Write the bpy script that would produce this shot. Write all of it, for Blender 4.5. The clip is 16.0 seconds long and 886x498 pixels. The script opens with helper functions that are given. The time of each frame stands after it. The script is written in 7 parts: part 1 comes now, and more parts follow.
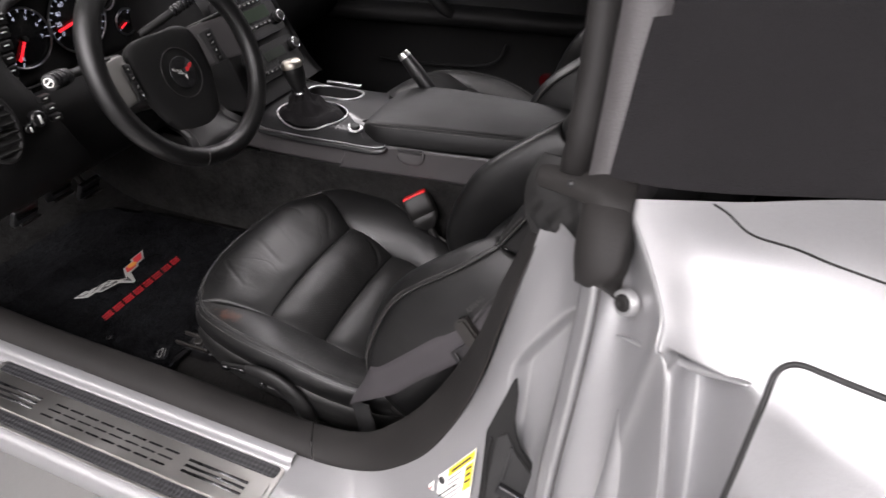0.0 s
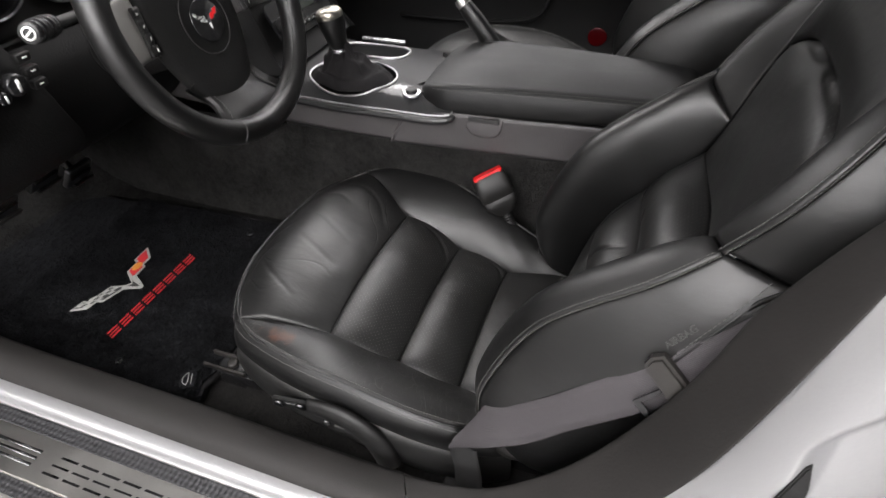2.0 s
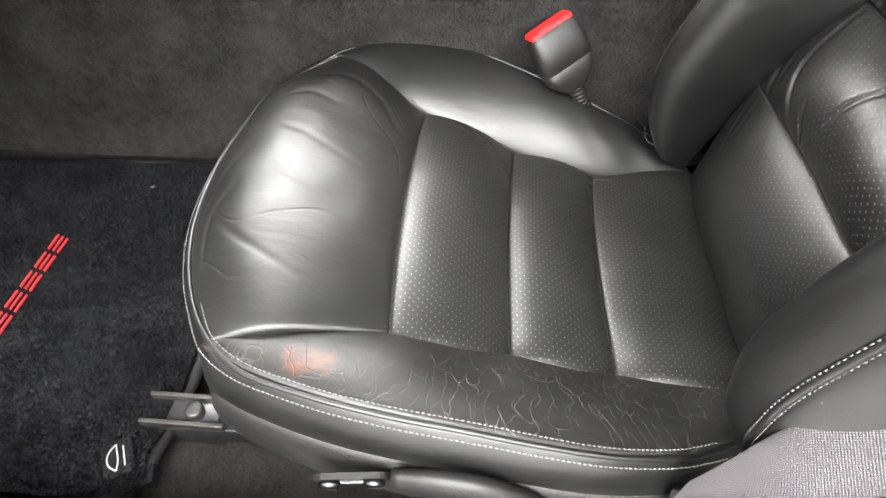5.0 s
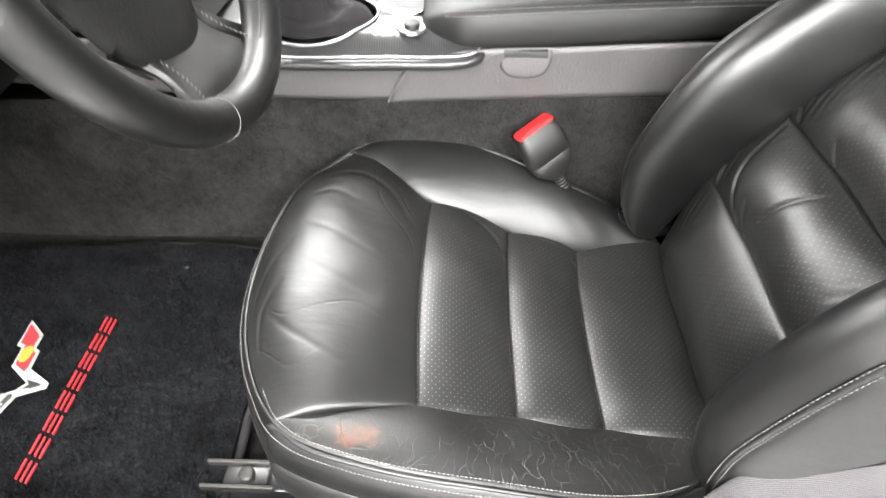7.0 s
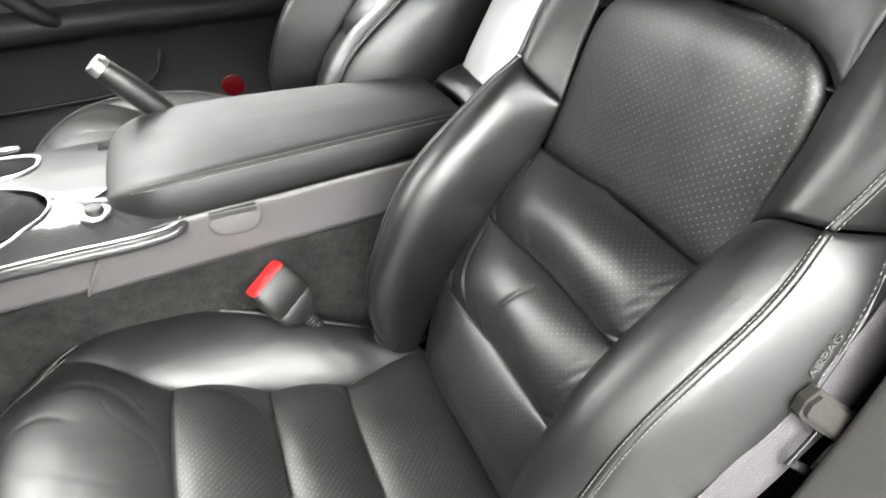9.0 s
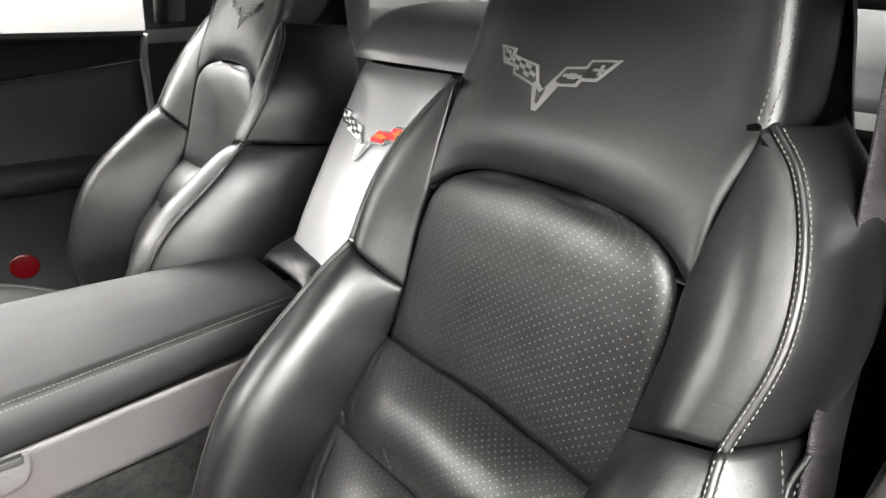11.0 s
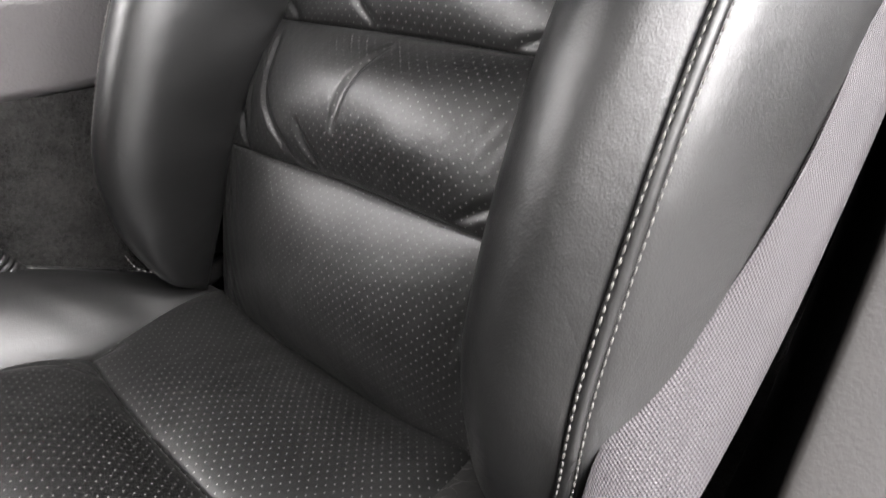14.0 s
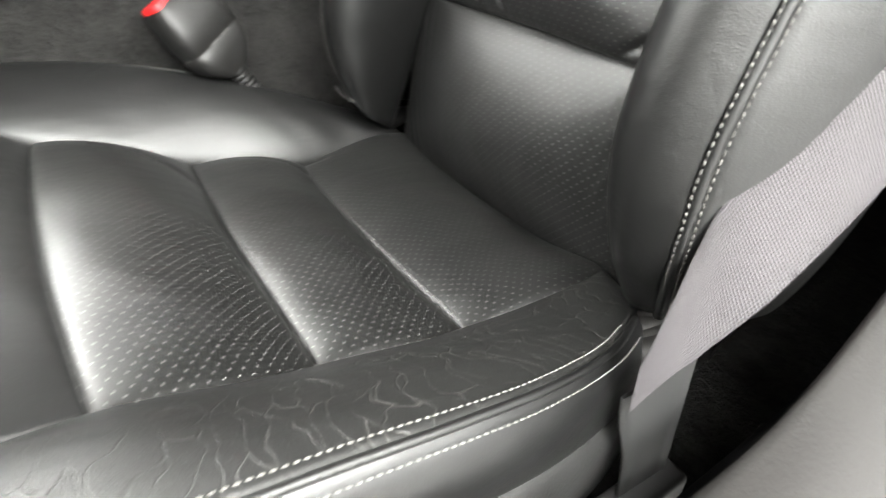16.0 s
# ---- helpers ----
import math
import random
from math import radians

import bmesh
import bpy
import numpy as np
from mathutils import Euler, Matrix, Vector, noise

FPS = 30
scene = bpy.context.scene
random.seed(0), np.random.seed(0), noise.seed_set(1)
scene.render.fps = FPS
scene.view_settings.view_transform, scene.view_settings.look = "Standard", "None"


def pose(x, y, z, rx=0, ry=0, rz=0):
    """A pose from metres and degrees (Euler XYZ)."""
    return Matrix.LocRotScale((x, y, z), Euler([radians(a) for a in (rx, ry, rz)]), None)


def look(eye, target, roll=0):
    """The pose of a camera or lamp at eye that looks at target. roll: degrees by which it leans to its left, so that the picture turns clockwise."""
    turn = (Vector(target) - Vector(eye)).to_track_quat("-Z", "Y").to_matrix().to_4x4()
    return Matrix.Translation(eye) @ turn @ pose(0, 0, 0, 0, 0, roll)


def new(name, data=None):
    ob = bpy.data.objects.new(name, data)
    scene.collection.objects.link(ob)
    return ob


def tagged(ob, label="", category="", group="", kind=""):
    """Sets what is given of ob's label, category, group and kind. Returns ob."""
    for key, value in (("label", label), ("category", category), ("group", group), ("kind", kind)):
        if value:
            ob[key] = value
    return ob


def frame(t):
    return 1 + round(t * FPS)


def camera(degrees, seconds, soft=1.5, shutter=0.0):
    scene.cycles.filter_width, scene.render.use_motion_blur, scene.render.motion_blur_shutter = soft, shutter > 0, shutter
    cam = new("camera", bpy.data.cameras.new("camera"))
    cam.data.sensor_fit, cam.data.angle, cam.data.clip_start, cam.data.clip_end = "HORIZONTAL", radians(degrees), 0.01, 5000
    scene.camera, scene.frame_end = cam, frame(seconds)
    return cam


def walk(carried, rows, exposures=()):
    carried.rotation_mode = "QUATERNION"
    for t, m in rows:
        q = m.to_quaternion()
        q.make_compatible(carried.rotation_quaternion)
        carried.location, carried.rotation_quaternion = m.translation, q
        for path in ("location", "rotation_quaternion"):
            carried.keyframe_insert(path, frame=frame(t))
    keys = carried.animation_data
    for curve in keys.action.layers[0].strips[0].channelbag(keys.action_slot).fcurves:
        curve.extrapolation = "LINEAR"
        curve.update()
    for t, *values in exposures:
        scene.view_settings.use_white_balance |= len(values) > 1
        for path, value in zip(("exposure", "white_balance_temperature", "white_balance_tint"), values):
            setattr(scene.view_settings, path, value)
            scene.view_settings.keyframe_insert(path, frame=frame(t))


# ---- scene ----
cam = camera(74.4, 16.0, shutter=0.4)
METRES, EYE, TILT, LEAN, TURN = 1.6, 1.17, -36.89, 0.91, 21.91
ROWS = [
    (0.0, 0.0, 0.0, 0.0, 0.0, 0.0, -0.0),
    (0.5, -0.0507, -0.006, 0.0041, -0.12, -0.09, 0.03),
    (1.0, -0.0707, 0.0267, 0.0056, -0.29, -0.17, 0.1),
    (1.5, -0.0912, 0.0913, 0.0224, -0.58, -1.02, 0.31),
    (2.0, -0.1025, 0.1325, 0.0211, -1.85, -2.8, 1.57),
    (2.5, -0.1372, 0.1822, 0.0141, -3.87, -7.1, 2.93),
    (3.0, -0.1686, 0.2543, -0.0014, -7.17, -9.59, 5.25),
    (3.5, -0.176, 0.3038, -0.0089, -9.98, -10.44, 7.25),
    (4.0, -0.1913, 0.3424, -0.0091, -12.62, -11.05, 8.9),
    (6.5, -0.2168, 0.3625, 0.0409, -15.2, -11.11, 10.46),
    (7.0, -0.2312, 0.3194, 0.0598, -16.25, -9.02, 11.47),
    (7.5, -0.2351, 0.3007, 0.0665, -18.23, -6.56, 13.18),
    (8.0, -0.2249, 0.3019, 0.0666, -24.42, -6.7, 17.43),
    (8.5, -0.2046, 0.3099, 0.0741, -32.72, -7.64, 22.07),
    (9.0, -0.1861, 0.3169, 0.0814, -39.56, -7.53, 25.32),
    (9.5, -0.1656, 0.314, 0.0943, -43.52, -5.5, 26.88),
    (10.0, -0.141, 0.309, 0.1056, -46.65, -2.59, 28.11),
    (12.5, -0.1356, 0.4127, 0.0471, -66.1, -5.99, 33.88),
    (13.0, -0.1529, 0.4469, 0.004, -66.71, -7.6, 33.9),
    (13.5, -0.1575, 0.4631, -0.0213, -67.09, -11.09, 33.84),
    (14.0, -0.1602, 0.4716, -0.0299, -67.02, -13.98, 33.91),
    (14.5, -0.1661, 0.4773, -0.0385, -67.13, -16.35, 33.97),
    (15.0, -0.1719, 0.4811, -0.0447, -67.23, -18.36, 34.02),
    (15.5, -0.1881, 0.4838, -0.0501, -63.02, -17.9, 33.02),
    (16.0, -0.2117, 0.4683, -0.0554, -49.25, -11.35, 28.77),
]
walk(cam, [(t, pose(0, 0, EYE, TILT, LEAN, TURN) @ pose(METRES * x, METRES * y, METRES * z, 90 + pitch, roll, yaw)) for t, x, y, z, yaw, pitch, roll in ROWS],
     exposures=[(0.0, 0.03, 6500, 19), (1.0, 0.22, 6500, 17), (1.5, 0.22, 6500, 15), (2.0, 0.42, 6500, 14), (2.5, 1.02, 6500, 12), (3.5, 1.8, 6500, 9), (7.0, 2.45, 6500, 10), (9.0, 2.4, 6500, 7), (10.0, 2.45, 6500, 7), (12.5, 2.12, 6800, 15), (14.5, 1.85, 6450, 13), (16.0, 2.35, 6550, 7)])

# ---------------------------------------------------------------- light
world = bpy.data.worlds.new("world")
scene.world = world
world.use_nodes = True
world.node_tree.nodes["Background"].inputs[0].default_value = (0.80, 0.88, 1.0, 1)
world.node_tree.nodes["Background"].inputs[1].default_value = 0.06


def area_lamp(name, eye, target, sx, sy, watts, colour=(0.975, 0.98, 0.972)):
    d = bpy.data.lights.new(name, "AREA")
    d.shape, d.size, d.size_y, d.energy, d.color = "RECTANGLE", sx, sy, watts, colour
    ob = new(name, d)
    ob.matrix_world = look(eye, target)
    return ob


# unseen broad panel lamps added under the garage ceiling, one in each fitting
LAMPS = [(x_, y_, 2.96) for y_ in (-3.3, -1.2, 2.4, 3.8) for x_ in (-3.95, -1.1, 1.0)]
for lx, ly, lz in LAMPS:
    # watts differ by place, to brighten or hold back single surfaces
    area_lamp("panel_lamp", (lx, ly, lz - 0.07), (lx, ly, 0), 1.9, 1.25, ({-3.95: 10, -1.1: 62 if ly > -2 else 180, 1.0: 10 if ly > -2 else 230} if ly < 0 else {-3.95: 38 if ly < 3 else 75, -1.1: 32 if ly < 3 else 100, 1.0: 18 if ly < 3 else 90})[lx])

# ---------------------------------------------------------------- materials
def material(name, colour, rough=0.5, metal=0.0, coat=0.0, spec=0.5):
    m = bpy.data.materials.new(name)
    m.use_nodes = True
    b = m.node_tree.nodes["Principled BSDF"]
    b.inputs["Base Color"].default_value = (*colour, 1)
    b.inputs["Roughness"].default_value = rough
    b.inputs["Metallic"].default_value = metal
    b.inputs["Coat Weight"].default_value = coat
    b.inputs["Coat Roughness"].default_value = 0.05
    b.inputs["Specular IOR Level"].default_value = spec
    return m


class Nodes:
    """Short hand for wiring one material."""

    def __init__(self, m):
        self.tree, self.bsdf = m.node_tree, m.node_tree.nodes["Principled BSDF"]
        self.coord = self.tree.nodes.new("ShaderNodeTexCoord")

    def add(self, kind, **inputs):
        n = self.tree.nodes.new(kind)
        for k, v in inputs.items():
            n.inputs[k.replace("_", " ")].default_value = v
        return n

    def link(self, a, b):
        self.tree.links.new(a, b)

    def noise(self, scale, detail=4.0, rough=0.55, space="Object", stretch=None):
        n = self.add("ShaderNodeTexNoise", Scale=scale, Detail=detail, Roughness=rough)
        src = self.coord.outputs[space]
        if stretch:
            mp = self.add("ShaderNodeMapping")
            mp.inputs["Scale"].default_value = stretch
            self.link(src, mp.inputs[0])
            src = mp.outputs[0]
        self.link(src, n.inputs["Vector"])
        return n.outputs["Fac"]

    def voronoi(self, scale, feature="F1", space="Object"):
        n = self.add("ShaderNodeTexVoronoi", Scale=scale)
        n.feature = feature
        self.link(self.coord.outputs[space], n.inputs["Vector"])
        return n.outputs["Distance"]

    def ramp(self, fac, lo, hi, a=(0, 0, 0), b=(1, 1, 1)):
        n = self.tree.nodes.new("ShaderNodeValToRGB")
        n.color_ramp.elements[0].position, n.color_ramp.elements[1].position = lo, hi
        n.color_ramp.elements[0].color, n.color_ramp.elements[1].color = (*a, 1), (*b, 1)
        self.link(fac, n.inputs[0])
        return n.outputs[0]

    def math(self, op, a, b=0.0):
        n = self.tree.nodes.new("ShaderNodeMath")
        n.operation = op
        for i, v in enumerate((a, b)):
            if isinstance(v, (int, float)):
                n.inputs[i].default_value = v
            else:
                self.link(v, n.inputs[i])
        return n.outputs[0]

    def mix(self, fac, a, b):
        n = self.tree.nodes.new("ShaderNodeMix")
        n.data_type = "RGBA"
        for i, v in ((0, fac), (6, a), (7, b)):
            if isinstance(v, tuple):
                n.inputs[i].default_value = (*v, 1)
            elif isinstance(v, (int, float)):
                n.inputs[i].default_value = v
            else:
                self.link(v, n.inputs[i])
        return n.outputs[2]

    def bump(self, height, strength, distance, under=None):
        n = self.add("ShaderNodeBump", Strength=strength, Distance=distance)
        self.link(height, n.inputs["Height"])
        if under is not None:
            self.link(under, n.inputs["Normal"])
        return n.outputs[0]

    def out(self, colour=None, rough=None, normal=None):
        for v, k in ((colour, "Base Color"), (rough, "Roughness"), (normal, "Normal")):
            if v is not None:
                self.link(v, self.bsdf.inputs[k])


def speckled(name, a, b, scale, rough, bump_scale, bump_depth, metal=0.0, strength=0.5, spec=0.5):
    """Two tones in large patches, and a fine relief."""
    m = material(name, a, rough, metal, spec=spec)
    n = Nodes(m)
    big = n.noise(scale)
    fine = n.noise(bump_scale, 3)
    r = n.math("ADD", n.math("MULTIPLY", n.math("SUBTRACT", big, 0.5), 0.25), rough)
    n.out(n.mix(n.ramp(big, 0.35, 0.7), a, b), r, n.bump(fine, strength, bump_depth))
    return m


def leather(name, perforated=False, colour=(0.0025, 0.0025, 0.0025), rough=0.34, crease=0.25, worn=False, lines=0.25, dot=0.038, wide=1.0, spec=0.5):
    m = material(name, colour, rough, spec=spec)
    n = Nodes(m)
    grain = n.voronoi(1300)
    pebble = n.noise(420, 3, 0.6)
    wear = n.noise(9, 5)
    fold = n.noise(30, 3, 0.6, stretch=(0.35, 1.2, 1.0))
    if worn:
        # a web of fine broken cracks
        warp = n.add("ShaderNodeTexNoise", Scale=14.0, Detail=3.0)
        n.link(n.coord.outputs["Object"], warp.inputs["Vector"])
        bent = n.tree.nodes.new("ShaderNodeVectorMath")
        bent.operation = "MULTIPLY_ADD"
        n.link(warp.outputs["Color"], bent.inputs[0])
        bent.inputs[1].default_value = (0.09, 0.09, 0.09)
        n.link(n.coord.outputs["Object"], bent.inputs[2])
        lie = n.add("ShaderNodeMapping")
        lie.inputs["Rotation"].default_value = (0, 0, 0.45)
        lie.inputs["Scale"].default_value = (1.25, 0.42, 0.5)
        n.link(bent.outputs[0], lie.inputs[0])
        web = n.add("ShaderNodeTexVoronoi", Scale=72.0)
        web.feature = "DISTANCE_TO_EDGE"
        n.link(lie.outputs[0], web.inputs["Vector"])
        thin = n.ramp(web.outputs["Distance"], 0.0, 0.034, (1, 1, 1), (0, 0, 0))
        patchy = n.ramp(n.noise(7, 3), 0.32, 0.52)
    else:
        # a few long soft creases along the level lines of a slow noise
        level = n.noise(6, 1.0, 0.4, stretch=(1.4, 0.7, 0.8))
        step = n.math("ABSOLUTE", n.math("SUBTRACT", n.math("FRACT", n.math("MULTIPLY", level, 7.0)), 0.5))
        thin = n.ramp(step, 0.0, 0.05, (1, 1, 1), (0, 0, 0))
        patchy = n.ramp(n.noise(8, 3), 0.44, 0.58)
    ragged = n.ramp(n.noise(60, 2), 0.35, 0.6)
    cut = n.math("MULTIPLY", n.math("MULTIPLY", thin, patchy), ragged)
    bump = n.bump(grain, 0.13, 0.0005)
    bump = n.bump(pebble, 0.11, 0.0006, bump)
    bump = n.bump(n.noise(60, 4, 0.6), 0.05, 0.0018, bump)
    bump = n.bump(fold, crease, 0.004, bump)
    bump = n.bump(n.math("MULTIPLY", cut, -1.0), lines, 0.0010, bump)
    col = n.mix(n.ramp(wear, 0.4, 0.75), colour, tuple(c * 1.5 for c in colour))
    rgh = n.math("ADD", n.math("MULTIPLY", n.math("SUBTRACT", wear, 0.5), 0.26), rough)
    if worn:
        col = n.mix(n.math("MULTIPLY", cut, 0.42), col, (0.065, 0.061, 0.058))
        gap = n.tree.nodes.new("ShaderNodeVectorMath")
        gap.operation = "SUBTRACT"
        n.link(n.coord.outputs["Object"], gap.inputs[0])
        gap.inputs[1].default_value = (-0.604, 0.524, 0.513)
        squash = n.tree.nodes.new("ShaderNodeVectorMath")
        squash.operation = "MULTIPLY"
        n.link(gap.outputs[0], squash.inputs[0])
        squash.inputs[1].default_value = (15, 42, 28)
        size = n.tree.nodes.new("ShaderNodeVectorMath")
        size.operation = "LENGTH"
        n.link(squash.outputs[0], size.inputs[0])
        rag = n.math("ADD", size.outputs["Value"], n.math("MULTIPLY", n.noise(70, 4), 0.9))
        scuff = n.ramp(rag, 0.75, 1.65, (1, 1, 1), (0, 0, 0))
        col = n.mix(n.math("MULTIPLY", scuff, 0.32), col, (0.15, 0.050, 0.022))
    if perforated:
        sep = n.tree.nodes.new("ShaderNodeSeparateXYZ")
        n.link(n.coord.outputs["UV"], sep.inputs[0])
        pitch = 0.0070
        u = n.math("DIVIDE", sep.outputs[0], pitch)
        v = n.math("DIVIDE", sep.outputs[1], pitch * 0.5)
        odd = n.math("MODULO", n.math("FLOOR", v), 2.0)
        u = n.math("ADD", u, n.math("MULTIPLY", odd, 0.5))
        fu = n.math("SUBTRACT", n.math("FRACT", u), 0.5)
        fv = n.math("MULTIPLY", n.math("SUBTRACT", n.math("FRACT", v), 0.5), 0.5)
        d = n.math("SQRT", n.math("ADD", n.math("MULTIPLY", fu, fu), n.math("MULTIPLY", fv, fv)))
        hole = n.ramp(d, 0.058 * wide, 0.092 * wide, (1, 1, 1), (0, 0, 0))
        col = n.mix(hole, col, (dot, dot, dot * 0.97))
        rgh = n.math("MAXIMUM", rgh, n.math("MULTIPLY", hole, 0.8))
    n.out(col, rgh, bump)
    return m


LEATHER = leather("black leather", crease=0.25, lines=0.2, rough=0.47)
WORN = leather("worn black leather", worn=True, lines=0.36, rough=0.45, colour=(0.0052, 0.0052, 0.0050))
PERFORATED = leather("perforated black leather", True, rough=0.43, crease=0.25, lines=0.06, dot=0.085, wide=0.95)
SEAT_FRONT = leather("sat-on black leather", crease=0.20, lines=0.32, rough=0.44, colour=(0.0040, 0.0040, 0.0039))
SEAT_PERFORATED = leather("sat-on perforated leather", True, rough=0.43, crease=0.2, lines=0.08, colour=(0.0036, 0.0036, 0.0035), dot=0.105, wide=0.95)
SMOOTH = leather("smooth black leather", rough=0.41, crease=0.22, lines=0.10)
LID = leather("grained black leather of the lid", rough=0.58, crease=0.15, lines=0.08, spec=0.34)
VINYL = speckled("grained dark grey vinyl", (0.038, 0.0356, 0.0362), (0.047, 0.0442, 0.0447), 6, 0.56, 420, 0.0012)
PLASTIC = speckled("dark grey plastic", (0.0062, 0.0061, 0.0060), (0.0095, 0.0094, 0.0092), 8, 0.50, 500, 0.0006, spec=0.3)
GLOSS = speckled("glossy black plastic", (0.010, 0.010, 0.011), (0.014, 0.014, 0.014), 8, 0.22, 60, 0.0003)
DASH = speckled("black dashboard skin", (0.0052, 0.0052, 0.0053), (0.008, 0.008, 0.0079), 7, 0.60, 380, 0.001, spec=0.20)
DOOR_SKIN = speckled("black soft door skin", (0.004, 0.004, 0.0041), (0.0065, 0.0065, 0.0064), 7, 0.62, 380, 0.001, spec=0.15)
RUBBER = speckled("black rubber", (0.0088, 0.0082, 0.0079), (0.0135, 0.0126, 0.0122), 12, 0.62, 60, 0.0006, spec=0.22)


def carpet(name, a, b, shag=0.0):
    """Short pile: single fibres, tufts and broad brushed patches; shag: how tousled its clumps are."""
    m = material(name, a, 0.95, spec=0.08)
    n = Nodes(m)
    fibre, tuft, clump, brushed = n.noise(1500, 2, 0.7), n.noise(330, 3, 0.7), n.noise(75, 4, 0.65, stretch=(1.0, 0.6, 1.0)), n.noise(11, 4, 0.6)
    tone = n.math("ADD", n.math("MULTIPLY", fibre, 0.30), n.math("ADD", n.math("MULTIPLY", tuft, 0.25), n.math("ADD", n.math("MULTIPLY", clump, 0.20), n.math("MULTIPLY", brushed, 0.25))))
    relief = n.bump(clump, 0.5 + 0.4 * shag, 0.004 + 0.012 * shag, n.bump(tuft, 0.9, 0.004, n.bump(fibre, 0.8, 0.0015)))
    n.out(n.mix(n.ramp(tone, 0.42, 0.60), a, b), None, relief)
    return m


CARPET = carpet("dark grey carpet", (0.0042, 0.0041, 0.0039), (0.029, 0.0282, 0.0274), 0.15)
MAT = carpet("black cut-pile carpet", (0.0014, 0.0015, 0.0018), (0.0165, 0.0170, 0.0192), 1.0)
TRIM = speckled("scuffed dark grey soft trim", (0.0088, 0.0080, 0.0075), (0.0138, 0.0126, 0.0119), 9, 0.66, 420, 0.0005, spec=0.3)
SHELL = speckled("worn brown-grey plastic", (0.008, 0.007, 0.0063), (0.013, 0.0115, 0.010), 30, 0.45, 300, 0.0005)
CHROME = speckled("worn chrome", (0.50, 0.50, 0.51), (0.58, 0.58, 0.59), 30, 0.24, 300, 0.0003, metal=1.0)
STEEL = speckled("dull steel", (0.30, 0.30, 0.31), (0.42, 0.42, 0.42), 40, 0.35, 200, 0.0005, metal=1.0)
SATIN = speckled("satin aluminium", (0.56, 0.55, 0.53), (0.63, 0.62, 0.60), 14, 0.34, 300, 0.0004, metal=1.0)
SILVER = speckled("silver painted plastic", (0.24, 0.235, 0.225), (0.29, 0.285, 0.275), 20, 0.42, 300, 0.0003, metal=0.35)
TONGUE = speckled("dark polished steel", (0.05, 0.05, 0.052), (0.09, 0.09, 0.092), 60, 0.30, 300, 0.0003, metal=1.0)
BUCKLE = speckled("black moulded plastic", (0.006, 0.0058, 0.0056), (0.008, 0.0078, 0.0075), 20, 0.50, 500, 0.0005, spec=0.3)
CRUMPLED = speckled("crumpled black rubber", (0.0075, 0.0074, 0.0073), (0.012, 0.0118, 0.0115), 14, 0.42, 70, 0.002, spec=0.4)
CAP = speckled("worn brass-tinted aluminium", (0.46, 0.43, 0.37), (0.56, 0.53, 0.47), 40, 0.36, 200, 0.0004, metal=1.0)
RED = material("red plastic", (0.62, 0.014, 0.016), 0.40)
RED_LENS = material("dark red lens", (0.045, 0.001, 0.002), 0.2)
THREAD = material("light grey thread", (0.086, 0.083, 0.078), 0.7)
SEAM_THREAD = material("pale grey seam thread", (0.125, 0.121, 0.115), 0.7)
THREAD_DARK = material("grey thread", (0.06, 0.058, 0.057), 0.7)
EMBROIDERY = material("silver grey embroidery", (0.11, 0.107, 0.103), 0.6)
RED_THREAD = material("red embroidery thread", (0.42, 0.018, 0.024), 0.6)
WHITE_THREAD = material("white embroidery thread", (0.28, 0.28, 0.265), 0.7)
GOLD_THREAD = material("gold thread", (0.55, 0.22, 0.03), 0.6)
WHITE = material("white print", (0.75, 0.75, 0.72), 0.5)
YELLOW = material("yellow print", (0.85, 0.62, 0.02), 0.45)
INK = material("black print", (0.02, 0.02, 0.02), 0.5)
GLASS = material("tinted glass", (0.75, 0.78, 0.77), 0.02)
GLASS.node_tree.nodes["Principled BSDF"].inputs["Transmission Weight"].default_value = 1.0
DARK = material("dark cavity plastic", (0.012, 0.012, 0.012), 0.6)


def paint():
    """Metallic lacquer: fine bright flakes under a clear coat."""
    m = material("silver metallic paint", (0.45, 0.45, 0.45), 0.38, 0.60, coat=0.45)
    n = Nodes(m)
    flake = n.voronoi(2600)
    soft = n.noise(3)
    tone = n.mix(n.ramp(soft, 0.3, 0.7), (0.265, 0.265, 0.268), (0.30, 0.30, 0.303))
    n.out(n.mix(n.ramp(flake, 0.15, 0.6), tone, (0.345, 0.345, 0.35)), None, n.bump(flake, 0.08, 0.0005))
    return m


PAINT = paint()


def weave(name, a, b, scale, rough, depth, metal=0.0, coat=0.0):
    """Cloth or fibre crossing at right angles, by the surface's own metres."""
    m = material(name, a, rough, metal, coat)
    n = Nodes(m)
    sep = n.tree.nodes.new("ShaderNodeSeparateXYZ")
    n.link(n.coord.outputs["UV"], sep.inputs[0])
    u = n.math("SINE", n.math("MULTIPLY", n.math("ADD", sep.outputs[0], sep.outputs[1]), scale))
    v = n.math("SINE", n.math("MULTIPLY", n.math("SUBTRACT", sep.outputs[0], sep.outputs[1]), scale))
    w = n.math("ADD", n.math("MULTIPLY", n.math("MULTIPLY", u, v), 0.5), 0.5)
    n.out(n.mix(w, a, b), None, n.bump(w, 0.6, depth))
    return m


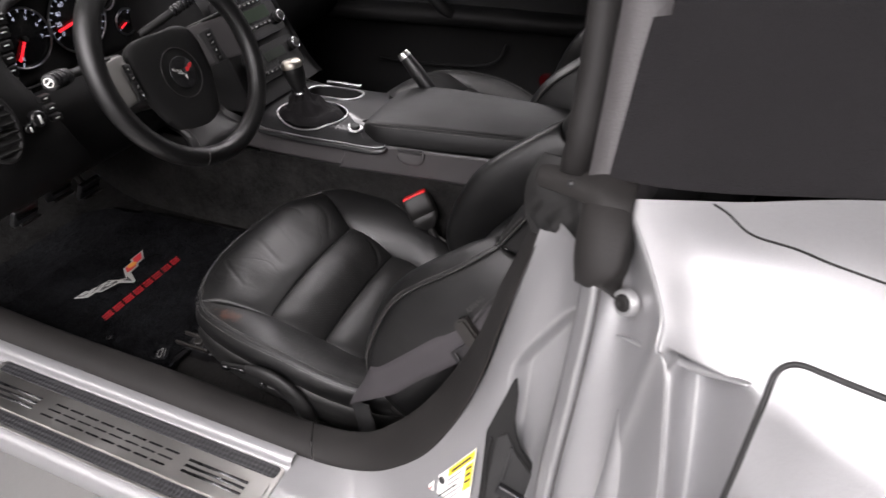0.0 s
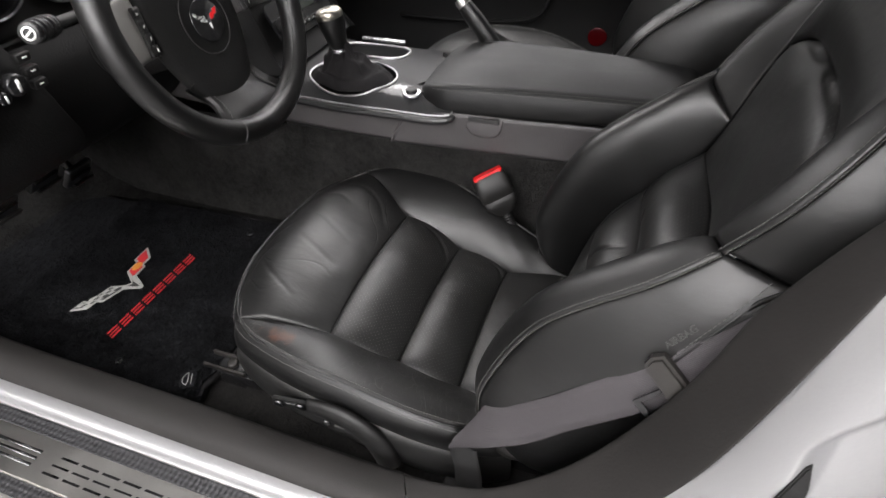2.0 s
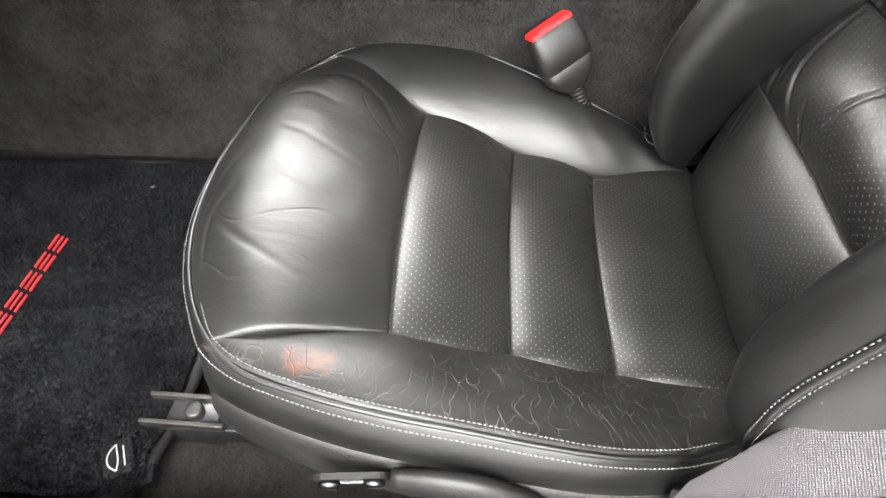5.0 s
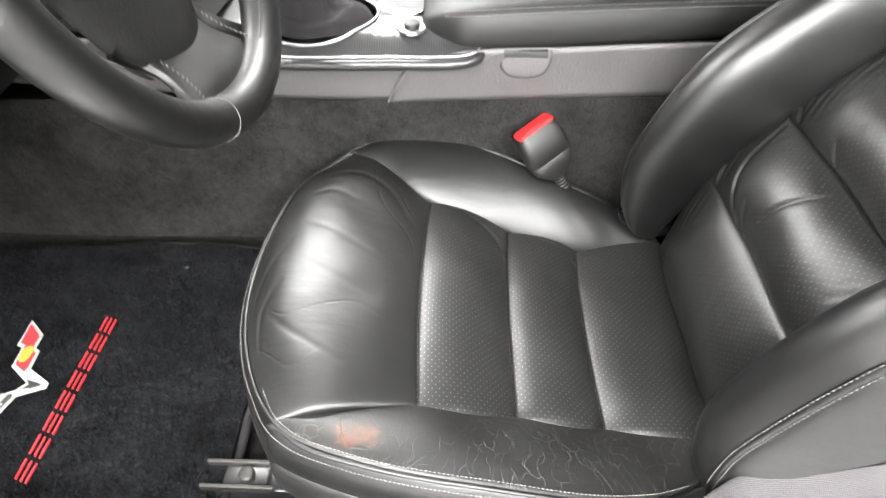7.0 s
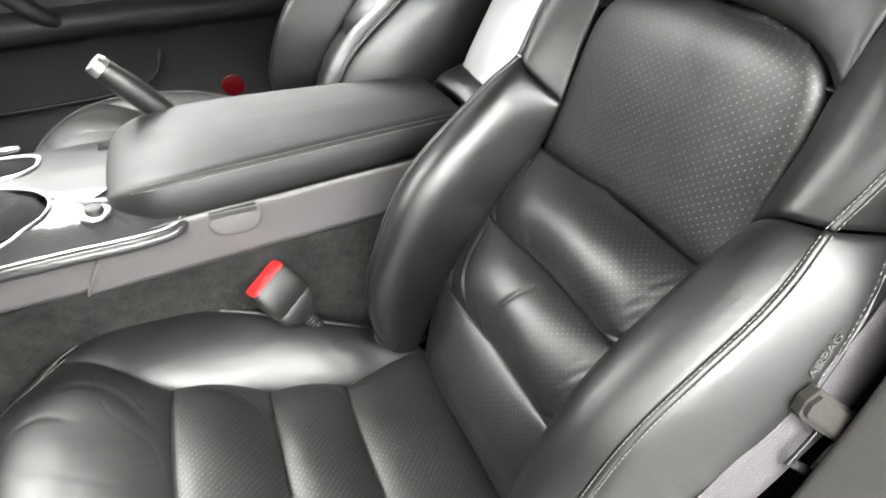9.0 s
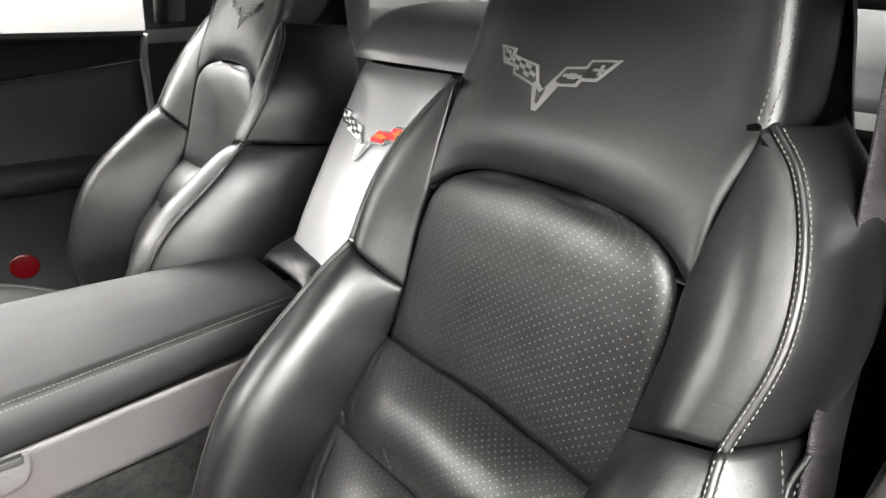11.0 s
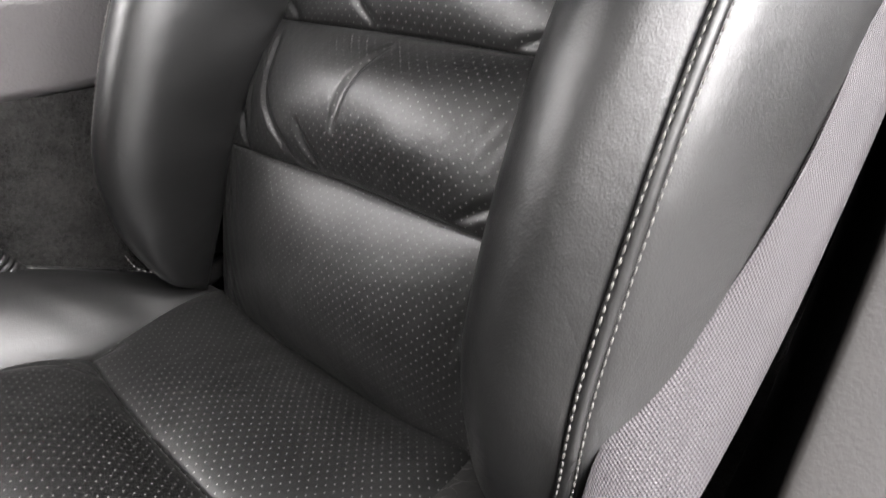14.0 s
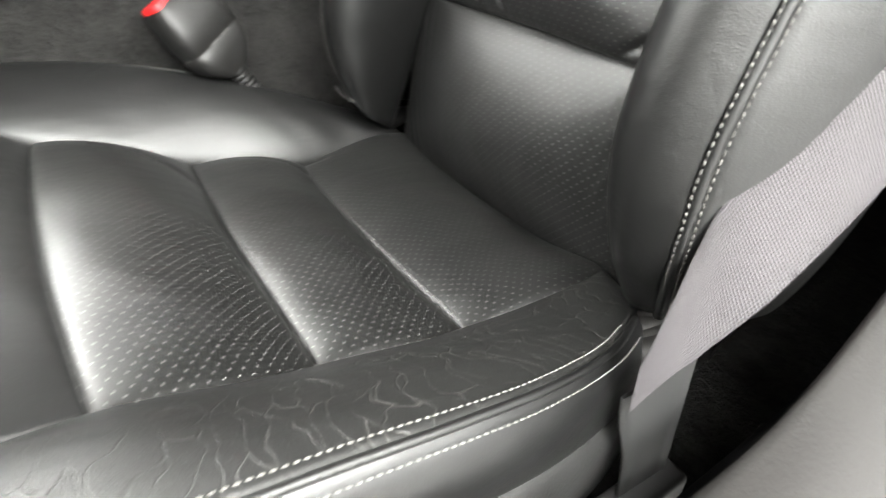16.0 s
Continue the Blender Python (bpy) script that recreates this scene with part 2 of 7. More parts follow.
WEBBING = weave("grey belt webbing", (0.012, 0.0106, 0.0117), (0.052, 0.0465, 0.0510), 2100, 0.6, 0.0012)
FIBRE = weave("carbon fibre trim", (0.004, 0.004, 0.0044), (0.022, 0.022, 0.023), 1100, 0.42, 0.0002, coat=0.5)
FIBRE.node_tree.nodes["Principled BSDF"].inputs["Specular IOR Level"].default_value = 0.16
TREAD = weave("black textured step tread", (0.006, 0.006, 0.0065), (0.042, 0.042, 0.045), 430, 0.42, 0.0014)
CLOTH = speckled("black convertible top cloth", (0.0095, 0.0088, 0.0094), (0.014, 0.013, 0.0137), 5, 0.9, 800, 0.002, spec=0.15)
folds = Nodes(CLOTH)
folds.out(normal=folds.bump(folds.noise(800, 3), 0.5, 0.002, folds.bump(folds.noise(9, 3, 0.5, stretch=(1.6, 1.0, 0.5)), 0.5, 0.03)))
CONCRETE = speckled("grey garage floor", (0.20, 0.197, 0.192), (0.26, 0.256, 0.25), 1.2, 0.42, 40, 0.002)
# tones steer bounce light: south wall bright, other walls and ceiling darkened
WALL_BOUNCE = speckled("white wall for bounce light", (0.76, 0.76, 0.752), (0.81, 0.81, 0.80), 0.8, 0.7, 60, 0.002)
CEILING = speckled("ceiling darkened to cut bounce light", (0.27, 0.27, 0.267), (0.31, 0.31, 0.307), 0.8, 0.8, 60, 0.002)
WALL_DARKENED = speckled("wall darkened to cut bounce light", (0.17, 0.17, 0.167), (0.20, 0.20, 0.197), 0.8, 0.7, 60, 0.002)


def glowing(name, colour, strength):
    m = material(name, (0.02, 0.02, 0.02), 0.4)
    b = m.node_tree.nodes["Principled BSDF"]
    b.inputs["Emission Color"].default_value = (*colour, 1)
    b.inputs["Emission Strength"].default_value = strength
    return m


GLOW_RED = glowing("lit red needle", (1.0, 0.02, 0.03), 1.6)
GLOW_WHITE = glowing("lit white dial print", (0.75, 0.8, 1.0), 0.7)
TUBE_GLOW = glowing("lit diffuser", (1, 0.97, 0.92), 4.0)

# ---------------------------------------------------------------- mesh helpers
def link_mesh(name, me, mat, parent=None, label="", smooth=True):
    me.materials.append(mat)
    if smooth:
        me.polygons.foreach_set("use_smooth", [True] * len(me.polygons))
    ob = new(name, me)
    if parent is not None:
        ob.parent = parent
    if label:
        ob["label"] = label
    return ob


def part(name, bm, mat, parent=None, label="", smooth=True):
    me = bpy.data.meshes.new(name)
    bmesh.ops.recalc_face_normals(bm, faces=bm.faces)
    bm.to_mesh(me)
    bm.free()
    return link_mesh(name, me, mat, parent, label, smooth)


def thing(name, at, label, category, group="", kind=""):
    ob = new(name)
    ob.location = at
    ob.empty_display_size = 0.05
    return tagged(ob, label, category, group, kind)


def settle(ob):
    """Parts are made in world metres: undo their thing's own place."""
    bpy.context.view_layer.update()
    for o in ob.children:
        o.matrix_parent_inverse = ob.matrix_world.inverted()
    return ob


def spline(points, n, closed=False):
    """n points along a Catmull-Rom curve through the given ones, evenly in the parameter."""
    p = np.array(points, float)
    k = len(p)
    if k == 2 and not closed:
        s = np.linspace(0, 1, n)[:, None]
        return p[0] * (1 - s) + p[1] * s
    if closed:
        q = np.vstack([p[-1], p, p[:2]])
        s = np.linspace(0, k, n, endpoint=False)
    else:
        q = np.vstack([2 * p[0] - p[1], p, 2 * p[-1] - p[-2]])
        s = np.linspace(0, k - 1, n)
    i = np.minimum(s.astype(int), (k if closed else k - 1) - 1)
    f = (s - i)[:, None]
    a, b, c, d = q[i], q[i + 1], q[i + 2], q[i + 3]
    return 0.5 * (2 * b + (c - a) * f + (2 * a - 5 * b + 4 * c - d) * f**2 + (3 * b - a - 3 * c + d) * f**3)


def even(points, n, closed=False):
    """n points at equal steps of length along the curve."""
    p = spline(points, 40 * len(points), closed)
    if closed:
        p = np.vstack([p, p[:1]])
    s = np.r_[0, np.cumsum(np.linalg.norm(np.diff(p, axis=0), axis=1))]
    t = np.linspace(0, s[-1], n, endpoint=not closed)
    return np.stack([np.interp(t, s, p[:, j]) for j in range(3)], 1)


def grid_normals(g):
    du, dv = np.gradient(g, axis=0), np.gradient(g, axis=1)
    n = np.cross(du, dv)
    return n / np.maximum(np.linalg.norm(n, axis=2, keepdims=True), 1e-9)


def surface(rows, nu, nv):
    """A smooth grid through rows of control points (rows may differ in length)."""
    first = [spline(r, nv) for r in rows]
    return np.stack([spline([f[j] for f in first], nu) for j in range(nv)], 1)


def mesh_grid(name, g, mat, parent=None, label="", flip=False, close_u=False, close_v=False, smooth=True):
    """One mesh from a grid of places, its UV in metres."""
    nu, nv = g.shape[:2]
    me = bpy.data.meshes.new(name)
    idx = np.arange(nu * nv).reshape(nu, nv)
    iu = np.r_[np.arange(nu), 0] if close_u else np.arange(nu)
    iv = np.r_[np.arange(nv), 0] if close_v else np.arange(nv)
    q = idx[np.ix_(iu, iv)]
    faces = np.stack([q[:-1, :-1], q[1:, :-1], q[1:, 1:], q[:-1, 1:]], -1).reshape(-1, 4)
    if flip:
        faces = faces[:, ::-1]
    me.from_pydata(g.reshape(-1, 3).tolist(), [], faces.tolist())
    us = np.zeros((nu, nv))
    vs = np.zeros((nu, nv))
    us[1:] = np.cumsum(np.linalg.norm(np.diff(g, axis=0), axis=2).mean(1))[:, None]
    vs[:, 1:] = np.cumsum(np.linalg.norm(np.diff(g, axis=1), axis=2).mean(0))[None]
    uv = np.stack([us.ravel(), vs.ravel()], 1)
    layer = me.uv_layers.new(name="UVMap")
    loops = np.zeros(len(me.loops), int)
    me.loops.foreach_get("vertex_index", loops)
    layer.data.foreach_set("uv", uv[loops].astype(np.float32).ravel())
    me.update()
    return link_mesh(name, me, mat, parent, label, smooth)


def padded(name, rows, mat, parent, label="", puff=0.012, nu=40, nv=40, tuck=0.014, sign=1, power=0.5, wrinkle=0.0, shape=None):
    """A stuffed panel: it swells between its edges, which turn down into the seam."""
    g = surface(rows, nu, nv)
    n = grid_normals(g) * sign
    u, v = np.linspace(0, 1, nu)[:, None], np.linspace(0, 1, nv)[None]
    lift = puff * (np.sin(np.pi * u) ** power) * (np.sin(np.pi * v) ** power)
    if shape is not None:
        lift = lift + shape(u, v)
    if wrinkle:
        for i in range(nu):
            for j in range(nv):
                p = Vector(g[i, j] * 22)
                lift[i, j] += wrinkle * noise.noise(p) * min(1, 6 * min(i, nu - 1 - i) / nu) * min(1, 6 * min(j, nv - 1 - j) / nv)
    g = g + n * lift[..., None]
    pad_g = np.pad(g, ((2, 2), (2, 2), (0, 0)), "edge")
    pad_n = np.pad(n, ((2, 2), (2, 2), (0, 0)), "edge")
    depth = np.zeros((nu + 4, nv + 4))
    depth[1, :] = depth[-2, :] = 0.25
    depth[:, 1] = depth[:, -2] = 0.25
    depth[0, :] = depth[-1, :] = depth[:, 0] = depth[:, -1] = 1
    full = pad_g - pad_n * (tuck * depth)[..., None]
    return mesh_grid(name, full, mat, parent, label, flip=sign < 0)


def tube(name, path, radius, mat, parent=None, label="", sides=10, n=None, closed=False, squash=1.0, up=(0, 0, 1), caps=True):
    """A round or flattened bar along a curve."""
    p = even(path, n or max(8, 6 * len(path)), closed)
    k = len(p)
    r = np.interp(np.linspace(0, 1, k), np.linspace(0, 1, len(np.atleast_1d(radius))), np.atleast_1d(radius))
    t = np.gradient(p, axis=0) if not closed else np.roll(p, -1, 0) - np.roll(p, 1, 0)
    t /= np.linalg.norm(t, axis=1, keepdims=True)
    a = np.cross(t, np.array(up, float))
    a /= np.maximum(np.linalg.norm(a, axis=1, keepdims=True), 1e-6)
    b = np.cross(t, a)
    ang = np.linspace(0, 2 * np.pi, sides, endpoint=False)
    g = p[:, None] + r[:, None, None] * (np.cos(ang)[None, :, None] * a[:, None] + squash * np.sin(ang)[None, :, None] * b[:, None])
    if caps and not closed:
        g = np.concatenate([p[None, :1].repeat(sides, 1), g, p[None, -1:].repeat(sides, 1)], 0)
    return mesh_grid(name, g, mat, parent, label, close_u=closed, close_v=True)


def ribbon(name, path, across, width, thick, mat, parent=None, label="", n=60, square=True):
    """A strap with thickness along a curve; across: its width's direction at each given point."""
    k = n
    p = spline(path, k)
    w = spline(across, k)
    t = np.gradient(p, axis=0)
    t /= np.linalg.norm(t, axis=1, keepdims=True)
    if square:
        w -= t * (w * t).sum(1, keepdims=True)
    w /= np.linalg.norm(w, axis=1, keepdims=True)
    nn = np.cross(t, w)
    ws = np.interp(np.linspace(0, 1, k), np.linspace(0, 1, len(np.atleast_1d(width))), np.atleast_1d(width))
    cols = [(s, h) for s, h in ((-0.5, 0), (-0.49, 0.5), (-0.25, 0.5), (0, 0.5), (0.25, 0.5), (0.49, 0.5), (0.5, 0), (0.49, -0.5), (0, -0.5), (-0.49, -0.5))]
    g = np.stack([p + w * (s * ws)[:, None] + nn * h * thick for s, h in cols], 1)
    return mesh_grid(name, g, mat, parent, label, close_v=True)


def box(bm, sx, sy, sz, m=None, bevel=0.0, segments=2):
    """Adds a bevelled block to bm, centred, then moved by m."""
    tmp = bmesh.new()
    bmesh.ops.create_cube(tmp, size=1)
    bmesh.ops.scale(tmp, vec=(sx, sy, sz), verts=tmp.verts)
    if bevel:
        bmesh.ops.bevel(tmp, geom=tmp.edges[:], offset=bevel, segments=segments, affect="EDGES", profile=0.6)
    if m is not None:
        bmesh.ops.transform(tmp, matrix=m, verts=tmp.verts)
    me = bpy.data.meshes.new("tmp")
    tmp.to_mesh(me)
    tmp.free()
    bm.from_mesh(me)
    bpy.data.meshes.remove(me)
    return bm


def block(name, sx, sy, sz, m, mat, parent=None, label="", bevel=0.003, segments=3):
    return part(name, box(bmesh.new(), sx, sy, sz, m, bevel, segments), mat, parent, label)


def disc(name, radius, height, m, mat, parent=None, label="", bevel=0.0, sides=40):
    """A short cylinder with rounded rims; its axis is the pose's z."""
    b = min(bevel, height * 0.49)
    prof = [(0, 0), (radius - b, 0), (radius, b), (radius, height - b), (radius - b, height), (0, height)]
    if b:
        prof = [(0, 0), (radius - b, 0), (radius - b * 0.3, b * 0.3), (radius, b), (radius, height - b), (radius - b * 0.3, height - b * 0.3), (radius - b, height), (0, height)]
    return lathe(name, prof, m, mat, parent, label, sides)


def lathe(name, profile, m, mat, parent=None, label="", sides=40):
    ang = np.linspace(0, 2 * np.pi, sides, endpoint=False)
    g = np.array([[[max(r, 1e-5) * math.cos(a), max(r, 1e-5) * math.sin(a), z] for a in ang] for r, z in profile])
    mm = np.array(m)
    g = g @ mm[:3, :3].T + mm[:3, 3]
    return mesh_grid(name, g, mat, parent, label, close_v=True)


def outline_plate(name, outline, thick, m, mat, parent=None, label="", bevel=0.0):
    """A flat plate with the given outline in its own x and y, lifted by thick."""
    bm = bmesh.new()
    vs = [bm.verts.new((x, y, 0)) for x, y in outline]
    f = bm.faces.new(vs)
    ret = bmesh.ops.extrude_face_region(bm, geom=[f])
    top = [v for v in ret["geom"] if isinstance(v, bmesh.types.BMVert)]
    bmesh.ops.translate(bm, vec=(0, 0, thick), verts=top)
    if bevel:
        es = [e for e in bm.edges if all(v in top for v in e.verts)]
        bmesh.ops.bevel(bm, geom=es, offset=bevel, segments=2, affect="EDGES")
    bmesh.ops.transform(bm, matrix=m, verts=bm.verts)
    return part(name, bm, mat, parent, label, smooth=False)


def rounded(sx, sy, r, k=5):
    """The outline of a rectangle with round corners."""
    pts = []
    for cx, cy, a0 in ((sx / 2 - r, sy / 2 - r, 0), (-sx / 2 + r, sy / 2 - r, 90), (-sx / 2 + r, -sy / 2 + r, 180), (sx / 2 - r, -sy / 2 + r, 270)):
        for i in range(k + 1):
            a = radians(a0 + 90 * i / k)
            pts.append((cx + r * math.cos(a), cy + r * math.sin(a)))
    return pts


def stitches(name, path, pitch, mat, parent, radius=0.0006, fill=0.66, slant=0.0, up=(0, 0, 1)):
    """A run of thread: small separate dashes lying on the curve."""
    p = spline(path, 60 * len(path))
    s = np.r_[0, np.cumsum(np.linalg.norm(np.diff(p, axis=0), axis=1))]
    k = int(s[-1] / pitch)
    verts, faces = [], []
    for i in range(k):
        a = np.array([np.interp(i * pitch, s, p[:, j]) for j in range(3)])
        b = np.array([np.interp((i + fill) * pitch, s, p[:, j]) for j in range(3)])
        t = b - a
        t /= max(np.linalg.norm(t), 1e-9)
        w = np.cross(t, up)
        w /= max(np.linalg.norm(w), 1e-9)
        h = np.cross(w, t)
        b = b + w * slant * pitch
        base = len(verts)
        for c, f in ((a, 0.6), (a * 0.5 + b * 0.5, 1.25), (b, 0.6)):
            for sx, sy in ((1, 0), (0, 1), (-1, 0), (0, -1)):
                verts.append((c + radius * f * (w * sx + h * sy)).tolist())
        for r in range(2):
            for q in range(4):
                o = base + 4 * r
                faces.append((o + q, o + (q + 1) % 4, o + 4 + (q + 1) % 4, o + 4 + q))
        faces.append((base + 3, base + 2, base + 1, base))
        faces.append((base + 8, base + 9, base + 10, base + 11))
    me = bpy.data.meshes.new(name)
    me.from_pydata(verts, [], faces)
    ob = link_mesh(name, me, mat, parent)
    ob["kind"] = "stuff"
    return ob

from mathutils.bvhtree import BVHTree

# ---------------------------------------------------------------- emblems as plain shapes
def frame_of(at, right, up):
    """A pose with its x along right, its y near up."""
    r = Vector(right).normalized()
    n = r.cross(Vector(up)).normalized()
    u = n.cross(r)
    m = Matrix((r, u, n)).transposed().to_4x4()
    m.translation = at
    return m


def seated(ob, m, w, tall=0.5):
    """The pose m, laid flat on the surface of ob under it."""
    tree = BVHTree.FromPolygons([v.co[:] for v in ob.data.vertices], [p.vertices[:] for p in ob.data.polygons])
    n = m.col[2].xyz
    hits = []
    for u, v in ((-0.45, 0.2), (0.45, 0.2), (0.0, -0.3), (0.0, 0.1)):
        p = m @ Vector((u * w, v * w, 0.05))
        hit = tree.ray_cast(p, -n, 0.2)[0]
        hits.append(hit if hit is not None else m @ Vector((u * w, v * w, 0)))
    right = (hits[1] - hits[0]).normalized()
    up = (hits[0] + hits[1]) / 2 - hits[2]
    flat = frame_of(m.translation, right, up)
    k = flat.col[2].xyz
    flat.translation = m.translation + k * max((h - m.translation).dot(k) for h in hits)
    return flat


def inset(points, d):
    """A counter-clockwise outline drawn in by d."""
    out = []
    for k in range(len(points)):
        a, b, c_ = (Vector(points[(k + q) % len(points)]) for q in (-1, 0, 1))
        e, f = (b - a).normalized(), (c_ - b).normalized()
        n1, n2 = Vector((-e.y, e.x)), Vector((-f.y, f.x))
        m = n1 + n2
        out.append(b + m * (d / max(0.5, m.dot(n1))))
    return [(p.x, p.y) for p in out]


def flags(m, w, parent, rim, left, right, check=None, lift=0.0008, tall=1.0, mark=None):
    """Two crossed flags as flat shapes, w wide."""
    def quad(name, pts, h, mat):
        outline_plate(name, [(x * w, y * w * tall) for x, y in pts], h, m, mat, parent)

    fly = [(-0.52, 0.30), (-0.36, 0.27), (-0.355, 0.20), (-0.10, 0.12), (-0.04, -0.06)]
    under = [(-0.09, -0.10), (-0.31, -0.005), (-0.325, 0.075), (-0.44, 0.10)]
    field = [(0.14, 0.13), (0.30, 0.15), (0.32, 0.22), (0.55, 0.24), (0.42, 0.02), (0.30, 0.01), (0.28, -0.05), (0.13, -0.07), (0.065, -0.04)]
    quad("emblem_rim", fly + [(0.015, -0.12)] + field[:-1] + [(0.02, -0.34), (-0.02, -0.34)] + under, lift, rim)
    quad("emblem_flag", inset(field[::-1], 0.028)[::-1], lift * 1.8, right)
    quad("emblem_flag", inset((fly + under)[::-1], 0.026)[::-1], lift * 1.8, left)
    quad("emblem_tail", [(-0.035, -0.12), (0.0, -0.16), (0.04, -0.11), (0.008, -0.27), (-0.008, -0.27)], lift * 1.8, left)
    if mark is not None:
        for x, y, a, b in ((0.415, 0.125, 0.05, 0.012), (0.42, 0.125, 0.012, 0.05), (0.22, 0.042, 0.075, 0.016), (0.22, 0.042, 0.03, 0.028)):
            quad("emblem_mark", [(x - a, y - b), (x - a + 0.01, y + b), (x + a + 0.01, y + b), (x + a, y - b)][::-1], lift * 2.4, mark)
    if check is not None:
        def spot(a, b):
            return (-0.46 + 0.37 * a + 0.03 * b * (1 - a), (0.265 - 0.20 * a) * (1 - b) + (0.125 - 0.185 * a) * b)

        for i in range(6):
            for j in range(3):
                if (i + j) % 2 == 0:
                    quad("emblem_check", [spot(i / 6, j / 3), spot((i + 1) / 6, j / 3), spot((i + 1) / 6, (j + 1) / 3), spot(i / 6, (j + 1) / 3)][::-1], lift * 2.4, check)


def bar_row(m, length, height, count, thick, mat, parent, name="letter_bar"):
    """A row of slanted plain bars where a name stands; no letters."""
    step = length / count
    for i in range(count):
        x = -length / 2 + i * step
        k = height * 0.35
        w = step * 0.80
        for lo, hi in ((0.0, 0.12), (0.45, 0.55), (0.88, 1.0)):
            outline_plate(name, [(x + k * lo, height * lo), (x + k * hi, height * hi), (x + k * hi + w, height * hi), (x + k * lo + w, height * lo)][::-1], thick, m, mat, parent)



# ---------------------------------------------------------------- garage
def slab(name, lo, hi, mat, label, category, bevel=0.0):
    c = [(a + b) / 2 for a, b in zip(lo, hi)]
    ob = block(name, *[b - a for a, b in zip(lo, hi)], pose(*c), mat, bevel=bevel, segments=1)
    return tagged(ob, label, category, kind="structure")


slab("floor", (-5, -4.5, -0.1), (5, 5, 0), CONCRETE, "smooth grey concrete garage floor under the car", "floor")
# wall and ceiling colours stand in for how much light each throws back
slab("wall_north", (-5, 5, 0), (5, 5.2, 3.1), WALL_DARKENED, "plain garage wall, toned for its bounce light", "wall")
slab("wall_south", (-5, -4.7, 0), (5, -4.5, 3.1), WALL_BOUNCE, "plain garage wall, toned for its bounce light", "wall")
slab("wall_east", (5, -4.7, 0), (5.2, 5.2, 3.1), WALL_DARKENED, "plain garage wall, toned for its bounce light", "wall")
slab("wall_west", (-5.2, -4.7, 0), (-5, 5.2, 3.1), WALL_DARKENED, "plain garage wall, toned for its bounce light", "wall")
slab("ceiling", (-5.2, -4.7, 3.1), (5.2, 5.2, 3.2), CEILING, "plain garage ceiling, darkened to cut bounce light", "ceiling")
for lx, ly, lz in LAMPS:
    # fitting added for the unseen lamp
    fit_ = thing("ceiling_light", (lx, ly, lz + 0.14), "broad white panel light added under the ceiling, unseen, lit", "ceiling light", "panel lights under the ceiling")
    block("housing", 1.96, 1.31, 0.10, pose(lx, ly, lz + 0.09), WHITE, fit_, bevel=0.01)
    block("diffuser", 1.90, 1.25, 0.05, pose(lx, ly, lz + 0.02), TUBE_GLOW, fit_, "glowing frosted diffuser of the added light", bevel=0.02)
    settle(fit_)

# ---------------------------------------------------------------- car body
AXIS = 1.045  # middle of the car across

body = thing("convertible_car", (-0.3, AXIS, 0.0), "silver metallic two-seat convertible body with its door opening", "car body")


def strip(name, profile, x0, x1, mat, label="", nx=12, wobble=None):
    """A profile of (y, z) drawn along x."""
    xs = np.linspace(x0, x1, nx)
    p = spline([(0, a, b) for a, b in profile], 5 * len(profile))
    g = np.stack([np.stack([np.full(len(p), x), p[:, 1], p[:, 2]], 1) for x in xs], 0)
    return mesh_grid(name, g, mat, body, label, flip=True)


# sill under the door, from its outer skirt up to the seal
strip("door_sill", [(0.36, 0.14), (0.325, 0.17), (0.285, 0.26), (0.256, 0.335), (0.243, 0.368), (0.2455, 0.390), (0.262, 0.402), (0.33, 0.404), (0.362, 0.405), (0.372, 0.417), (0.392, 0.419), (0.41, 0.41)], -1.75, -0.40, PAINT, "silver painted door sill")

# the seal runs along the sill and up the pillar
SEAL_OUT = [(-1.75, 0.40, 0.62), (-1.45, 0.395, 0.50), (-1.25, 0.39, 0.435), (-1.0, 0.388, 0.420), (-0.7, 0.386, 0.419), (-0.5, 0.385, 0.42), (-0.36, 0.385, 0.424), (-0.285, 0.385, 0.445), (-0.234, 0.385, 0.484), (-0.183, 0.385, 0.55), (-0.133, 0.385, 0.668), (-0.103, 0.387, 0.795), (-0.086, 0.392, 0.880), (-0.081, 0.394, 0.905)]
SEAL_IN = [(-1.75, 0.47, 0.64), (-1.45, 0.46, 0.51), (-1.25, 0.45, 0.44), (-1.0, 0.444, 0.425), (-0.7, 0.442, 0.424), (-0.5, 0.438, 0.425), (-0.40, 0.436, 0.427), (-0.315, 0.434, 0.450), (-0.258, 0.435, 0.500), (-0.202, 0.436, 0.58), (-0.150, 0.441, 0.69), (-0.121, 0.445, 0.79), (-0.105, 0.44, 0.87), (-0.099, 0.436, 0.90)]
so, si = even(SEAL_OUT, 150), even(SEAL_IN, 150)
mid = (so + si) / 2
away = np.array([0, 0, 0.013]) * np.clip((mid[:, :1] + 0.1) / -0.5, 0, 1) + np.array([-0.002, 0, 0.001]) * (1 - np.clip((mid[:, :1] + 0.1) / -0.5, 0, 1))
lip = np.array([0, 1, 0]) * np.clip((mid[:, :1] + 0.30) / -0.1, 0.1, 1)
g = np.stack([so - away * 0.9, so, so * 0.8 + si * 0.2 + away * 0.9, mid + away * 1.15, so * 0.2 + si * 0.8 + away * 0.75, si, si - away * 2.6 + lip * 0.012, si - away * 5 + lip * 0.014], 1)
g = np.stack([spline(r, 22) for r in g], 0)
cutx = np.argmin(np.abs(mid[:, 0] + 0.384))
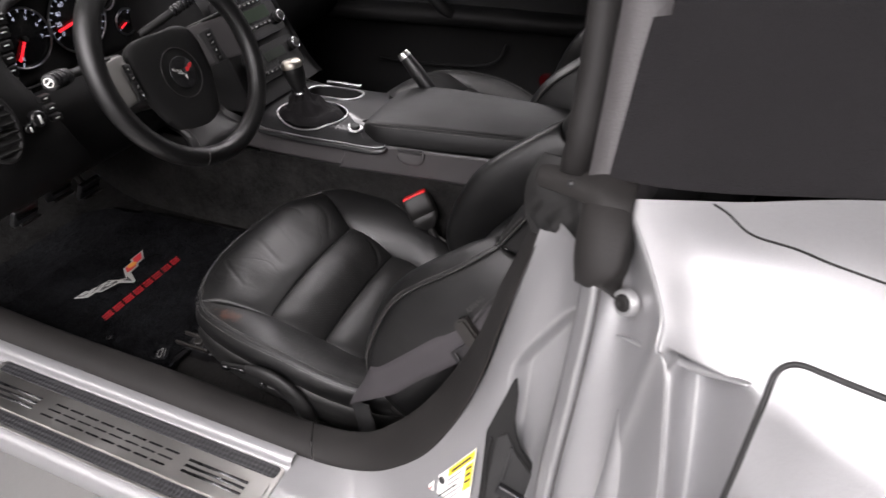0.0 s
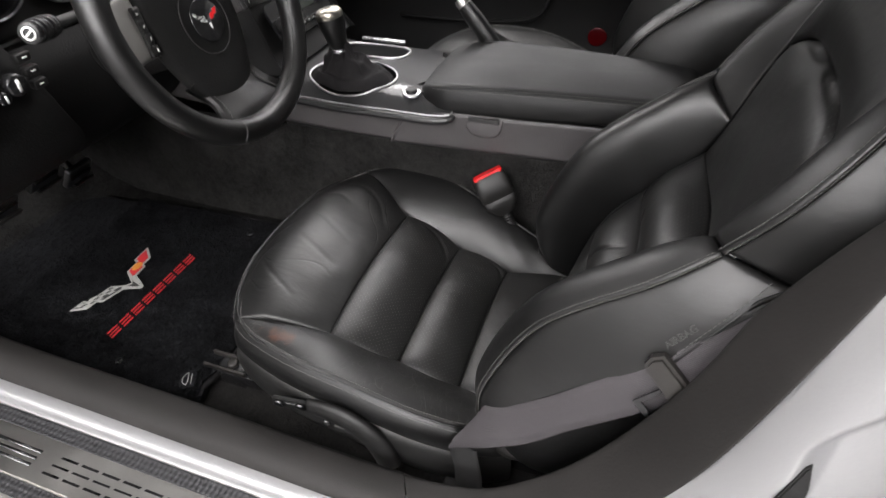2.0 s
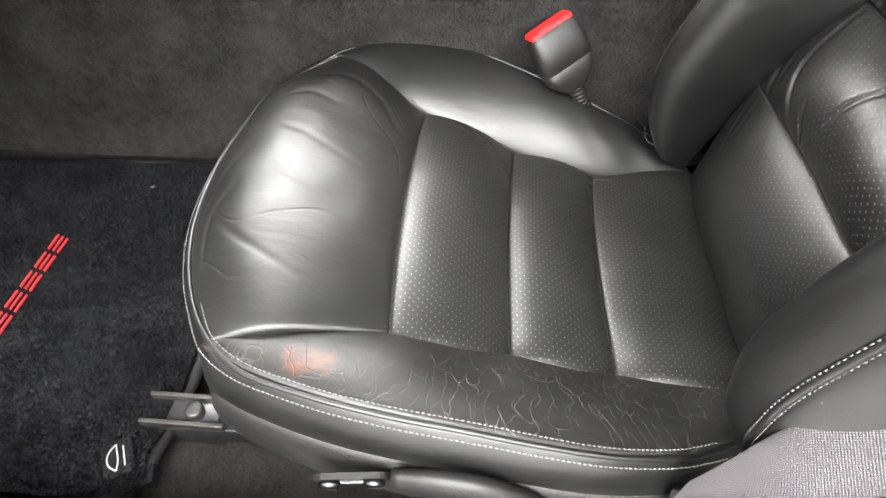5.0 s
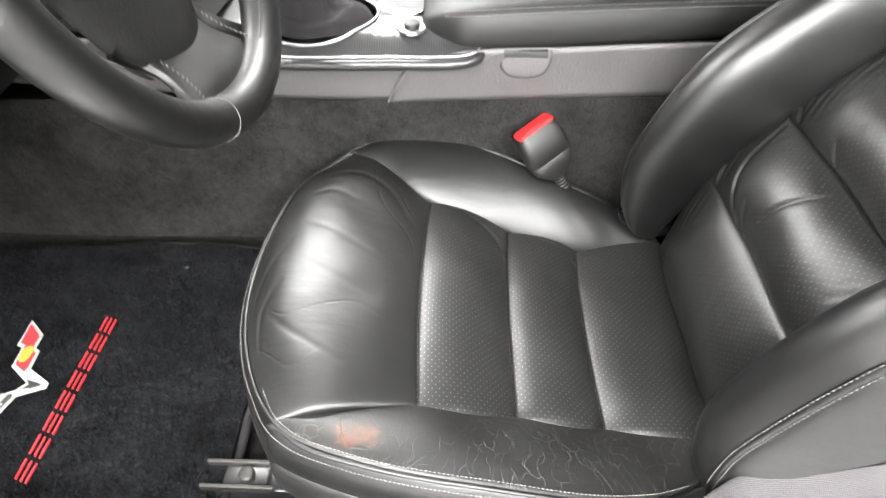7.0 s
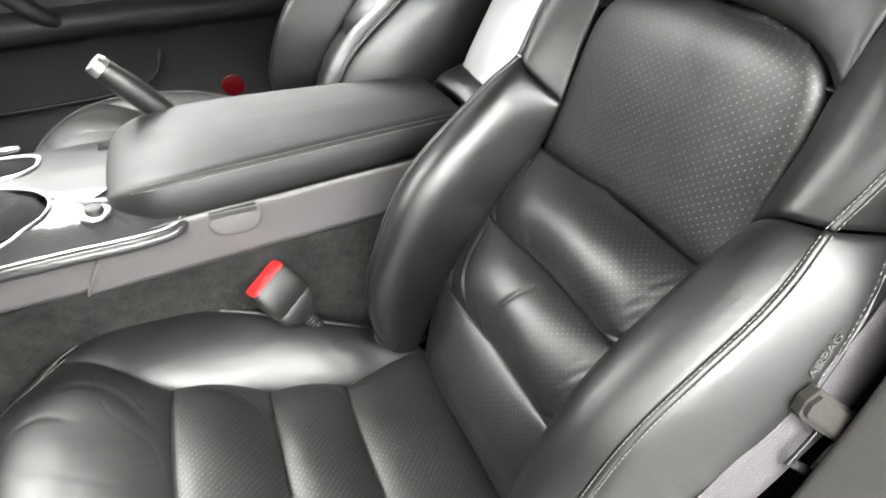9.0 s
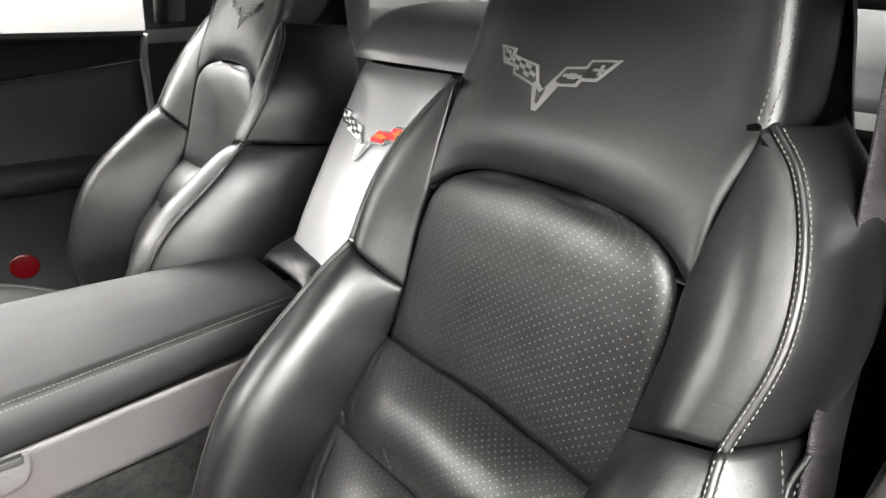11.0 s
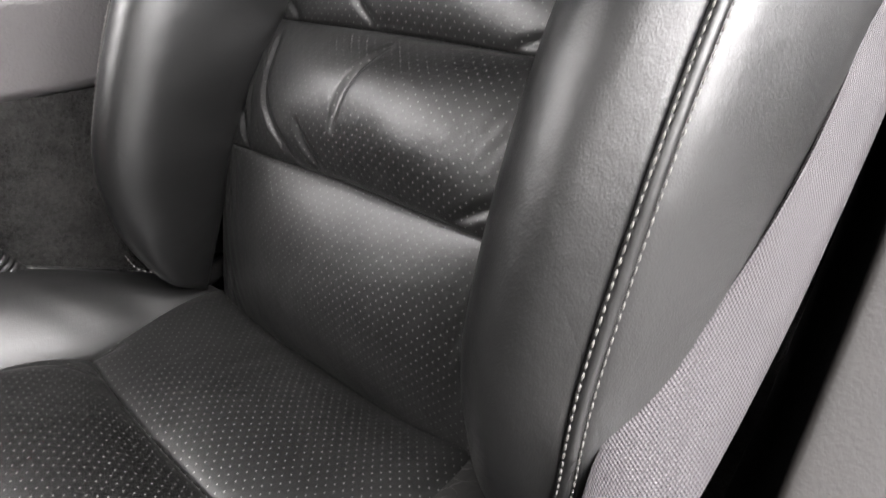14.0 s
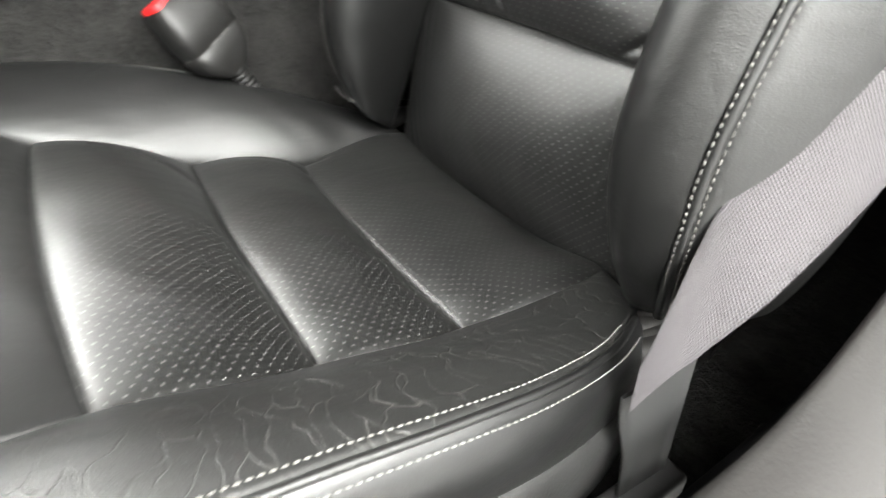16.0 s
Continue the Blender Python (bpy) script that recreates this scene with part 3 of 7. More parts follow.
mesh_grid("sill_trim", g[: cutx + 1], TRIM, body, "soft black sill trim with a lengthwise seal", flip=True)
tip = np.clip((np.arange(len(g)) - (len(g) - 10)) / 9, 0, 1)[:, None, None]
g = g * (1 - 0.75 * tip) + np.array([-0.066, 0.412, 0.915]) * 0.75 * tip
mesh_grid("pillar_trim", g[cutx:] + np.array([0.0015, 0, -0.001]), TRIM, body, "soft black pillar trim with its seal", flip=True)

inner = g[np.argmin(np.abs(mid[:, 0] + 0.46)):-10, -1]
rows = [[tuple(p), (p[0] * 0.6 + 0.08, 0.462, p[2] * 0.85 + 0.04), (0.235, 0.470, 0.34 + 0.9 * max(0, p[2] - 0.36))] for p in inner[::8]]
mesh_grid("inner_side_trim", surface(rows, 40, 14), DOOR_SKIN, body, "black trim inside the pillar")

# jamb behind the seal, painted
STRIP = [(-0.034, 0.356, 0.905), (-0.026, 0.346, 0.886), (-0.027, 0.322, 0.80), (-0.031, 0.297, 0.70), (-0.030, 0.262, 0.56), (-0.03, 0.240, 0.42), (-0.03, 0.235, 0.30), (-0.03, 0.25, 0.16)]
JAMB = [
    [(-0.078, 0.402, 0.905), (-0.066, 0.394, 0.907), (-0.050, 0.378, 0.907), (-0.034, 0.356, 0.905)],
    [(-0.079, 0.400, 0.885), (-0.066, 0.392, 0.887), (-0.048, 0.374, 0.887), (-0.026, 0.346, 0.886)],
    [(-0.097, 0.394, 0.800), (-0.076, 0.376, 0.808), (-0.046, 0.356, 0.803), (-0.027, 0.322, 0.800)],
    [(-0.125, 0.390, 0.680), (-0.100, 0.366, 0.688), (-0.055, 0.342, 0.690), (-0.031, 0.297, 0.700)],
    [(-0.178, 0.388, 0.555), (-0.140, 0.356, 0.553), (-0.085, 0.322, 0.560), (-0.030, 0.262, 0.560)],
    [(-0.230, 0.388, 0.478), (-0.195, 0.348, 0.463), (-0.120, 0.290, 0.450), (-0.030, 0.240, 0.420)],
    [(-0.300, 0.390, 0.432), (-0.270, 0.342, 0.418), (-0.200, 0.270, 0.395), (-0.100, 0.225, 0.300)],
    [(-0.340, 0.392, 0.420), (-0.330, 0.340, 0.408), (-0.300, 0.262, 0.398), (-0.250, 0.212, 0.280)],
    [(-0.402, 0.400, 0.413), (-0.402, 0.340, 0.4045), (-0.402, 0.262, 0.4015), (-0.402, 0.205, 0.290)],
]
jm = surface(JAMB, 200, 120)
# pressed-in field beside the flange
col_v = np.linspace(0, 1, jm.shape[1])[None, :]
dent = np.clip((0.766 + 2.0 * (jm[..., 0] + 0.08) - jm[..., 2]) / 0.012, 0, 1) * np.clip((jm[..., 0] + 0.088) / 0.010, 0, 1) * np.clip((1 - col_v) / 0.10, 0, 1)
dent = dent * dent * (3 - 2 * dent)
jm = jm + dent[..., None] * np.array([0.010, 0.013, 0.0])
jamb_ob = mesh_grid("door_jamb", jm, PAINT, body, "silver painted door jamb", flip=True)
low = [[r[3], (r[3][0], r[3][1] - 0.004, r[3][2] - 0.08), (r[3][0], 0.25, 0.15)] for r in JAMB[5:]]
mesh_grid("jamb_foot", surface(low, 20, 14), PAINT, body, "silver painted jamb foot", flip=True)
ribbon("jamb_flange", STRIP, [(0.55, -0.8, 0)] * len(STRIP), 0.020, 0.006, PAINT, body, "folded metal flange", n=60)
tube("flange_sealant", [(x + 0.008, y - 0.009, z) for x, y, z in STRIP], 0.0011, VINYL, body, "thin sealant line", sides=6, n=60)

# quarter panel: shoulder, deck edge and side
Q = [
    [(-0.012, 0.385, 0.942), (0.012, 0.345, 0.918), (0.028, 0.315, 0.895), (0.03, 0.30, 0.873), (0.04, 0.285, 0.855), (0.06, 0.22, 0.72), (0.07, 0.17, 0.5), (0.08, 0.2, 0.2)],
    [(0.05, 0.375, 0.959), (0.06, 0.335, 0.938), (0.07, 0.300, 0.905), (0.08, 0.278, 0.885), (0.085, 0.268, 0.865), (0.10, 0.20, 0.72), (0.11, 0.16, 0.5), (0.11, 0.2, 0.2)],
    [(0.20, 0.37, 0.988), (0.20, 0.32, 0.965), (0.20, 0.27, 0.925), (0.20, 0.24, 0.89), (0.20, 0.225, 0.86), (0.20, 0.17, 0.72), (0.20, 0.14, 0.5), (0.2, 0.2, 0.2)],
    [(0.6, 0.36, 1.0), (0.6, 0.29, 0.975), (0.6, 0.22, 0.92), (0.6, 0.18, 0.88), (0.6, 0.16, 0.84), (0.6, 0.13, 0.70), (0.6, 0.12, 0.5), (0.6, 0.2, 0.2)],
    [(1.4, 0.42, 0.90), (1.4, 0.34, 0.89), (1.4, 0.28, 0.86), (1.4, 0.24, 0.82), (1.4, 0.22, 0.78), (1.4, 0.2, 0.65), (1.4, 0.2, 0.5), (1.4, 0.25, 0.25)],
]
qs = surface(Q, 260, 150)
# the shut face is stepped in under a short ledge, behind where the door closes
edge_x = 0.088 + 0.10 * np.clip(0.86 - qs[..., 2], 0, 0.3)
side_ = np.clip((qs[..., 0] - qs[:1, :, 0]) / np.maximum(edge_x - qs[:1, :, 0], 0.01), 0, 1)
ease = lambda q: q * q * (3 - 2 * q)
hollow = ease(np.clip(side_ / 0.38, 0, 1)) * (1 - ease(np.clip((side_ - 0.38) / 0.62, 0, 1)))
qs[..., 1] += 0.040 * hollow * ease(np.clip((0.879 + 0.15 * qs[..., 0] - qs[..., 2]) / 0.007, 0, 1))
mesh_grid("quarter_panel", qs, PAINT, body, "silver painted rear quarter panel")
tube("shut_lobe", [(0.016, 0.318, 0.800), (0.020, 0.306, 0.780), (0.026, 0.292, 0.72), (0.030, 0.275, 0.62), (0.030, 0.255, 0.45)], (0.004, 0.015, 0.021, 0.024, 0.026), PAINT, body, "rounded fold in the painted shut face", sides=24, n=40)
tube("shut_ledge", [(0.000, 0.334, 0.855), (0.020, 0.324, 0.861), (0.046, 0.308, 0.872), (0.080, 0.280, 0.893)], (0.001, 0.0045, 0.007, 0.002), PAINT, body, "rounded ledge over the pressed shut face", sides=16, n=30, squash=0.6)
q0, st = qs[0][:: 150 // 40][:40] if len(qs[0][:: 150 // 40]) >= 40 else even(Q[0], 40), even([(-0.02, 0.375, 0.936)] + STRIP, 40)
g = np.stack([q0, q0 + np.array([-0.006, 0.004, 0]), q0 * 0.65 + st * 0.35 + np.array([0.004, 0.016, 0]), q0 * 0.3 + st * 0.7 + np.array([0.002, 0.010, 0]), st + np.array([0.006, 0.002, 0])], 1)
mesh_grid("jamb_face", np.stack([spline(r, 24) for r in g], 0), PAINT, body, "silver painted shut face")
bolt = frame_of((0.000, 0.338, 0.884), (0.75, -0.66, 0), (0, 0.3, 0.95))
lathe("bolt_seat", [(0.0062, 0.001), (0.0085, 0.0025), (0.0098, 0.0015), (0.011, -0.004)], bolt, PAINT, body, "raised painted ring", 28)
lathe("striker_bolt", [(0.0, 0.003), (0.0035, 0.003), (0.004, 0.004), (0.0055, 0.004), (0.0065, 0.002), (0.007, -0.002)], bolt, RUBBER, body, "dark round door bumper", 28)
# fuel flap
fm = frame_of((0.182, 0.218, 0.847), (0.97, -0.18, 0.0), (0.0, 0.42, 0.9))
skin = BVHTree.FromPolygons(qs.reshape(-1, 3).tolist(), [(a * 150 + b, a * 150 + b + 1, a * 150 + 151 + b, a * 150 + 150 + b) for a in range(259) for b in range(149)])


def on_skin(x, y, up):
    """A spot of the flap's plane, dropped onto the panel and lifted by up."""
    n = fm.col[2].xyz
    p = fm @ Vector((x, y, 0.08))
    return (skin.ray_cast(p, -n, 0.3)[0] + n * up).to_tuple()


def squircle(u, v, hx, hy):
    return hx * u * math.sqrt(1 - 0.10 * v**8), hy * v * math.sqrt(1 - 0.10 * u**8)


grid = [[on_skin(*squircle(u, v, 0.10, 0.08), 0.0016) for v in np.linspace(-1, 1, 25)] for u in np.linspace(-1, 1, 31)]
mesh_grid("fuel_flap", np.array(grid), PAINT, body, "silver painted fuel flap")
loop_ = np.array(rounded(0.2035, 0.1635, 0.014, 8) + rounded(0.2035, 0.1635, 0.014, 8)[:1])
run = np.r_[0, np.cumsum(np.linalg.norm(np.diff(loop_, axis=0), axis=1))]
ring = [on_skin(np.interp(d, run, loop_[:, 0]), np.interp(d, run, loop_[:, 1]), 0.0012) for d in np.linspace(0, run[-1], 200, endpoint=False)]
tube("flap_gap", ring, 0.0019, DARK, body, "dark gap round the flap", sides=6, n=320, closed=True)
seam_ = [(x, y, skin.ray_cast(Vector((x, y, 1.3)), Vector((0, 0, -1)), 1.0)[0].z + 0.0004) for x, y in ((0.042, 0.3735), (0.052, 0.366), (0.066, 0.352), (0.09, 0.341), (0.112, 0.330), (0.16, 0.314), (0.22, 0.302))]
tube("deck_seam", seam_, 0.0008, RUBBER, body, "thin deck seam", sides=6, n=60)
# latch and label on the jamb
def lifted(ob, m, spots, gap=0.0006):
    """The pose m, moved out along its own z until the spots clear the surface of ob."""
    tree = BVHTree.FromPolygons([v.co[:] for v in ob.data.vertices], [p.vertices[:] for p in ob.data.polygons])
    n = m.col[2].xyz
    hits = [tree.ray_cast(m @ Vector((x, y, 0.03)), -n, 0.06)[0] for x, y in spots]
    out = m.copy()
    out.translation = m.translation + n * (max([(h - m.translation).dot(n) for h in hits if h is not None] or [0]) + gap)
    return out


lt = lifted(jamb_ob, frame_of((-0.076, 0.356, 0.642), (1, 0.02, 0), (0, 0.25, 0.97)), ((-0.024, 0.02), (-0.024, -0.06), (0.0, 0.0), (0.01, 0.01)), 0.009)
POCKET = [(-0.006, 0.090), (-0.003, 0.094), (0.0005, 0.075), (0.001, 0.045), (0.004, 0.030), (0.011, 0.013), (0.050, -0.030), (0.056, -0.045), (0.056, -0.12), (-0.030, -0.12), (-0.025, -0.06), (-0.026, 0.022)]
outline_plate("latch_pocket", POCKET[::-1], 0.003, lt, PLASTIC, body, "black plastic door latch pocket", bevel=0.001)
outline_plate("latch_body", [(-0.014, 0.020), (-0.004, 0.030), (0.009, 0.006), (0.046, -0.034), (0.050, -0.112), (-0.020, -0.112), (-0.018, -0.04)][::-1], 0.0022, lt @ pose(0, 0, 0.003), DARK, body, "black plastic door latch", bevel=0.001)
block("latch_slot", 0.003, 0.046, 0.004, lt @ pose(0.0, -0.008, 0.0055, 0, 0, -6), INK, body, bevel=0.001)
block("latch_claw", 0.042, 0.014, 0.008, lt @ pose(0.014, -0.046, 0.008, 0, 0, -18), GLOSS, body, "black latch claw", bevel=0.003)
block("latch_claw", 0.046, 0.006, 0.006, lt @ pose(0.018, -0.062, 0.007, 0, 0, -18), GLOSS, body, "black latch claw", bevel=0.002)
tube("latch_rib", [(lt @ Vector(p)).to_tuple() for p in ((-0.020, 0.018, 0.003), (-0.021, -0.02, 0.003), (-0.019, -0.06, 0.003), (-0.022, -0.1, 0.003))], 0.0018, PLASTIC, body, "", sides=8, n=20)

# black cap at the pillar's foot
def crumple(u, v):
    """Loose folds that gather towards the lower edge."""
    U, V = np.broadcast_arrays(u, v)
    low = np.clip(1.15 - U, 0, 1)
    inside = np.sin(np.pi * np.clip(U, 0, 1)) * np.sin(np.pi * np.clip(V, 0, 1))
    return inside * low * (0.0013 * np.sin(15 * U + 3.1 * np.sin(6 * V + 1)) + 0.0010 * np.sin(19 * V + 4 * np.sin(7 * U)))


rows = [[(-0.039, 0.352, 0.882), (-0.028, 0.343, 0.886), (-0.019, 0.337, 0.894)],
        [(-0.043, 0.362, 0.905), (-0.028, 0.346, 0.906), (-0.008, 0.340, 0.908)],
        [(-0.044, 0.378, 0.928), (-0.028, 0.362, 0.930), (-0.006, 0.356, 0.930)],
        [(-0.046, 0.394, 0.946), (-0.028, 0.386, 0.948), (-0.010, 0.384, 0.946)]]
padded("pillar_cap", rows, TRIM, body, "moulded black rubber pillar cap", puff=0.006, nu=30, nv=24, tuck=0.02, sign=-1)
rows = [[(-0.088, 0.407, 0.880), (-0.066, 0.398, 0.882), (-0.044, 0.384, 0.884)],
        [(-0.094, 0.404, 0.905), (-0.066, 0.394, 0.908), (-0.042, 0.380, 0.910)],
        [(-0.094, 0.408, 0.930), (-0.064, 0.398, 0.935), (-0.042, 0.388, 0.935)],
        [(-0.085, 0.420, 0.950), (-0.062, 0.408, 0.953), (-0.044, 0.398, 0.951)]]
padded("pillar_pad", rows, CRUMPLED, body, "crumpled glossy black rubber pad", puff=0.002, nu=90, nv=80, tuck=0.02, sign=-1, wrinkle=0.004, shape=crumple)
rows = [[(-0.088, 0.404, 0.928), (-0.066, 0.392, 0.932), (-0.046, 0.380, 0.935), (-0.028, 0.367, 0.937), (-0.008, 0.364, 0.934)],
        [(-0.087, 0.408, 0.939), (-0.066, 0.398, 0.943), (-0.046, 0.388, 0.945), (-0.028, 0.378, 0.947), (-0.008, 0.376, 0.944)],
        [(-0.085, 0.425, 0.947), (-0.062, 0.416, 0.950), (-0.044, 0.409, 0.952), (-0.028, 0.404, 0.954), (-0.008, 0.400, 0.951)]]
flange = padded("cap_flange", rows, TRIM, body, "black rubber flange over the pillar's foot", puff=0.0025, nu=24, nv=40, tuck=0.008, sign=-1, wrinkle=0.001)
hole = frame_of((-0.056, 0.392, 0.941), (1, 0, 0), (0, 0.6, 0.8))
disc("screw_hole", 0.0030, 0.001, lifted(flange, hole, ((0, 0), (0.002, 0), (-0.002, 0)), 0.0002), INK, body, "small dark screw hole", sides=16)

# soft top, raised: side cloth, roof, rails
rows = [
    [(-0.60, 0.505, 1.165), (-0.62, 0.75, 1.215), (-0.63, AXIS, 1.23), (-0.62, 1.35, 1.215), (-0.60, 1.585, 1.165)],
    [(-0.35, 0.49, 1.175), (-0.35, 0.75, 1.235), (-0.35, AXIS, 1.25), (-0.35, 1.35, 1.235), (-0.35, 1.60, 1.175)],
    [(-0.05, 0.47, 1.165), (-0.05, 0.75, 1.235), (-0.05, AXIS, 1.25), (-0.05, 1.35, 1.235), (-0.05, 1.62, 1.165)],
    [(0.35, 0.46, 1.10), (0.35, 0.75, 1.18), (0.35, AXIS, 1.20), (0.35, 1.35, 1.18), (0.35, 1.63, 1.10)],
    [(0.75, 0.50, 0.98), (0.75, 0.75, 1.0), (0.75, AXIS, 1.01), (0.75, 1.35, 1.0), (0.75, 1.59, 0.98)],
]
g = surface(rows, 40, 40)


def cut_window(ob):
    """Takes the rear window's opening out of the roof."""
    bm = bmesh.new()
    bm.from_mesh(ob.data)
    gone = [f for f in bm.faces if 0.36 < f.calc_center_median().x < 0.66 and abs(f.calc_center_median().y - AXIS) < 0.42]
    bmesh.ops.delete(bm, geom=gone, context="FACES")
    bm.to_mesh(ob.data)
    bm.free()


cut_window(mesh_grid("roof_cloth", g, CLOTH, body, "raised black cloth roof"))
cut_window(mesh_grid("roof_lining", g - np.array([0, 0, 0.02]), CLOTH, body, "black cloth headlining", flip=True))
rows = [[(x, AXIS + y, z + 0.02 * (1 - (y / 0.44) ** 2)) for y in (-0.44, -0.22, 0, 0.22, 0.44)] for x, z in ((0.345, 1.165), (0.51, 1.105), (0.675, 1.025))]
g = surface(rows, 12, 16)
pane = mesh_grid("rear_window", np.concatenate([g, (g - np.array([0, 0, 0.004]))[::-1]], 0), GLASS, body, "tinted glass rear window", close_u=True)
pane.visible_shadow = False
for s in (1, -1):
    fy = (lambda y: y) if s > 0 else (lambda y: 2 * AXIS - y)
    rows = [
        [(-0.03, fy(0.392), 0.952), (-0.025, fy(0.425), 1.03), (-0.02, fy(0.455), 1.10), (-0.03, fy(0.47), 1.165)],
        [(0.04, fy(0.382), 0.960), (0.045, fy(0.42), 1.03), (0.05, fy(0.45), 1.09), (0.05, fy(0.468), 1.155)],
        [(0.25, fy(0.374), 0.993), (0.25, fy(0.41), 1.02), (0.25, fy(0.44), 1.07), (0.25, fy(0.46), 1.12)],
        [(0.6, fy(0.37), 1.0), (0.6, fy(0.41), 1.01), (0.6, fy(0.44), 1.02), (0.6, fy(0.465), 1.03)],
    ]
    mesh_grid("side_cloth", surface(rows, 30, 24), CLOTH, body, "black cloth roof side", flip=s > 0)
    mesh_grid("side_lining", surface(rows, 30, 24) + np.array([0, s * 0.012, 0]), CLOTH, body, flip=s < 0)
    ribbon("rail_face", [(-0.028, fy(0.398), 0.948), (-0.028, fy(0.432), 1.03), (-0.032, fy(0.458), 1.10), (-0.06, fy(0.470), 1.145)], [(1, 0, 0.05), (1, 0, 0.05), (1, 0, 0.2), (0.8, 0, 0.6)], 0.034, 0.010, VINYL, body, "grey rubber rail facing", n=30)
    tube("roof_rail", [(-0.056, fy(0.404), 0.945), (-0.056, fy(0.44), 1.04), (-0.066, fy(0.465), 1.12), (-0.12, fy(0.475), 1.16), (-0.35, fy(0.49), 1.17), (-0.60, fy(0.505), 1.16), (-1.1, fy(0.46), 1.06), (-1.62, fy(0.40), 0.93)], 0.0125, RUBBER, body, "grey rubber roof rail seal", sides=12)
sm = lifted(jamb_ob, frame_of((-0.159, 0.363, 0.536), (0.048, -0.005, 0.089), (0.001, 0.013, 0.05)), ((0, 0), (0.05, 0), (0.10, 0), (0.05, -0.025), (0.0, -0.025), (0.03, -0.012), (0.07, -0.012)))


def slanted(name, x0, x1, y0, y1, up, mat, label=""):
    """A flat printed field, set askew like the sheet that it is printed on."""
    outline_plate(name, [(x + 1.6 * y, y) for x, y in ((x0, y0), (x1, y0), (x1, y1), (x0, y1))], 0.0004, sm @ pose(0, 0, up), mat, body, label)


slanted("label_sheet", 0, 0.101, -0.042, 0, 0, WHITE, "white and yellow printed label")
slanted("label_band", 0.030, 0.099, -0.0075, -0.0012, 0.0006, YELLOW)
slanted("label_band", 0.079, 0.099, -0.029, -0.0095, 0.0006, YELLOW)
slanted("print_bar", 0.040, 0.092, -0.0058, -0.0036, 0.0012, INK)
for k in range(3):
    slanted("print_bar", 0.082, 0.096, -0.0135 - 0.005 * k, -0.0115 - 0.005 * k, 0.0012, INK)
for k in range(7):
    slanted("print_bar", 0.030 - 0.022 * (k > 1), 0.072 - 0.006 * (k % 3), -0.0112 - 0.0042 * k, -0.0098 - 0.0042 * k, 0.0006, INK if k == 2 else STEEL)
outline_plate("print_ring", [(0.011 + 0.0065 * math.cos(a) - 0.009, -0.0062 + 0.0045 * math.sin(a)) for a in np.linspace(0, 6.0, 18)], 0.0004, sm @ pose(0, 0, 0.0006), INK, body)
# a second, narrow label beside it
slanted("small_label", -0.030, -0.012, -0.034, -0.001, 0, WHITE, "small white label with green and red print")
slanted("print_bar", -0.027, -0.016, -0.0062, -0.0048, 0.0006, RED_THREAD)
for k in range(4):
    slanted("print_bar", -0.026, -0.019, -0.015 - 0.005 * k, -0.0125 - 0.005 * k, 0.0006, RED_THREAD)
# far side of the car and its ends, closing the cabin
rows = [[(-1.8, 1.80, 0.15), (-1.8, 1.86, 0.5), (-1.8, 1.80, 0.8), (-1.8, 1.70, 0.86)], [(-0.9, 1.83, 0.15), (-0.9, 1.89, 0.5), (-0.9, 1.84, 0.8), (-0.9, 1.76, 0.88)], [(0.1, 1.86, 0.15), (0.1, 1.92, 0.5), (0.1, 1.86, 0.8), (0.1, 1.70, 0.94)], [(0.6, 1.9, 0.15), (0.6, 1.96, 0.5), (0.6, 1.92, 0.8), (0.6, 1.72, 0.96)], [(1.4, 1.85, 0.2), (1.4, 1.9, 0.5), (1.4, 1.85, 0.78), (1.4, 1.67, 0.9)]]
mesh_grid("far_side", surface(rows, 30, 24), PAINT, body, "silver painted far side of the body")
rows = [[(0.235, 0.40, 0.90), (0.235, AXIS, 0.905), (0.235, 1.69, 0.90)], [(0.25, 0.385, 0.915), (0.25, AXIS, 0.925), (0.25, 1.705, 0.915)], [(0.36, 0.37, 0.966), (0.36, AXIS, 0.985), (0.36, 1.72, 0.966)], [(0.7, 0.36, 0.96), (0.7, AXIS, 0.99), (0.7, 1.72, 0.96)], [(1.4, 0.42, 0.90), (1.4, AXIS, 0.92), (1.4, 1.67, 0.90)]]
mesh_grid("rear_deck", surface(rows, 20, 20), PAINT, body, "silver painted rear deck")
block("firewall", 0.06, 1.46, 0.80, pose(-1.78, AXIS, 0.55), DARK, body, bevel=0.01)
block("rear_bulkhead", 0.05, 1.30, 0.58, pose(0.26, AXIS, 0.59), CARPET, body, "dark carpeted bulkhead behind the seats", bevel=0.01)
block("windscreen_base", 0.5, 1.4, 0.03, pose(-1.6, AXIS, 0.955), DARK, body, bevel=0.01)
rows = [[(-1.62, 0.38, 0.92), (-1.66, AXIS, 0.95), (-1.62, 1.71, 0.92)], [(-2.2, 0.30, 0.86), (-2.2, AXIS, 0.90), (-2.2, 1.79, 0.86)], [(-3.1, 0.40, 0.66), (-3.2, AXIS, 0.70), (-3.1, 1.69, 0.66)]]
mesh_grid("bonnet", surface(rows, 20, 20), PAINT, body, "silver painted bonnet")
rows = [[(-1.60, 0.38, 0.92), (-1.60, 0.24, 0.84), (-1.60, 0.17, 0.6), (-1.60, 0.2, 0.2)], [(-2.2, 0.30, 0.86), (-2.2, 0.18, 0.78), (-2.2, 0.12, 0.6), (-2.2, 0.2, 0.2)], [(-3.1, 0.40, 0.66), (-3.1, 0.32, 0.6), (-3.1, 0.28, 0.5), (-3.1, 0.3, 0.2)]]
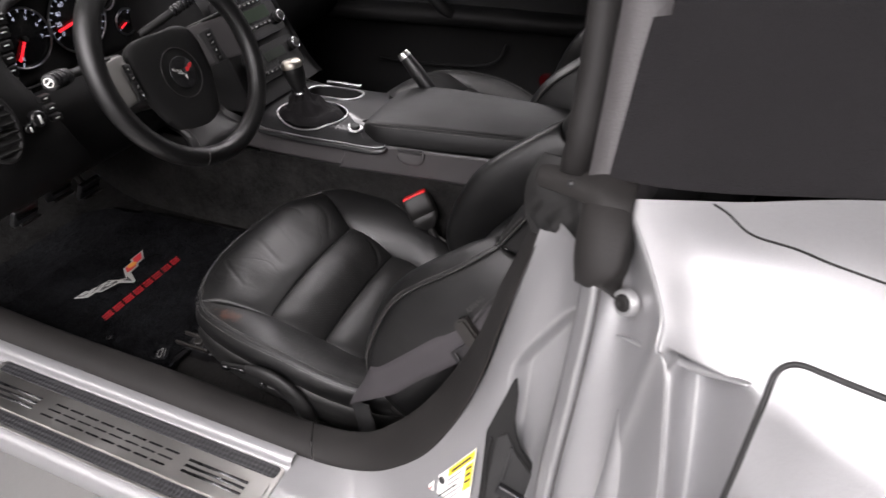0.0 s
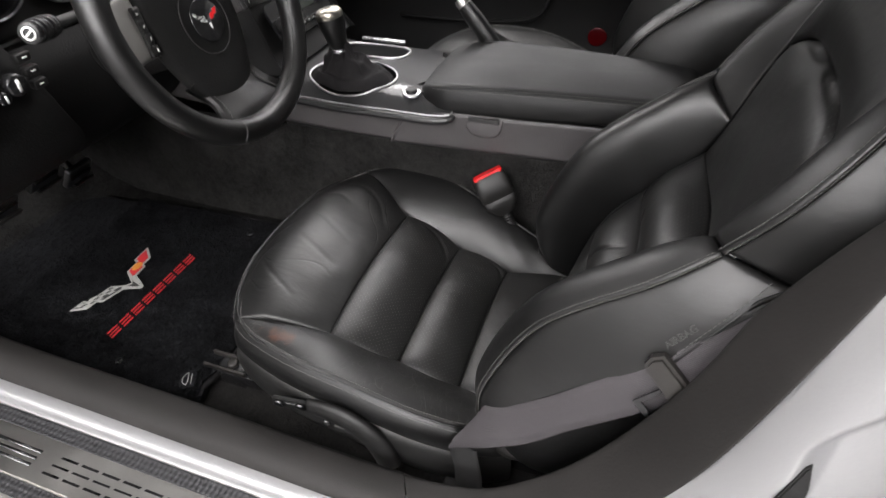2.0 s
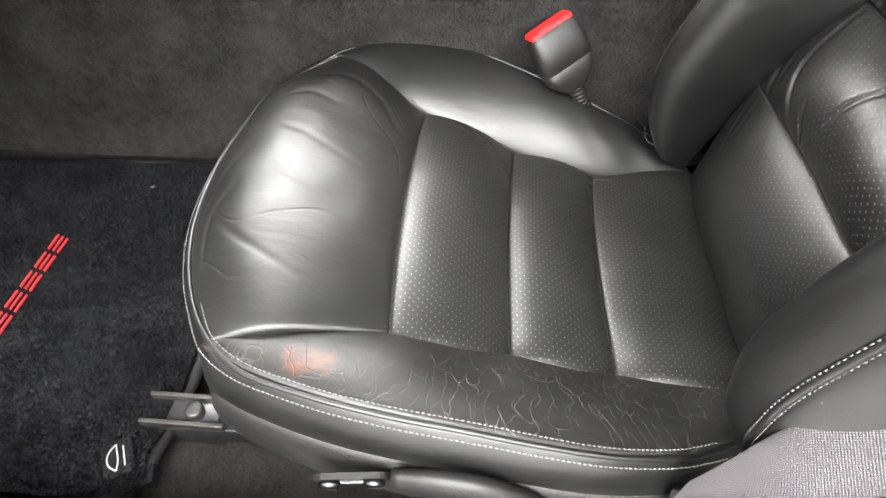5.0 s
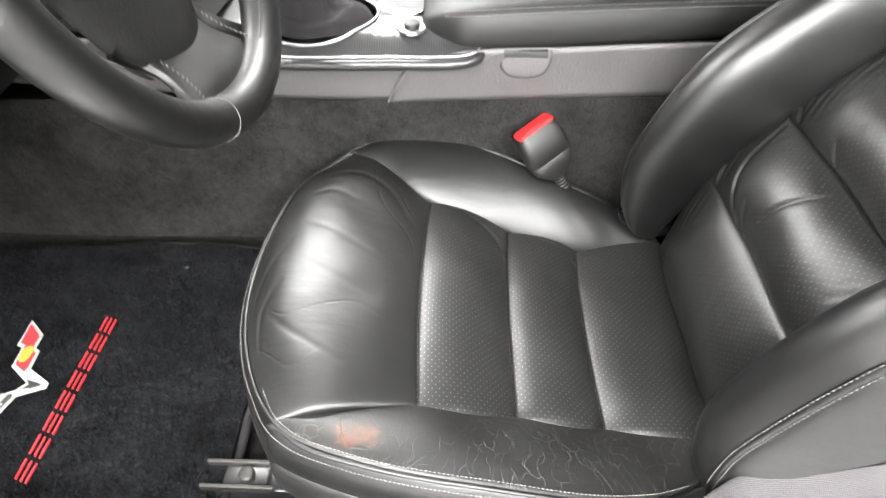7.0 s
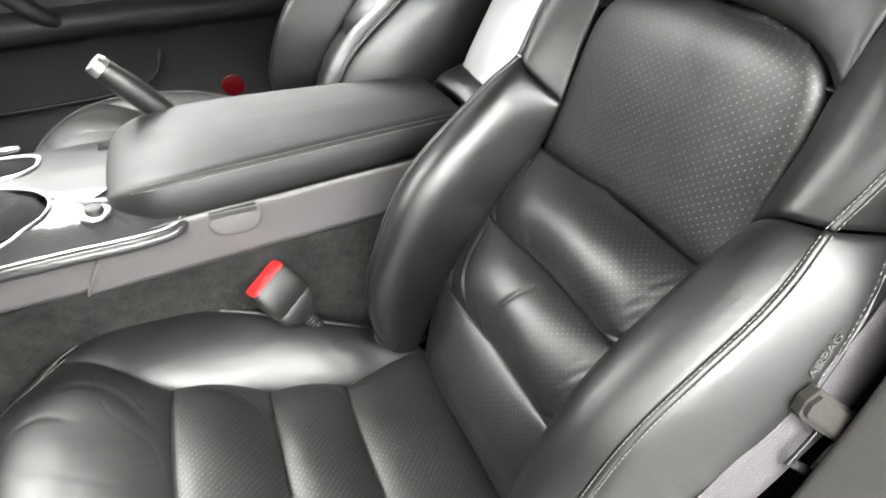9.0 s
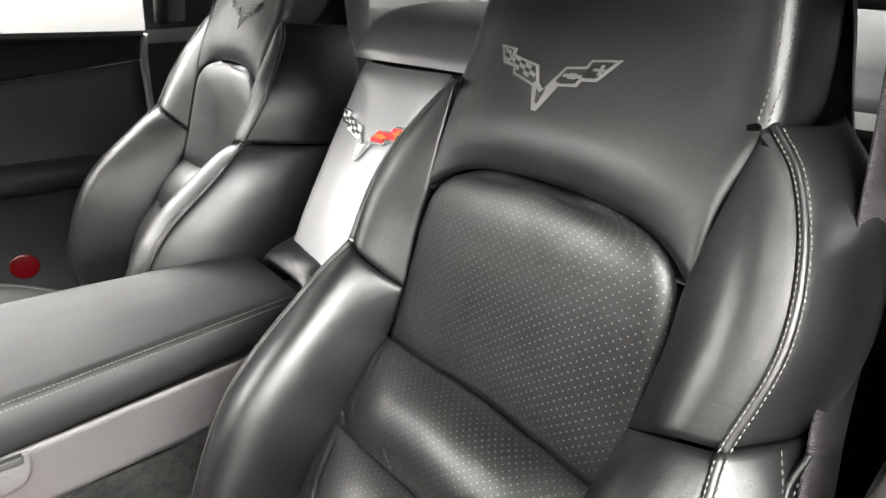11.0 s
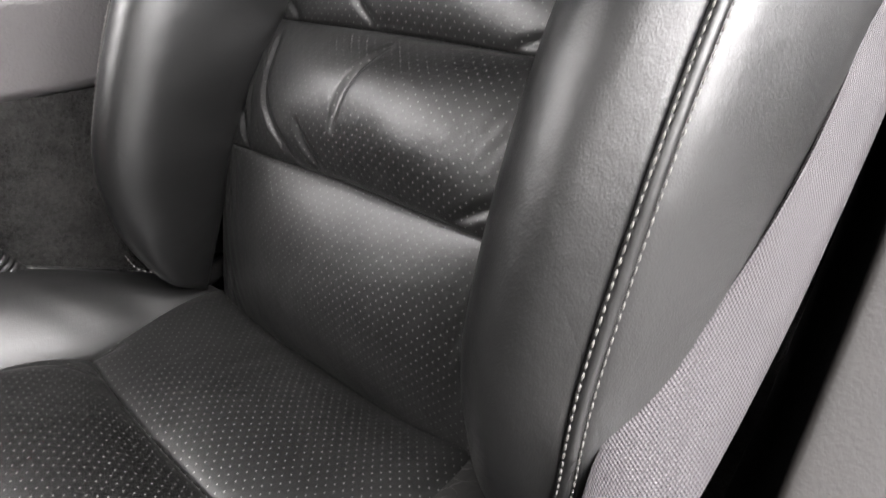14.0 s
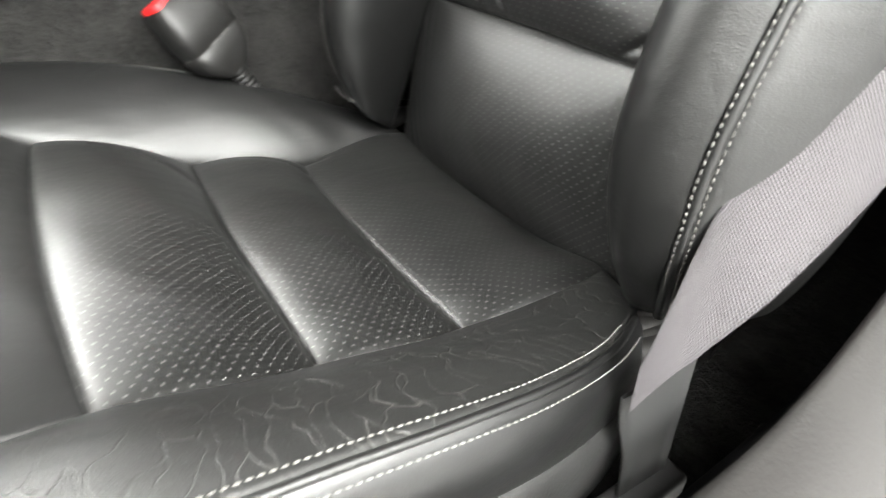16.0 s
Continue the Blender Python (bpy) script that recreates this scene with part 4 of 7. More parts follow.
mesh_grid("front_wing", surface(rows, 16, 16), PAINT, body, "silver painted front wing", flip=True)
# the near door stands wide open
rows = [[(-1.56, 0.16, z), (-1.62, -0.2, z), (-1.72, -0.72, z)] for z in (0.30, 0.5, 0.7, 0.88)]
g = surface(rows, 16, 16)
mesh_grid("open_door", np.concatenate([g, g[::-1] + np.array([-0.12, 0.0, 0])], 0), DASH, body, "open near door with a black inner panel", close_u=True)
settle(body)

# cabin floor
g = np.stack([np.stack([[x, y, 0.335 + 0.0 * x] for y in np.linspace(0.455, 1.78, 30)], 0) for x in np.linspace(-1.75, 0.25, 30)], 0)
for i in range(30):
    for j in range(30):
        x, y = g[i, j, 0], g[i, j, 1]
        g[i, j, 2] += 0.18 * max(0, (-1.30 - x)) / 0.3
fl = mesh_grid("cabin_floor", g, CARPET)
tagged(fl, "dark grey carpet lining the cabin floor", "carpet", kind="structure")

# ---------------------------------------------------------------- seats
BOLSTER = [  # up the backrest: inner seam, crest, stitched edge, back of the side; x, half width, z
    [(-0.278, 0.150, 0.425), (-0.308, 0.172, 0.448), (-0.312, 0.191, 0.458), (-0.20, 0.203, 0.43)],
    [(-0.258, 0.134, 0.500), (-0.322, 0.166, 0.505), (-0.326, 0.200, 0.510), (-0.18, 0.208, 0.48)],
    [(-0.244, 0.125, 0.550), (-0.318, 0.163, 0.565), (-0.318, 0.201, 0.570), (-0.15, 0.210, 0.54)],
    [(-0.195, 0.120, 0.627), (-0.270, 0.160, 0.665), (-0.270, 0.202, 0.672), (-0.09, 0.210, 0.62)],
    [(-0.136, 0.120, 0.700), (-0.192, 0.159, 0.738), (-0.186, 0.200, 0.746), (-0.03, 0.208, 0.70)],
    [(-0.121, 0.123, 0.746), (-0.147, 0.160, 0.775), (-0.142, 0.190, 0.782), (0.01, 0.204, 0.76)],
]
SHOULDER = [
    [(-0.121, 0.123, 0.747), (-0.146, 0.160, 0.777), (-0.141, 0.190, 0.784), (0.01, 0.204, 0.765)],
    [(-0.103, 0.127, 0.800), (-0.119, 0.163, 0.822), (-0.112, 0.195, 0.830), (0.03, 0.200, 0.810)],
    [(-0.090, 0.126, 0.838), (-0.096, 0.159, 0.860), (-0.086, 0.186, 0.870), (0.04, 0.190, 0.850)],
    [(-0.071, 0.130, 0.885), (-0.069, 0.149, 0.898), (-0.061, 0.166, 0.906), (0.05, 0.170, 0.892)],
    [(-0.052, 0.136, 0.925), (-0.051, 0.139, 0.927), (-0.047, 0.142, 0.929), (0.05, 0.148, 0.925)],
]
SPINE = [(-0.268, 0.400), (-0.249, 0.547), (-0.197, 0.628), (-0.136, 0.697)]


def seat(yc, door, at, label, group, dx=0.0, raised=0.0):
    """A bucket seat; door: the side (-1 or 1) on which its door stands."""
    root = thing("bucket_seat", at, label, "car seat", group)
    c = yc + 0.009 * door

    def Y(points):
        return [(x + dx, yc - door * (y - 0.703), z + raised * min(1, max(0, (-0.27 - x) / 0.25))) for x, y, z in points]

    # cushion, described for the seat whose door is at low y
    sgn = -door
    front = Y([(-0.676, 0.534, 0.503), (-0.708, 0.585, 0.500), (-0.730, 0.65, 0.498), (-0.737, 0.725, 0.497), (-0.730, 0.80, 0.498), (-0.712, 0.86, 0.502), (-0.662, 0.911, 0.508)])
    seam1 = Y([(-0.558, 0.566, 0.480), (-0.563, 0.64, 0.483), (-0.565, 0.71, 0.483), (-0.564, 0.78, 0.481), (-0.561, 0.850, 0.477)])
    seam2 = Y([(-0.466, 0.580, 0.440), (-0.468, 0.64, 0.441), (-0.469, 0.71, 0.441), (-0.467, 0.78, 0.440), (-0.464, 0.840, 0.437)])
    seam3 = Y([(-0.379, 0.581, 0.420), (-0.381, 0.64, 0.419), (-0.382, 0.71, 0.419), (-0.380, 0.78, 0.419), (-0.376, 0.829, 0.418)])
    rear = Y([(-0.270, 0.578, 0.425), (-0.268, 0.64, 0.412), (-0.267, 0.71, 0.408), (-0.266, 0.78, 0.410), (-0.264, 0.846, 0.416)])
    wide = lambda r: [tuple(np.array(r[0]) * 1.03 - np.array(r[-1]) * 0.03 + np.array([0, 0, -0.012]))] + r + [tuple(np.array(r[-1]) * 1.03 - np.array(r[0]) * 0.03 + np.array([0, 0, -0.012]))]
    mid_front = [tuple(0.62 * np.array(a) + 0.38 * np.array(b) + np.array([0, 0, 0.012])) for a, b in zip(spline(front, 5), spline(seam1, 5))]

    def groove(u, v, path, lu, lv, depth, width):
        """A soft crease along a curve of (u, v) on a panel lu by lv metres large."""
        p = spline([(a * lu, b * lv, 0) for a, b in path], 40)[:, :2]
        U, V = np.broadcast_arrays(u * lu, v * lv)
        d2 = ((U[..., None] - p[:, 0]) ** 2 + (V[..., None] - p[:, 1]) ** 2)
        fade = np.sin(np.pi * np.clip(np.linspace(0.04, 0.96, 40), 0, 1)) ** 0.5
        return -depth * (np.exp(-d2 / width**2) * fade).max(-1)

    CREASES = (((0.46, 0.46), (0.62, 0.42), (0.80, 0.37)), ((0.22, 0.30), (0.42, 0.22), (0.62, 0.13)), ((0.20, 0.84), (0.45, 0.90), (0.72, 0.89), (0.93, 0.78)),
               ((0.05, 0.33), (0.15, 0.45), (0.30, 0.54)), ((0.10, 0.20), (0.16, 0.32), (0.30, 0.40)), ((0.35, 0.62), (0.55, 0.60), (0.78, 0.55)), ((0.28, 0.74), (0.42, 0.78), (0.58, 0.77)))

    def sat_on(u, v):
        return sum(groove(u, v, c_, 0.16, 0.30, 0.0010, 0.0030) for c_ in CREASES)

    def folded(*path):
        """A channel whose leather folds in an arc before its inner end."""
        return lambda u, v: groove(u, v, path, 0.095, 0.40, 0.0026, 0.0030)

    padded("front_pad", [front, mid_front, seam1], SEAT_FRONT, root, "worn smooth leather with fine creases", puff=0.016, nu=90, nv=120, sign=sgn, wrinkle=0.0013, power=0.6, shape=sat_on)
    for lo, hi, puff, arc in ((seam1, seam2, 0.015, ((0.26, 0.815), (0.55, 0.788), (0.80, 0.745), (0.97, 0.685))), (seam2, seam3, 0.014, ((0.45, 0.815), (0.72, 0.800), (0.88, 0.780), (0.97, 0.735))), (seam3, rear, 0.011, ((0.03, 0.825), (0.10, 0.81), (0.18, 0.80)))):
        padded("seat_channel", [wide(lo), wide(hi)], SEAT_PERFORATED, root, "perforated leather", puff=puff, nu=56, nv=120, sign=sgn, wrinkle=0.0012, power=0.6, shape=folded(*arc))
    out_door = Y([(-0.681, 0.531, 0.502), (-0.640, 0.513, 0.502), (-0.575, 0.497, 0.500), (-0.485, 0.489, 0.492), (-0.405, 0.489, 0.474), (-0.335, 0.506, 0.450), (-0.285, 0.535, 0.430)])
    in_door = Y([(-0.668, 0.541, 0.503), (-0.625, 0.550, 0.495), (-0.558, 0.566, 0.480), (-0.466, 0.580, 0.440), (-0.379, 0.581, 0.420), (-0.32, 0.579, 0.420), (-0.270, 0.576, 0.425)])
    padded("cushion_bolster", [out_door, in_door], WORN, root, "creased worn leather bolster with a scuffed tan patch", puff=0.009, nu=30, nv=60, sign=-sgn, wrinkle=0.0018, power=0.6)
    out_tun = Y([(-0.668, 0.915, 0.507), (-0.605, 0.953, 0.507), (-0.535, 0.950, 0.503), (-0.460, 0.922, 0.493), (-0.395, 0.900, 0.474), (-0.325, 0.889, 0.444), (-0.28, 0.872, 0.427)])
    in_tun = Y([(-0.655, 0.903, 0.507), (-0.615, 0.882, 0.495), (-0.561, 0.850, 0.477), (-0.464, 0.840, 0.437), (-0.376, 0.829, 0.418), (-0.32, 0.835, 0.416), (-0.264, 0.846, 0.416)])
    padded("cushion_bolster", [in_tun, out_tun], LEATHER, root, "creased worn leather bolster", puff=0.019, nu=40, nv=110, sign=-sgn, wrinkle=0.0012, power=0.55, shape=lambda u, v: 0.0008 * np.sin(64 * v + 9 * u + 3 * np.sin(11 * v)) * (0.4 + 0.6 * np.sin(17 * v) ** 2) * np.clip((v - 0.62) / 0.15, 0, 1) * np.sin(np.pi * u))
    # side of the cushion below the piping
    rim = np.vstack([even(out_door[::-1], 50)[:-1], even(front, 50)[:-1], even(out_tun, 50)])
    centre = np.array([-0.5 + dx, yc, 0])
    outw = rim - centre
    outw[:, 2] = 0
    outw /= np.linalg.norm(outw, axis=1, keepdims=True)
    prof = [(0.000, -0.002), (0.007, -0.008), (0.011, -0.022), (0.012, -0.040), (0.006, -0.056), (-0.02, -0.066), (-0.10, -0.085)]
    g = np.stack([rim + outw * a + np.array([0, 0, b]) for a, b in prof], 1)
    mesh_grid("cushion_side", g, SMOOTH, root, "smooth black leather cushion side", flip=door > 0)
    for o, h in ((-0.0035, 0.0022), (0.0075, -0.0045)):
        path = rim[5:125] + outw[5:125] * o + np.array([0, 0, h])
        stitches("stitching", path[::4], 0.0036, SEAM_THREAD, root, 0.00044)
    tube("piping", (rim[3:147] + outw[3:147] * 0.002 + np.array([0, 0, -0.0005]))[::6], 0.0022, SMOOTH, root, sides=6, n=120)
    path = rim[95:143] + np.array([0, 0, 0.0012])
    stitches("stitching", path[::4], 0.0042, SEAM_THREAD, root, 0.0005)

    # plastic trim and runners below
    low = rim[2:118] + outw[2:118] * 0.006 + np.array([0, 0, -0.052])
    o2 = outw[2:118]
    prof = [(-0.008, 0.002), (0.000, 0.007), (0.006, 0.004), (0.010, -0.010), (0.007, -0.045), (-0.006, -0.075), (-0.03, -0.085), (-0.06, -0.08)]
    g = np.stack([low + o2 * a + np.array([0, 0, b]) for a, b in prof], 1)
    g = np.stack([spline(r, 20) for r in g], 0)
    mesh_grid("seat_trim", g, PLASTIC, root, "dark plastic trim round the cushion", flip=door > 0)
    block("cushion_pan", 0.40, 0.34, 0.04, pose(-0.49 + dx, yc, 0.375), DARK, root, bevel=0.02)
    for s in (-1, 1):
        block("seat_runner", 0.49, 0.030, 0.022, pose(-0.50 + dx, yc + s * 0.155, 0.352), GLOSS, root, "black seat runner", bevel=0.003)
        for k in (-1, 1):
            block("runner_lip", 0.075, 0.004, 0.008, pose(-0.742 + dx, yc + s * 0.155 + k * 0.013, 0.366), SHELL, root, "bright runner edge", bevel=0.001)
        block("runner_foot", 0.05, 0.032, 0.03, pose(-0.735 + dx, yc + s * 0.155, 0.350), GLOSS, root, bevel=0.004)
        disc("runner_bolt", 0.008, 0.008, pose(-0.735 + dx, yc + s * 0.155, 0.364), SHELL, root, bevel=0.002, sides=16)

    # backrest channels
    def across(p, half, sag=0.006):
        x, z = p
        return [(x + dx + sag * (1 - abs(k)), c + sgn * k * half, z) for k in (-1, -0.5, 0, 0.5, 1)]

    def gather(u, v):
        """Small folds drawn in at both ends of a channel."""
        end = np.minimum(v, 1 - v)
        return 0.0022 * np.sin(150 * end + 26 * u) * np.exp(-((end - 0.07) / 0.06) ** 2) * np.sin(np.pi * u) * (0.6 + 0.4 * np.cos(9 * u + 5 * v))

    a0, a1, a2, a3 = [across(p, w) for p, w in zip(SPINE, (0.150, 0.136, 0.130, 0.130))]
    ENDS = (((0.50, 0.97), (0.28, 0.95), (0.03, 0.88)), ((0.80, 0.90), (0.36, 0.83), (0.02, 0.68)), ((0.26, 0.67), (0.14, 0.64), (0.04, 0.60)), ((0.02, 0.20), (0.16, 0.11), (0.36, 0.03)), ((0.02, 0.12), (0.10, 0.07), (0.22, 0.02)))
    MIDDLE = ((0.86, 0.49), (0.55, 0.535), (0.28, 0.55))

    def creased(u, v):
        """Folds fan out from the lower corners, and one crease runs down the middle."""
        return 0.4 * gather(u, v) + sum(groove(u, v, c_, 0.10, 0.26, 0.0030, 0.0028) for c_ in ENDS + (MIDDLE,))

    def folds_above(u, v):
        return 0.5 * gather(u, v) + sum(groove(u, v, [(a * 0.7, 0.5 + (b - 0.5) * 1.02) for a, b in c_], 0.10, 0.26, 0.0024, 0.0026) for c_ in ENDS[::2] + ENDS[3:])

    for lo, hi, puff, fold in ((a0, a1, 0.027, lambda u, v: 0.6 * gather(u, v)), (a1, a2, 0.026, creased), (a2, a3, 0.025, folds_above)):
        padded("back_channel", [lo, hi], PERFORATED, root, "perforated leather", puff=puff, nu=64, nv=130, sign=sgn, wrinkle=0.0014, power=0.7, shape=fold)
    # upper pad: an arch, set a little towards the door
    pad = -0.006 if door < 0 else 0.0
    up = []
    for z, half, x in ((0.6975, 0.122, -0.1365), (0.740, 0.124, -0.118), (0.780, 0.124, -0.104), (0.810, 0.123, -0.094), (0.832, 0.117, -0.087), (0.848, 0.103, -0.081), (0.858, 0.080, -0.078), (0.864, 0.045, -0.076)):
        up.append([(p[0], p[1] + pad, p[2]) for p in across((x, z), half + 0.001, 0.008)])
    padded("upper_pad", up, PERFORATED, root, "perforated leather", puff=0.019, sign=sgn, power=0.45)
    # bolsters, shoulders
    for s in (-1, 1):
        side = s * sgn
        slim = 0.0 if s == door or door > 0 else 1.0

        def pick(table):
            """The table's rows on this side; the side by the tunnel is cut slimmer."""
            out = []
            for r in table:
                line = []
                for k, (x, w, z) in enumerate(r):
                    low = min(1, max(0, (0.80 - z) / 0.12))
                    cut = slim * (0.034 * low + 0.022 * (1 - low) * min(1, k / 2)) if k else 0
                    w += (0.005 if s == door else -0.009) * (k == 0 and z > 0.74 and door < 0)
                    line.append((x + dx, c + s * (w - cut), z))
                out.append(line)
            return out

        for name, table, puff in (("back_bolster", BOLSTER, 0.010), ("shoulder", SHOULDER, 0.004)):
            rows = pick(table)
            padded(name, [r[:3] for r in rows], SMOOTH, root, "smooth black leather", puff=puff, nu=44, nv=30, sign=s, power=0.5, wrinkle=0.0006, tuck=0.010)
            rows2 = [[r[2], tuple(np.array(r[2]) * 0.55 + np.array(r[3]) * 0.45 + np.array([0, s * (0.015 if s == door else 0.009), 0])), r[3]] for r in rows]
            padded("side_panel", rows2, SMOOTH, root, "smooth black leather", puff=0.013 if name == "back_bolster" else 0.005, nu=44, nv=24, sign=s, power=0.5, tuck=0.008)
            edge = np.array([r[2] for r in rows])
            face = (np.array([r[1] for r in rows]) - edge)
            face /= np.linalg.norm(face, axis=1, keepdims=True)
            back = (np.array([r[3] for r in rows]) - edge)
            back /= np.linalg.norm(back, axis=1, keepdims=True)
            lift = np.array([-0.004, s * 0.004, 0.002])
            if s == door and name == "back_bolster":
                seam = np.array([np.array(r[2]) * 0.50 + np.array(r[3]) * 0.50 for r in rows[1:]])
                out = np.array([-0.002, s * 0.0195, 0.0])
                for k in (-0.004, 0.004):
                    stitches("stitching", seam + out + np.array([k, 0, -k * 0.5]), 0.0046, THREAD_DARK, root, 0.0006, up=(0, s, 0))
                tube("piping", seam + out * 0.7, 0.0022, SMOOTH, root, sides=6, n=70)
            stitches("stitching", edge + face * 0.0038 + lift, 0.0038, THREAD, root, 0.00044, up=(-0.7, s * 0.6, 0.3))
            stitches("stitching", edge + back * 0.0042 + lift, 0.0038, THREAD, root, 0.00044, up=(-0.2, s * 0.9, 0.2))
            tube("piping", edge + lift * 0.2, 0.003, SMOOTH, root, sides=6, n=80)
    # head restraint, one with the backrest
    arch = [(0.126, 0.838, -0.089), (0.108, 0.850, -0.082), (0.083, 0.861, -0.078), (0.045, 0.867, -0.076), (0, 0.869, -0.076)]
    rows = []

    def row(half, z, x, crown=0.006, wrap=1.0, extra=0.0):
        k = [(-1, 0), (-0.86, 0.2), (-0.62, 0.6), (-0.32, 0.9), (0, 1), (0.32, 0.9), (0.62, 0.6), (0.86, 0.2), (1, 0)]
        half_of = lambda q: half * 0.90 if q * sgn * door < 0 else half + extra
        face = [(x + dx + 0.012 * abs(q) ** 4 * wrap, c + sgn * q * half_of(q), z + crown * e) for q, e in k]
        ends = [[(x + dx + d * wrap + 0.004, c + sgn * q * half_of(q) * (1 + w * wrap), z - 0.002) for d, w in ((0.075, 0.02), (0.034, 0.03))] for q in (-1, 1)]
        rows.append(ends[0] + face + ends[1][::-1])

    face = [(x + dx, c + pad - sgn * h, z) for h, z, x in arch] + [(x + dx, c + pad + sgn * h, z) for h, z, x in arch[-2::-1]]
    rows.append([(face[0][0] + 0.02, face[0][1], face[0][2]), (face[0][0] + 0.008, face[0][1], face[0][2])] + face + [(face[-1][0] + 0.008, face[-1][1], face[-1][2]), (face[-1][0] + 0.02, face[-1][1], face[-1][2])])
    row(0.130, 0.885, -0.072, 0.012, 0.2)
    row(0.137, 0.925, -0.055, 0.006, 0.8, 0.004)
    for half, z, x, extra in ((0.136, 0.955, -0.043, 0.0), (0.132, 0.99, -0.031, -0.003), (0.124, 1.025, -0.018, -0.004), (0.112, 1.052, -0.002, -0.004), (0.095, 1.068, 0.018, -0.002), (0.075, 1.072, 0.04, 0.0)):
        row(half, z, x, 0.003, 1.0, extra)
    rest = padded("head_restraint", rows, SMOOTH, root, "smooth black leather headrest", puff=0.003, nu=44, nv=70, sign=sgn, power=0.3, tuck=0.010)
    brow = [(x_ + dx + 0.006, c + door * (h_ - 0.004), z_) for h_, z_, x_ in ((0.137, 0.930, -0.053), (0.136, 0.955, -0.043), (0.129, 0.99, -0.031), (0.120, 1.025, -0.018), (0.108, 1.052, -0.002))]
    for k in (0.0, 0.008):
        stitches("stitching", np.array(brow) + np.array([-0.004 + 0.4 * k, door * (0.002 + 0.6 * k), 0.001]), 0.0042, THREAD, root, 0.0005, up=(-0.8, door * 0.6, 0.2))
    em = frame_of((-0.0480 + dx, c + sgn * 0.020, 0.936), (0, -1, 0), (0.42, 0, 0.9))
    em = seated(rest, em, 0.112, 0.5)
    flags(em, 0.110, root, EMBROIDERY, SMOOTH, SMOOTH, EMBROIDERY, lift=0.0008, tall=0.68, mark=EMBROIDERY)
    # shell behind
    rows = []
    for z, half, x0, x1 in ((0.36, 0.18, -0.22, -0.13), (0.45, 0.200, -0.21, -0.10), (0.55, 0.206, -0.16, -0.06), (0.65, 0.206, -0.09, 0.0), (0.75, 0.200, -0.03, 0.05), (0.85, 0.180, 0.03, 0.09), (0.93, 0.150, 0.05, 0.11), (1.0, 0.132, 0.05, 0.11), (1.065, 0.10, 0.04, 0.09)):
        rows.append([(x0 + dx, c - half, z), (x1 + dx, c - half * 0.8, z), (x1 + dx + 0.01, c, z), (x1 + dx, c + half * 0.8, z), (x0 + dx, c + half, z)])
    mesh_grid("back_shell", surface(rows, 40, 30), SMOOTH, root, "black leather seat back", flip=True)
    # hinge cover and fabric tunnel where cushion meets backrest
    for s in (-1, 1):
        slim = 0.0 if s == door or door > 0 else 1.0
        for k in range(4):
            d = 0.011 * k
            tube("hinge_sleeve", [(-0.335 + dx + d, c + s * (0.150 + 0.3 * d), 0.422 - 0.5 * d), (-0.318 + dx + d, c + s * 0.168, 0.414 + 0.25 * d), (-0.290 + dx + d, c + s * (0.184 - 0.3 * d), 0.418 + 0.2 * d), (-0.262 + dx + 0.5 * d, c + s * 0.182, 0.424)], (0.006, 0.009 - 0.001 * (k % 2), 0.009, 0.007), RUBBER if s == door else SMOOTH, root, "crumpled leather sleeve", sides=12, n=18)
        if s != door:
            lift = np.array([-0.012, 0, -0.001])
            stitches("stitching", np.array([0.62 * np.array(a) + 0.38 * np.array(b) for a, b in zip(pick(BOLSTER)[0][:3], pick(BOLSTER)[1][:3])]) + lift, 0.0042, THREAD_DARK, root, 0.0005, up=(-1, 0, 0))
    return root


driver = seat(0.703, -1, (-0.45, 0.703, 0.335), "black leather bucket seat, perforated and worn, beside the open door", "seats in the car")
passenger = seat(1.385, 1, (-0.45, 1.385, 0.335), "black leather bucket seat, set a little higher, beside the far door", "seats in the car", raised=0.035)
settle(driver)
settle(passenger)
passenger.location = (-0.425, 1.357, 0.365)

# ---------------------------------------------------------------- floor mat
mat_thing = thing("floor_mat", (-1.0, 0.68, 0.336), "black cut-pile car floor mat with a red and white embroidered emblem", "floor mat")
ol = even([(-0.772, 0.475, 0), (-0.758, 0.52, 0), (-0.756, 0.60, 0), (-0.756, 0.80, 0), (-0.80, 0.88, 0), (-0.95, 0.893, 0), (-1.2, 0.868, 0), (-1.33, 0.84, 0), (-1.36, 0.7, 0), (-1.35, 0.52, 0), (-1.28, 0.47, 0), (-1.0, 0.465, 0)], 70, True)
wob = random.Random(8)
ol = np.array([(x + wob.uniform(-0.005, 0.005), y + wob.uniform(-0.004, 0.004), z) for x, y, z in ol])
outline_plate("mat_base", [(x, y) for x, y, z in ol], 0.018, pose(0, 0, 0.340), MAT, mat_thing, bevel=0.005)
tube("mat_binding", [(x, y, 0.350) for x, y, z in ol[::2]], 0.005, CLOTH, mat_thing, "black cloth edge binding", sides=8, n=90, closed=True)
